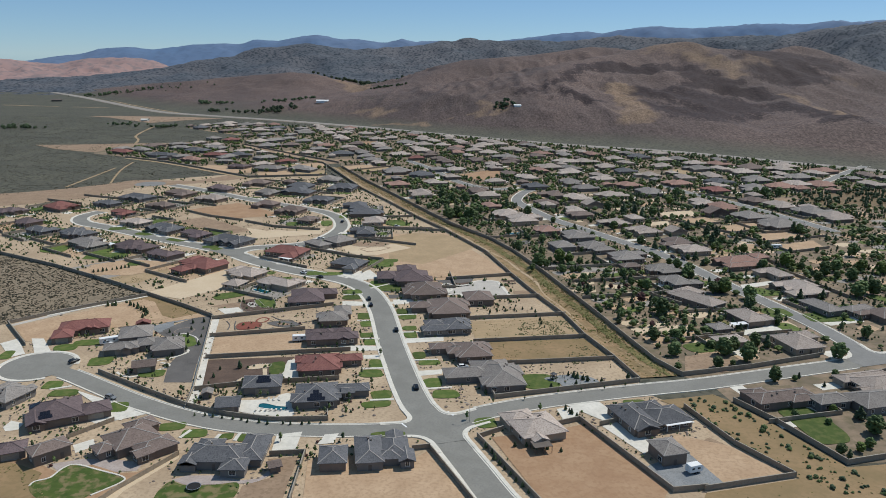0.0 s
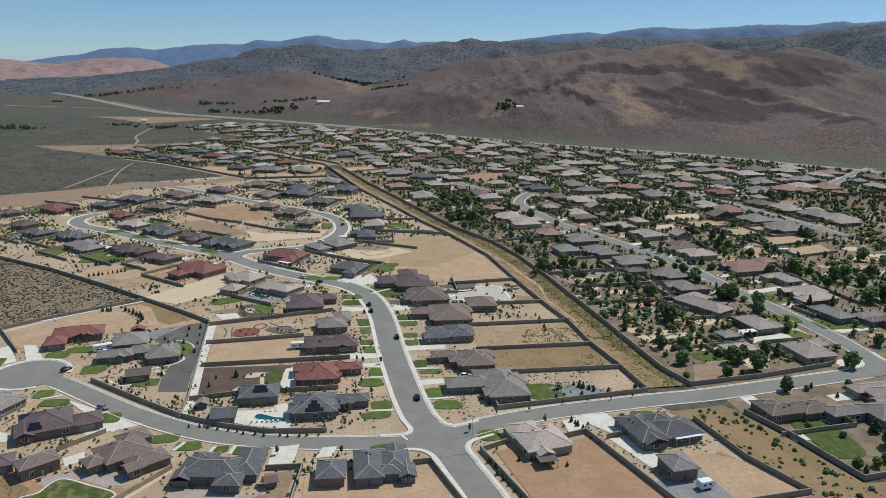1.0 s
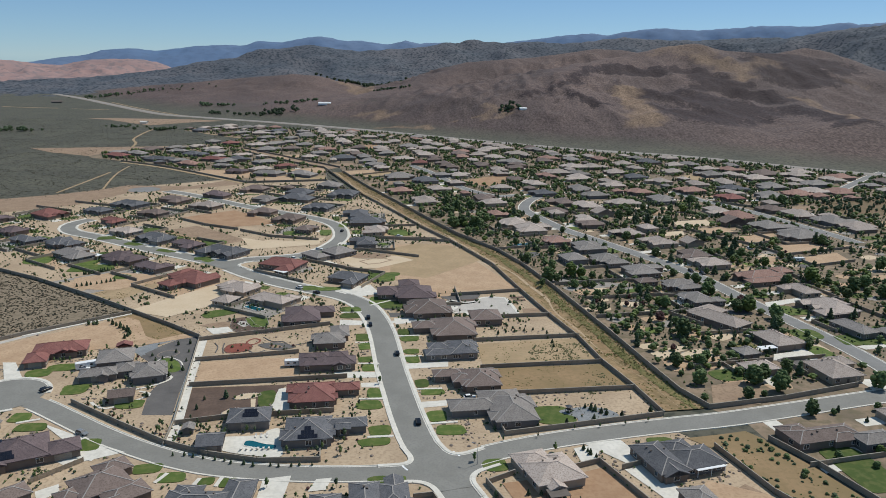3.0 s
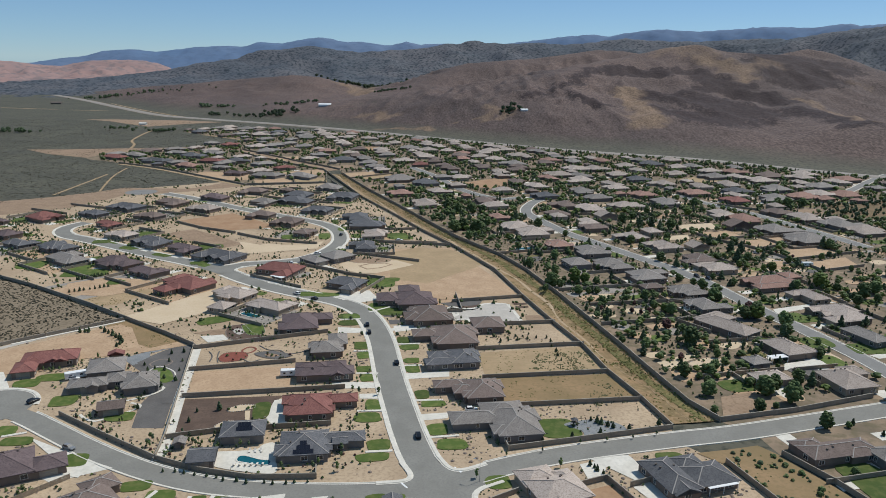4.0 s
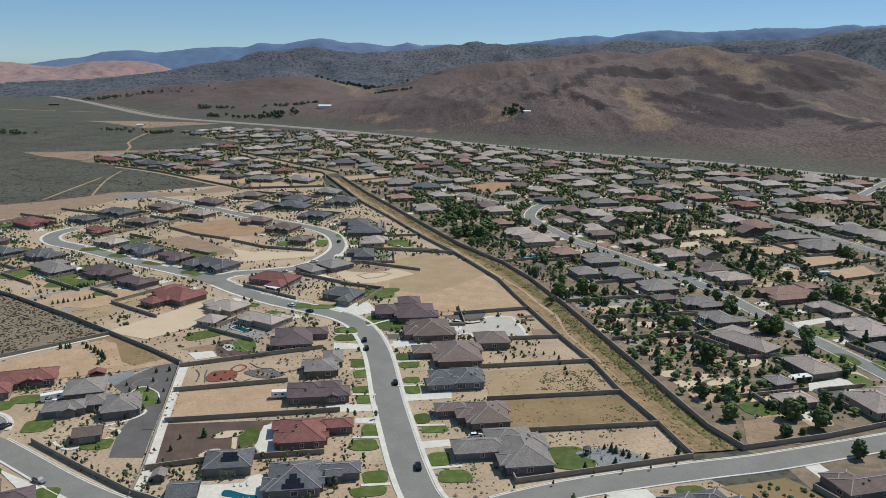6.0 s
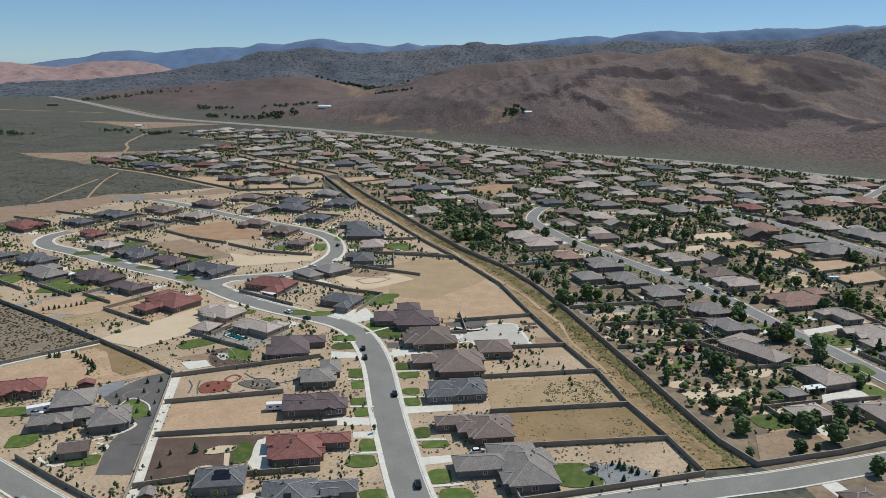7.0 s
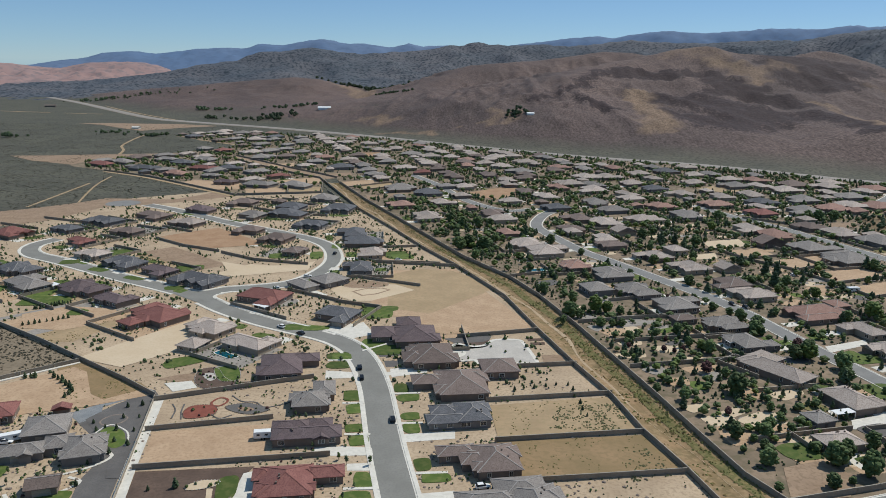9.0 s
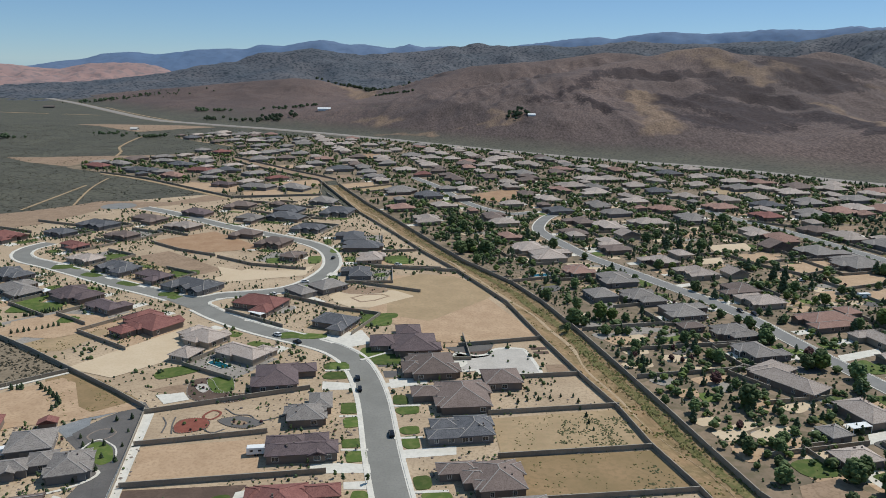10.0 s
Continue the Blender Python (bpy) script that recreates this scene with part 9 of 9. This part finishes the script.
def pool(label, pts):
    ob = thing("swimming_pool", label, "pool", "swimming pools")
    inner = rounded(pts, 0.5)
    n = len(inner)
    nr = [Vector((b.y - a.y, a.x - b.x)).normalized() for a, b in zip(inner[-1:] + inner[:-1], inner[1:] + inner[:1])]
    if sum(a.x * b.y - b.x * a.y for a, b in zip(inner, inner[1:] + inner[:1])) < 0:
        nr = [-q for q in nr]
    outer = [p + q * 0.45 for p, q in zip(inner, nr)]
    v = [(p.x, p.y, 0.30) for p in inner] + [(p.x, p.y, 0.30) for p in outer] + [(p.x, p.y, 0.0) for p in outer] + [(p.x, p.y, 0.05) for p in inner]
    f = []
    for i in range(n):
        j = (i + 1) % n
        f += [(i, n + i, n + j, j), (n + i, 2 * n + i, 2 * n + j, n + j), (3 * n + i, i, j, 3 * n + j)]
    part("edge", mesh("edge", v, f, 'concrete'), ob)
    part("water", flat_poly("water", [tuple(p) for p in inner], 0.24, 'water'), ob)


pool("dark teal swimming pool set in a pale terrace", [(-64.4, 245.4), (-62.5, 245.8), (-57.9, 243.9), (-54.4, 243.3), (-54.2, 241.2), (-56.4, 240.7), (-59.4, 241.4), (-61.4, 242.0), (-64.2, 242.9)])
pool("long turquoise swimming pool behind a house", [(46.5, 517.0), (56.8, 520.0), (56.0, 524.0), (45.6, 521.0)])
pool("small turquoise swimming pool in a walled yard", [(-100.2, 379.6), (-99.6, 381.4), (-98.0, 382.6), (-93.6, 379.2), (-89.7, 376.4), (-91.0, 374.9), (-93.0, 374.5), (-96.8, 377.0)])


def wood_fence(a, b):
    """Posts, rails and upright boards between two places."""
    a, b = Vector(a), Vector(b)
    ob = thing("wooden_fence", "pale weathered wooden board fence between two yards", "fence", "yard fences", at=pose(a.x, a.y, 0.05, 0, 0, math.degrees(math.atan2(b.y - a.y, b.x - a.x))))
    n = max(2, int((b - a).length / 2.4))
    step = (b - a).length / n
    post, panel = Soup(), Soup()
    post.box(-0.07, -0.07, 0, 0.07, 0.07, 1.75)
    for k in range(8):
        panel.box(0.08 + k * (step - 0.12) / 8, -0.02, 0.08, 0.05 + (k + 1) * (step - 0.12) / 8, 0.02, 1.6 + 0.02 * (k % 2))
    panel.box(0.07, 0.02, 1.3, step - 0.07, 0.06, 1.4)
    panel.box(0.07, 0.02, 0.4, step - 0.07, 0.06, 0.5)
    pm, bm = post.make("post", 'fence_wood'), panel.make("panel", 'fence_wood')
    for k in range(n + 1):
        part("post", pm, ob, "", pose(k * step, 0, 0))
        if k < n:
            part("panel", bm, ob, "", pose(k * step, 0, 0))


wood_fence((-94.4, 183.3), (-91.3, 190.5))
wood_fence((-91.3, 190.5), (-80.9, 209.7))
wood_fence((-120.1, 218.9), (-110.2, 231.5))
wood_fence((-134, 205), (-131.2, 210.6))


def caravan(x, y, rot, length):
    ob = thing("trailer", "white box trailer parked in the yard", "trailer", "parked trailers", at=pose(x, y, 0.08, 0, 0, rot))
    b = Soup()
    L = length / 2
    prof = [(-L, 0.6), (L - 0.5, 0.6), (L, 1.2), (L, 2.2), (L - 0.5, 2.75), (-L + 0.15, 2.8), (-L, 2.6)]
    n = len(prof)
    b.add([(px, -1.2, pz) for px, pz in prof] + [(px, 1.2, pz) for px, pz in prof], [tuple(range(n)), tuple(range(2 * n - 1, n - 1, -1))] + [(i, n + i, n + (i + 1) % n, (i + 1) % n) for i in range(n)])
    part("body", b.make("body", 'white_paint'), ob)
    for px in (-L * 0.5, L * 0.35):
        for sy in (-1.21, 1.21):
            g = Soup()
            g.box(px - 0.5, sy - 0.02, 1.5, px + 0.5, sy + 0.02, 2.1)
            part("window", g.make("window", 'glass'), ob)
    h = Soup()
    h.bar((L - 0.1, 0, 0.5), (L + 1.2, 0, 0.5), 0.16, 0.12)
    part("hitch", h.make("hitch", 'metal'), ob)
    for wx in (-0.45, 0.45):
        for wy in (-1.1, 1.1):
            part("wheel", CAR['w'][0][2], ob, "", pose(wx, wy, 0.34))


caravan(76.4, 203.5, 20, 4.6)
caravan(-62.0, 307.4, 10, 6.0)
caravan(-142.1, 302.2, 30, 8.5)
caravan(221.6, 486, 10, 7.0)


def street_lamp(x, y, h, rot):
    ob = thing("street_lamp", "tall grey street lamp beside the junction", "street lamp", at=pose(x, y, 0.1, 0, 0, rot))
    p, a, hd = Soup(), Soup(), Soup()
    limb(p, (0, 0, 0), (0, 0, h), 0.11, 0.06, 8)
    part("pole", p.make("pole", 'metal', True), ob)
    limb(a, (0, 0, h - 0.1), (1.6, 0, h + 0.15), 0.05, 0.04, 6)
    part("arm", a.make("arm", 'metal', True), ob)
    hd.box(1.4, -0.15, h + 0.08, 2.1, 0.15, h + 0.22)
    part("lamp_head", hd.make("lamp_head", 'metal'), ob)


street_lamp(9.7, 233.7, 6.8, 150)


def trampoline(x, y):
    ob = thing("trampoline", "round black trampoline on a lawn", "trampoline", at=pose(x, y, 0.18))
    s, m, n = Soup(), Soup(), 28
    ring = [(2.0 * math.cos(6.2832 * i / n), 2.0 * math.sin(6.2832 * i / n)) for i in range(n)]
    for i in range(n):
        a, b = ring[i], ring[(i + 1) % n]
        s.bar((a[0], a[1], 0.75), (b[0], b[1], 0.75), 0.16, 0.08)
    part("rim", s.make("rim", 'metal'), ob)
    m.add([(px * 0.95, py * 0.95, 0.78) for px, py in ring], [tuple(range(n))])
    part("mat", m.make("mat", 'tyre'), ob)
    for k in range(4):
        lg = Soup()
        t = 0.785 + 1.571 * k
        limb(lg, (2 * math.cos(t), 2 * math.sin(t), 0), (2 * math.cos(t), 2 * math.sin(t), 0.76), 0.04, 0.04, 5)
        part("leg", lg.make("leg", 'metal'), ob)


trampoline(-70.3, 191.1)


def playset(x, y, rot):
    ob = thing("playset", "wooden climbing frame with swings in a backyard", "playset", at=pose(x, y, 0.2, 0, 0, rot))
    for px, py in ((-1, -0.8), (-1, 0.8), (0.6, -0.8), (0.6, 0.8)):
        s = Soup()
        s.box(px - 0.07, py - 0.07, 0, px + 0.07, py + 0.07, 2.2)
        part("post", s.make("post", 'bark'), ob)
    s = Soup()
    s.box(-1.1, -0.9, 1.2, 0.7, 0.9, 1.3)
    part("deck", s.make("deck", 'bark'), ob)
    s = Soup()
    s.add([(-1.3, -1.1, 2.2), (0.9, -1.1, 2.2), (0.9, 1.1, 2.2), (-1.3, 1.1, 2.2), (-0.2, 0, 3.0)], [(0, 1, 4), (1, 2, 4), (2, 3, 4), (3, 0, 4), (3, 2, 1, 0)])
    part("canopy", s.make("canopy", ROOFS['s'][1]), ob)
    s = Soup()
    s.bar((0.7, 0, 2.1), (4.2, 0, 2.1), 0.12, 0.12)
    s.bar((4.2, -0.9, 0), (4.2, 0, 2.1), 0.1, 0.1)
    s.bar((4.2, 0.9, 0), (4.2, 0, 2.1), 0.1, 0.1)
    part("swing_beam", s.make("swing_beam", 'bark'), ob)


playset(43.5, 270.1, 20)


def patio_cover(x, y, w, d, rot, white):
    ob = thing("patio_cover", ("white" if white else "dark brown") + " patio cover on posts beside a house", "patio cover", "patio covers", at=pose(x, y, 0.06, 0, 0, rot))
    m = 'white_paint' if white else 'fascia'
    s = Soup()
    s.box(-w / 2, -d / 2, 2.5, w / 2, d / 2, 2.62)
    part("roof", s.make("roof", m), ob)
    for px in (-w / 2 + 0.2, 0, w / 2 - 0.2):
        for py in (-d / 2 + 0.2, d / 2 - 0.2):
            s = Soup()
            s.box(px - 0.08, py - 0.08, 0, px + 0.08, py + 0.08, 2.5)
            part("post", s.make("post", m), ob)


patio_cover(79.3, 231.1, 10, 4, 18, True)
patio_cover(31.8, 215, 6, 4.5, 14, False)
patio_cover(137.7, 330, 8, 3.5, 16, True)
patio_cover(126.2, 251.6, 9, 4, 15, True)
patio_cover(-94.8, 437.5, 9, 4, 146, True)
patio_cover(123.8, 398.9, 6, 4, 16, True)
patio_cover(-212.9, 466.9, 6, 4, -34, True)


def far_building(x, y, w, d, h, rot, material, label):
    z = float(height(np.array([[x]]), np.array([[y]]))[0, 0]) - 0.3
    ob = thing("barn", label, "barn", at=pose(x, y, z, 0, 0, rot))
    s, r = Soup(), Soup()
    s.box(-w / 2, -d / 2, 0, w / 2, d / 2, h)
    part("wall", s.make("wall", material), ob)
    roof_block(r, Soup(), 0, 0, w, d, 'gx', h)
    part("roof", r.make("roof", material), ob)


far_building(-268, 1675, 26, 12, 4, 5, 'white_paint', "long white barn on the distant plain")
far_building(130, 1372, 12, 8, 3, 10, 'white_paint', "small white building on the hillside")
far_building(-1010, 1990, 24, 14, 4, 20, 'fascia', "dark barn far out on the plain")
far_building(-560, 1420, 12, 9, 3, 0, 'trim', "pale farm building on the plain")


def sun_lounger(x, y, rot):
    ob = thing("sun_lounger", "pale sun lounger beside the swimming pool", "lounger", "pool loungers", at=pose(x, y, 0.14, 0, 0, rot))
    s = Soup()
    s.box(-0.3, -0.9, 0.28, 0.3, 0.35, 0.38)
    part("seat", s.make("seat", 'trim'), ob)
    s = Soup()
    s.add([(-0.3, 0.35, 0.3), (0.3, 0.35, 0.3), (0.3, 0.95, 0.8), (-0.3, 0.95, 0.8), (-0.3, 0.35, 0.38), (0.3, 0.35, 0.38), (0.3, 0.9, 0.86), (-0.3, 0.9, 0.86)], [(3, 2, 1, 0), (4, 5, 6, 7), (0, 1, 5, 4), (1, 2, 6, 5), (2, 3, 7, 6), (3, 0, 4, 7)])
    part("backrest", s.make("backrest", 'trim'), ob)
    for px in (-0.25, 0.25):
        for py in (-0.8, 0.3):
            s = Soup()
            s.box(px - 0.03, py - 0.03, 0, px + 0.03, py + 0.03, 0.28)
            part("leg", s.make("leg", 'fascia'), ob)


for k in range(6):
    sun_lounger(-64.5 + k * 1.7, 240.2 + 0.15 * k, 175 + 6 * (k % 3))
for k in range(3):
    sun_lounger(-62 + k * 1.8, 248.6 + 0.2 * k, 5 + 8 * k)
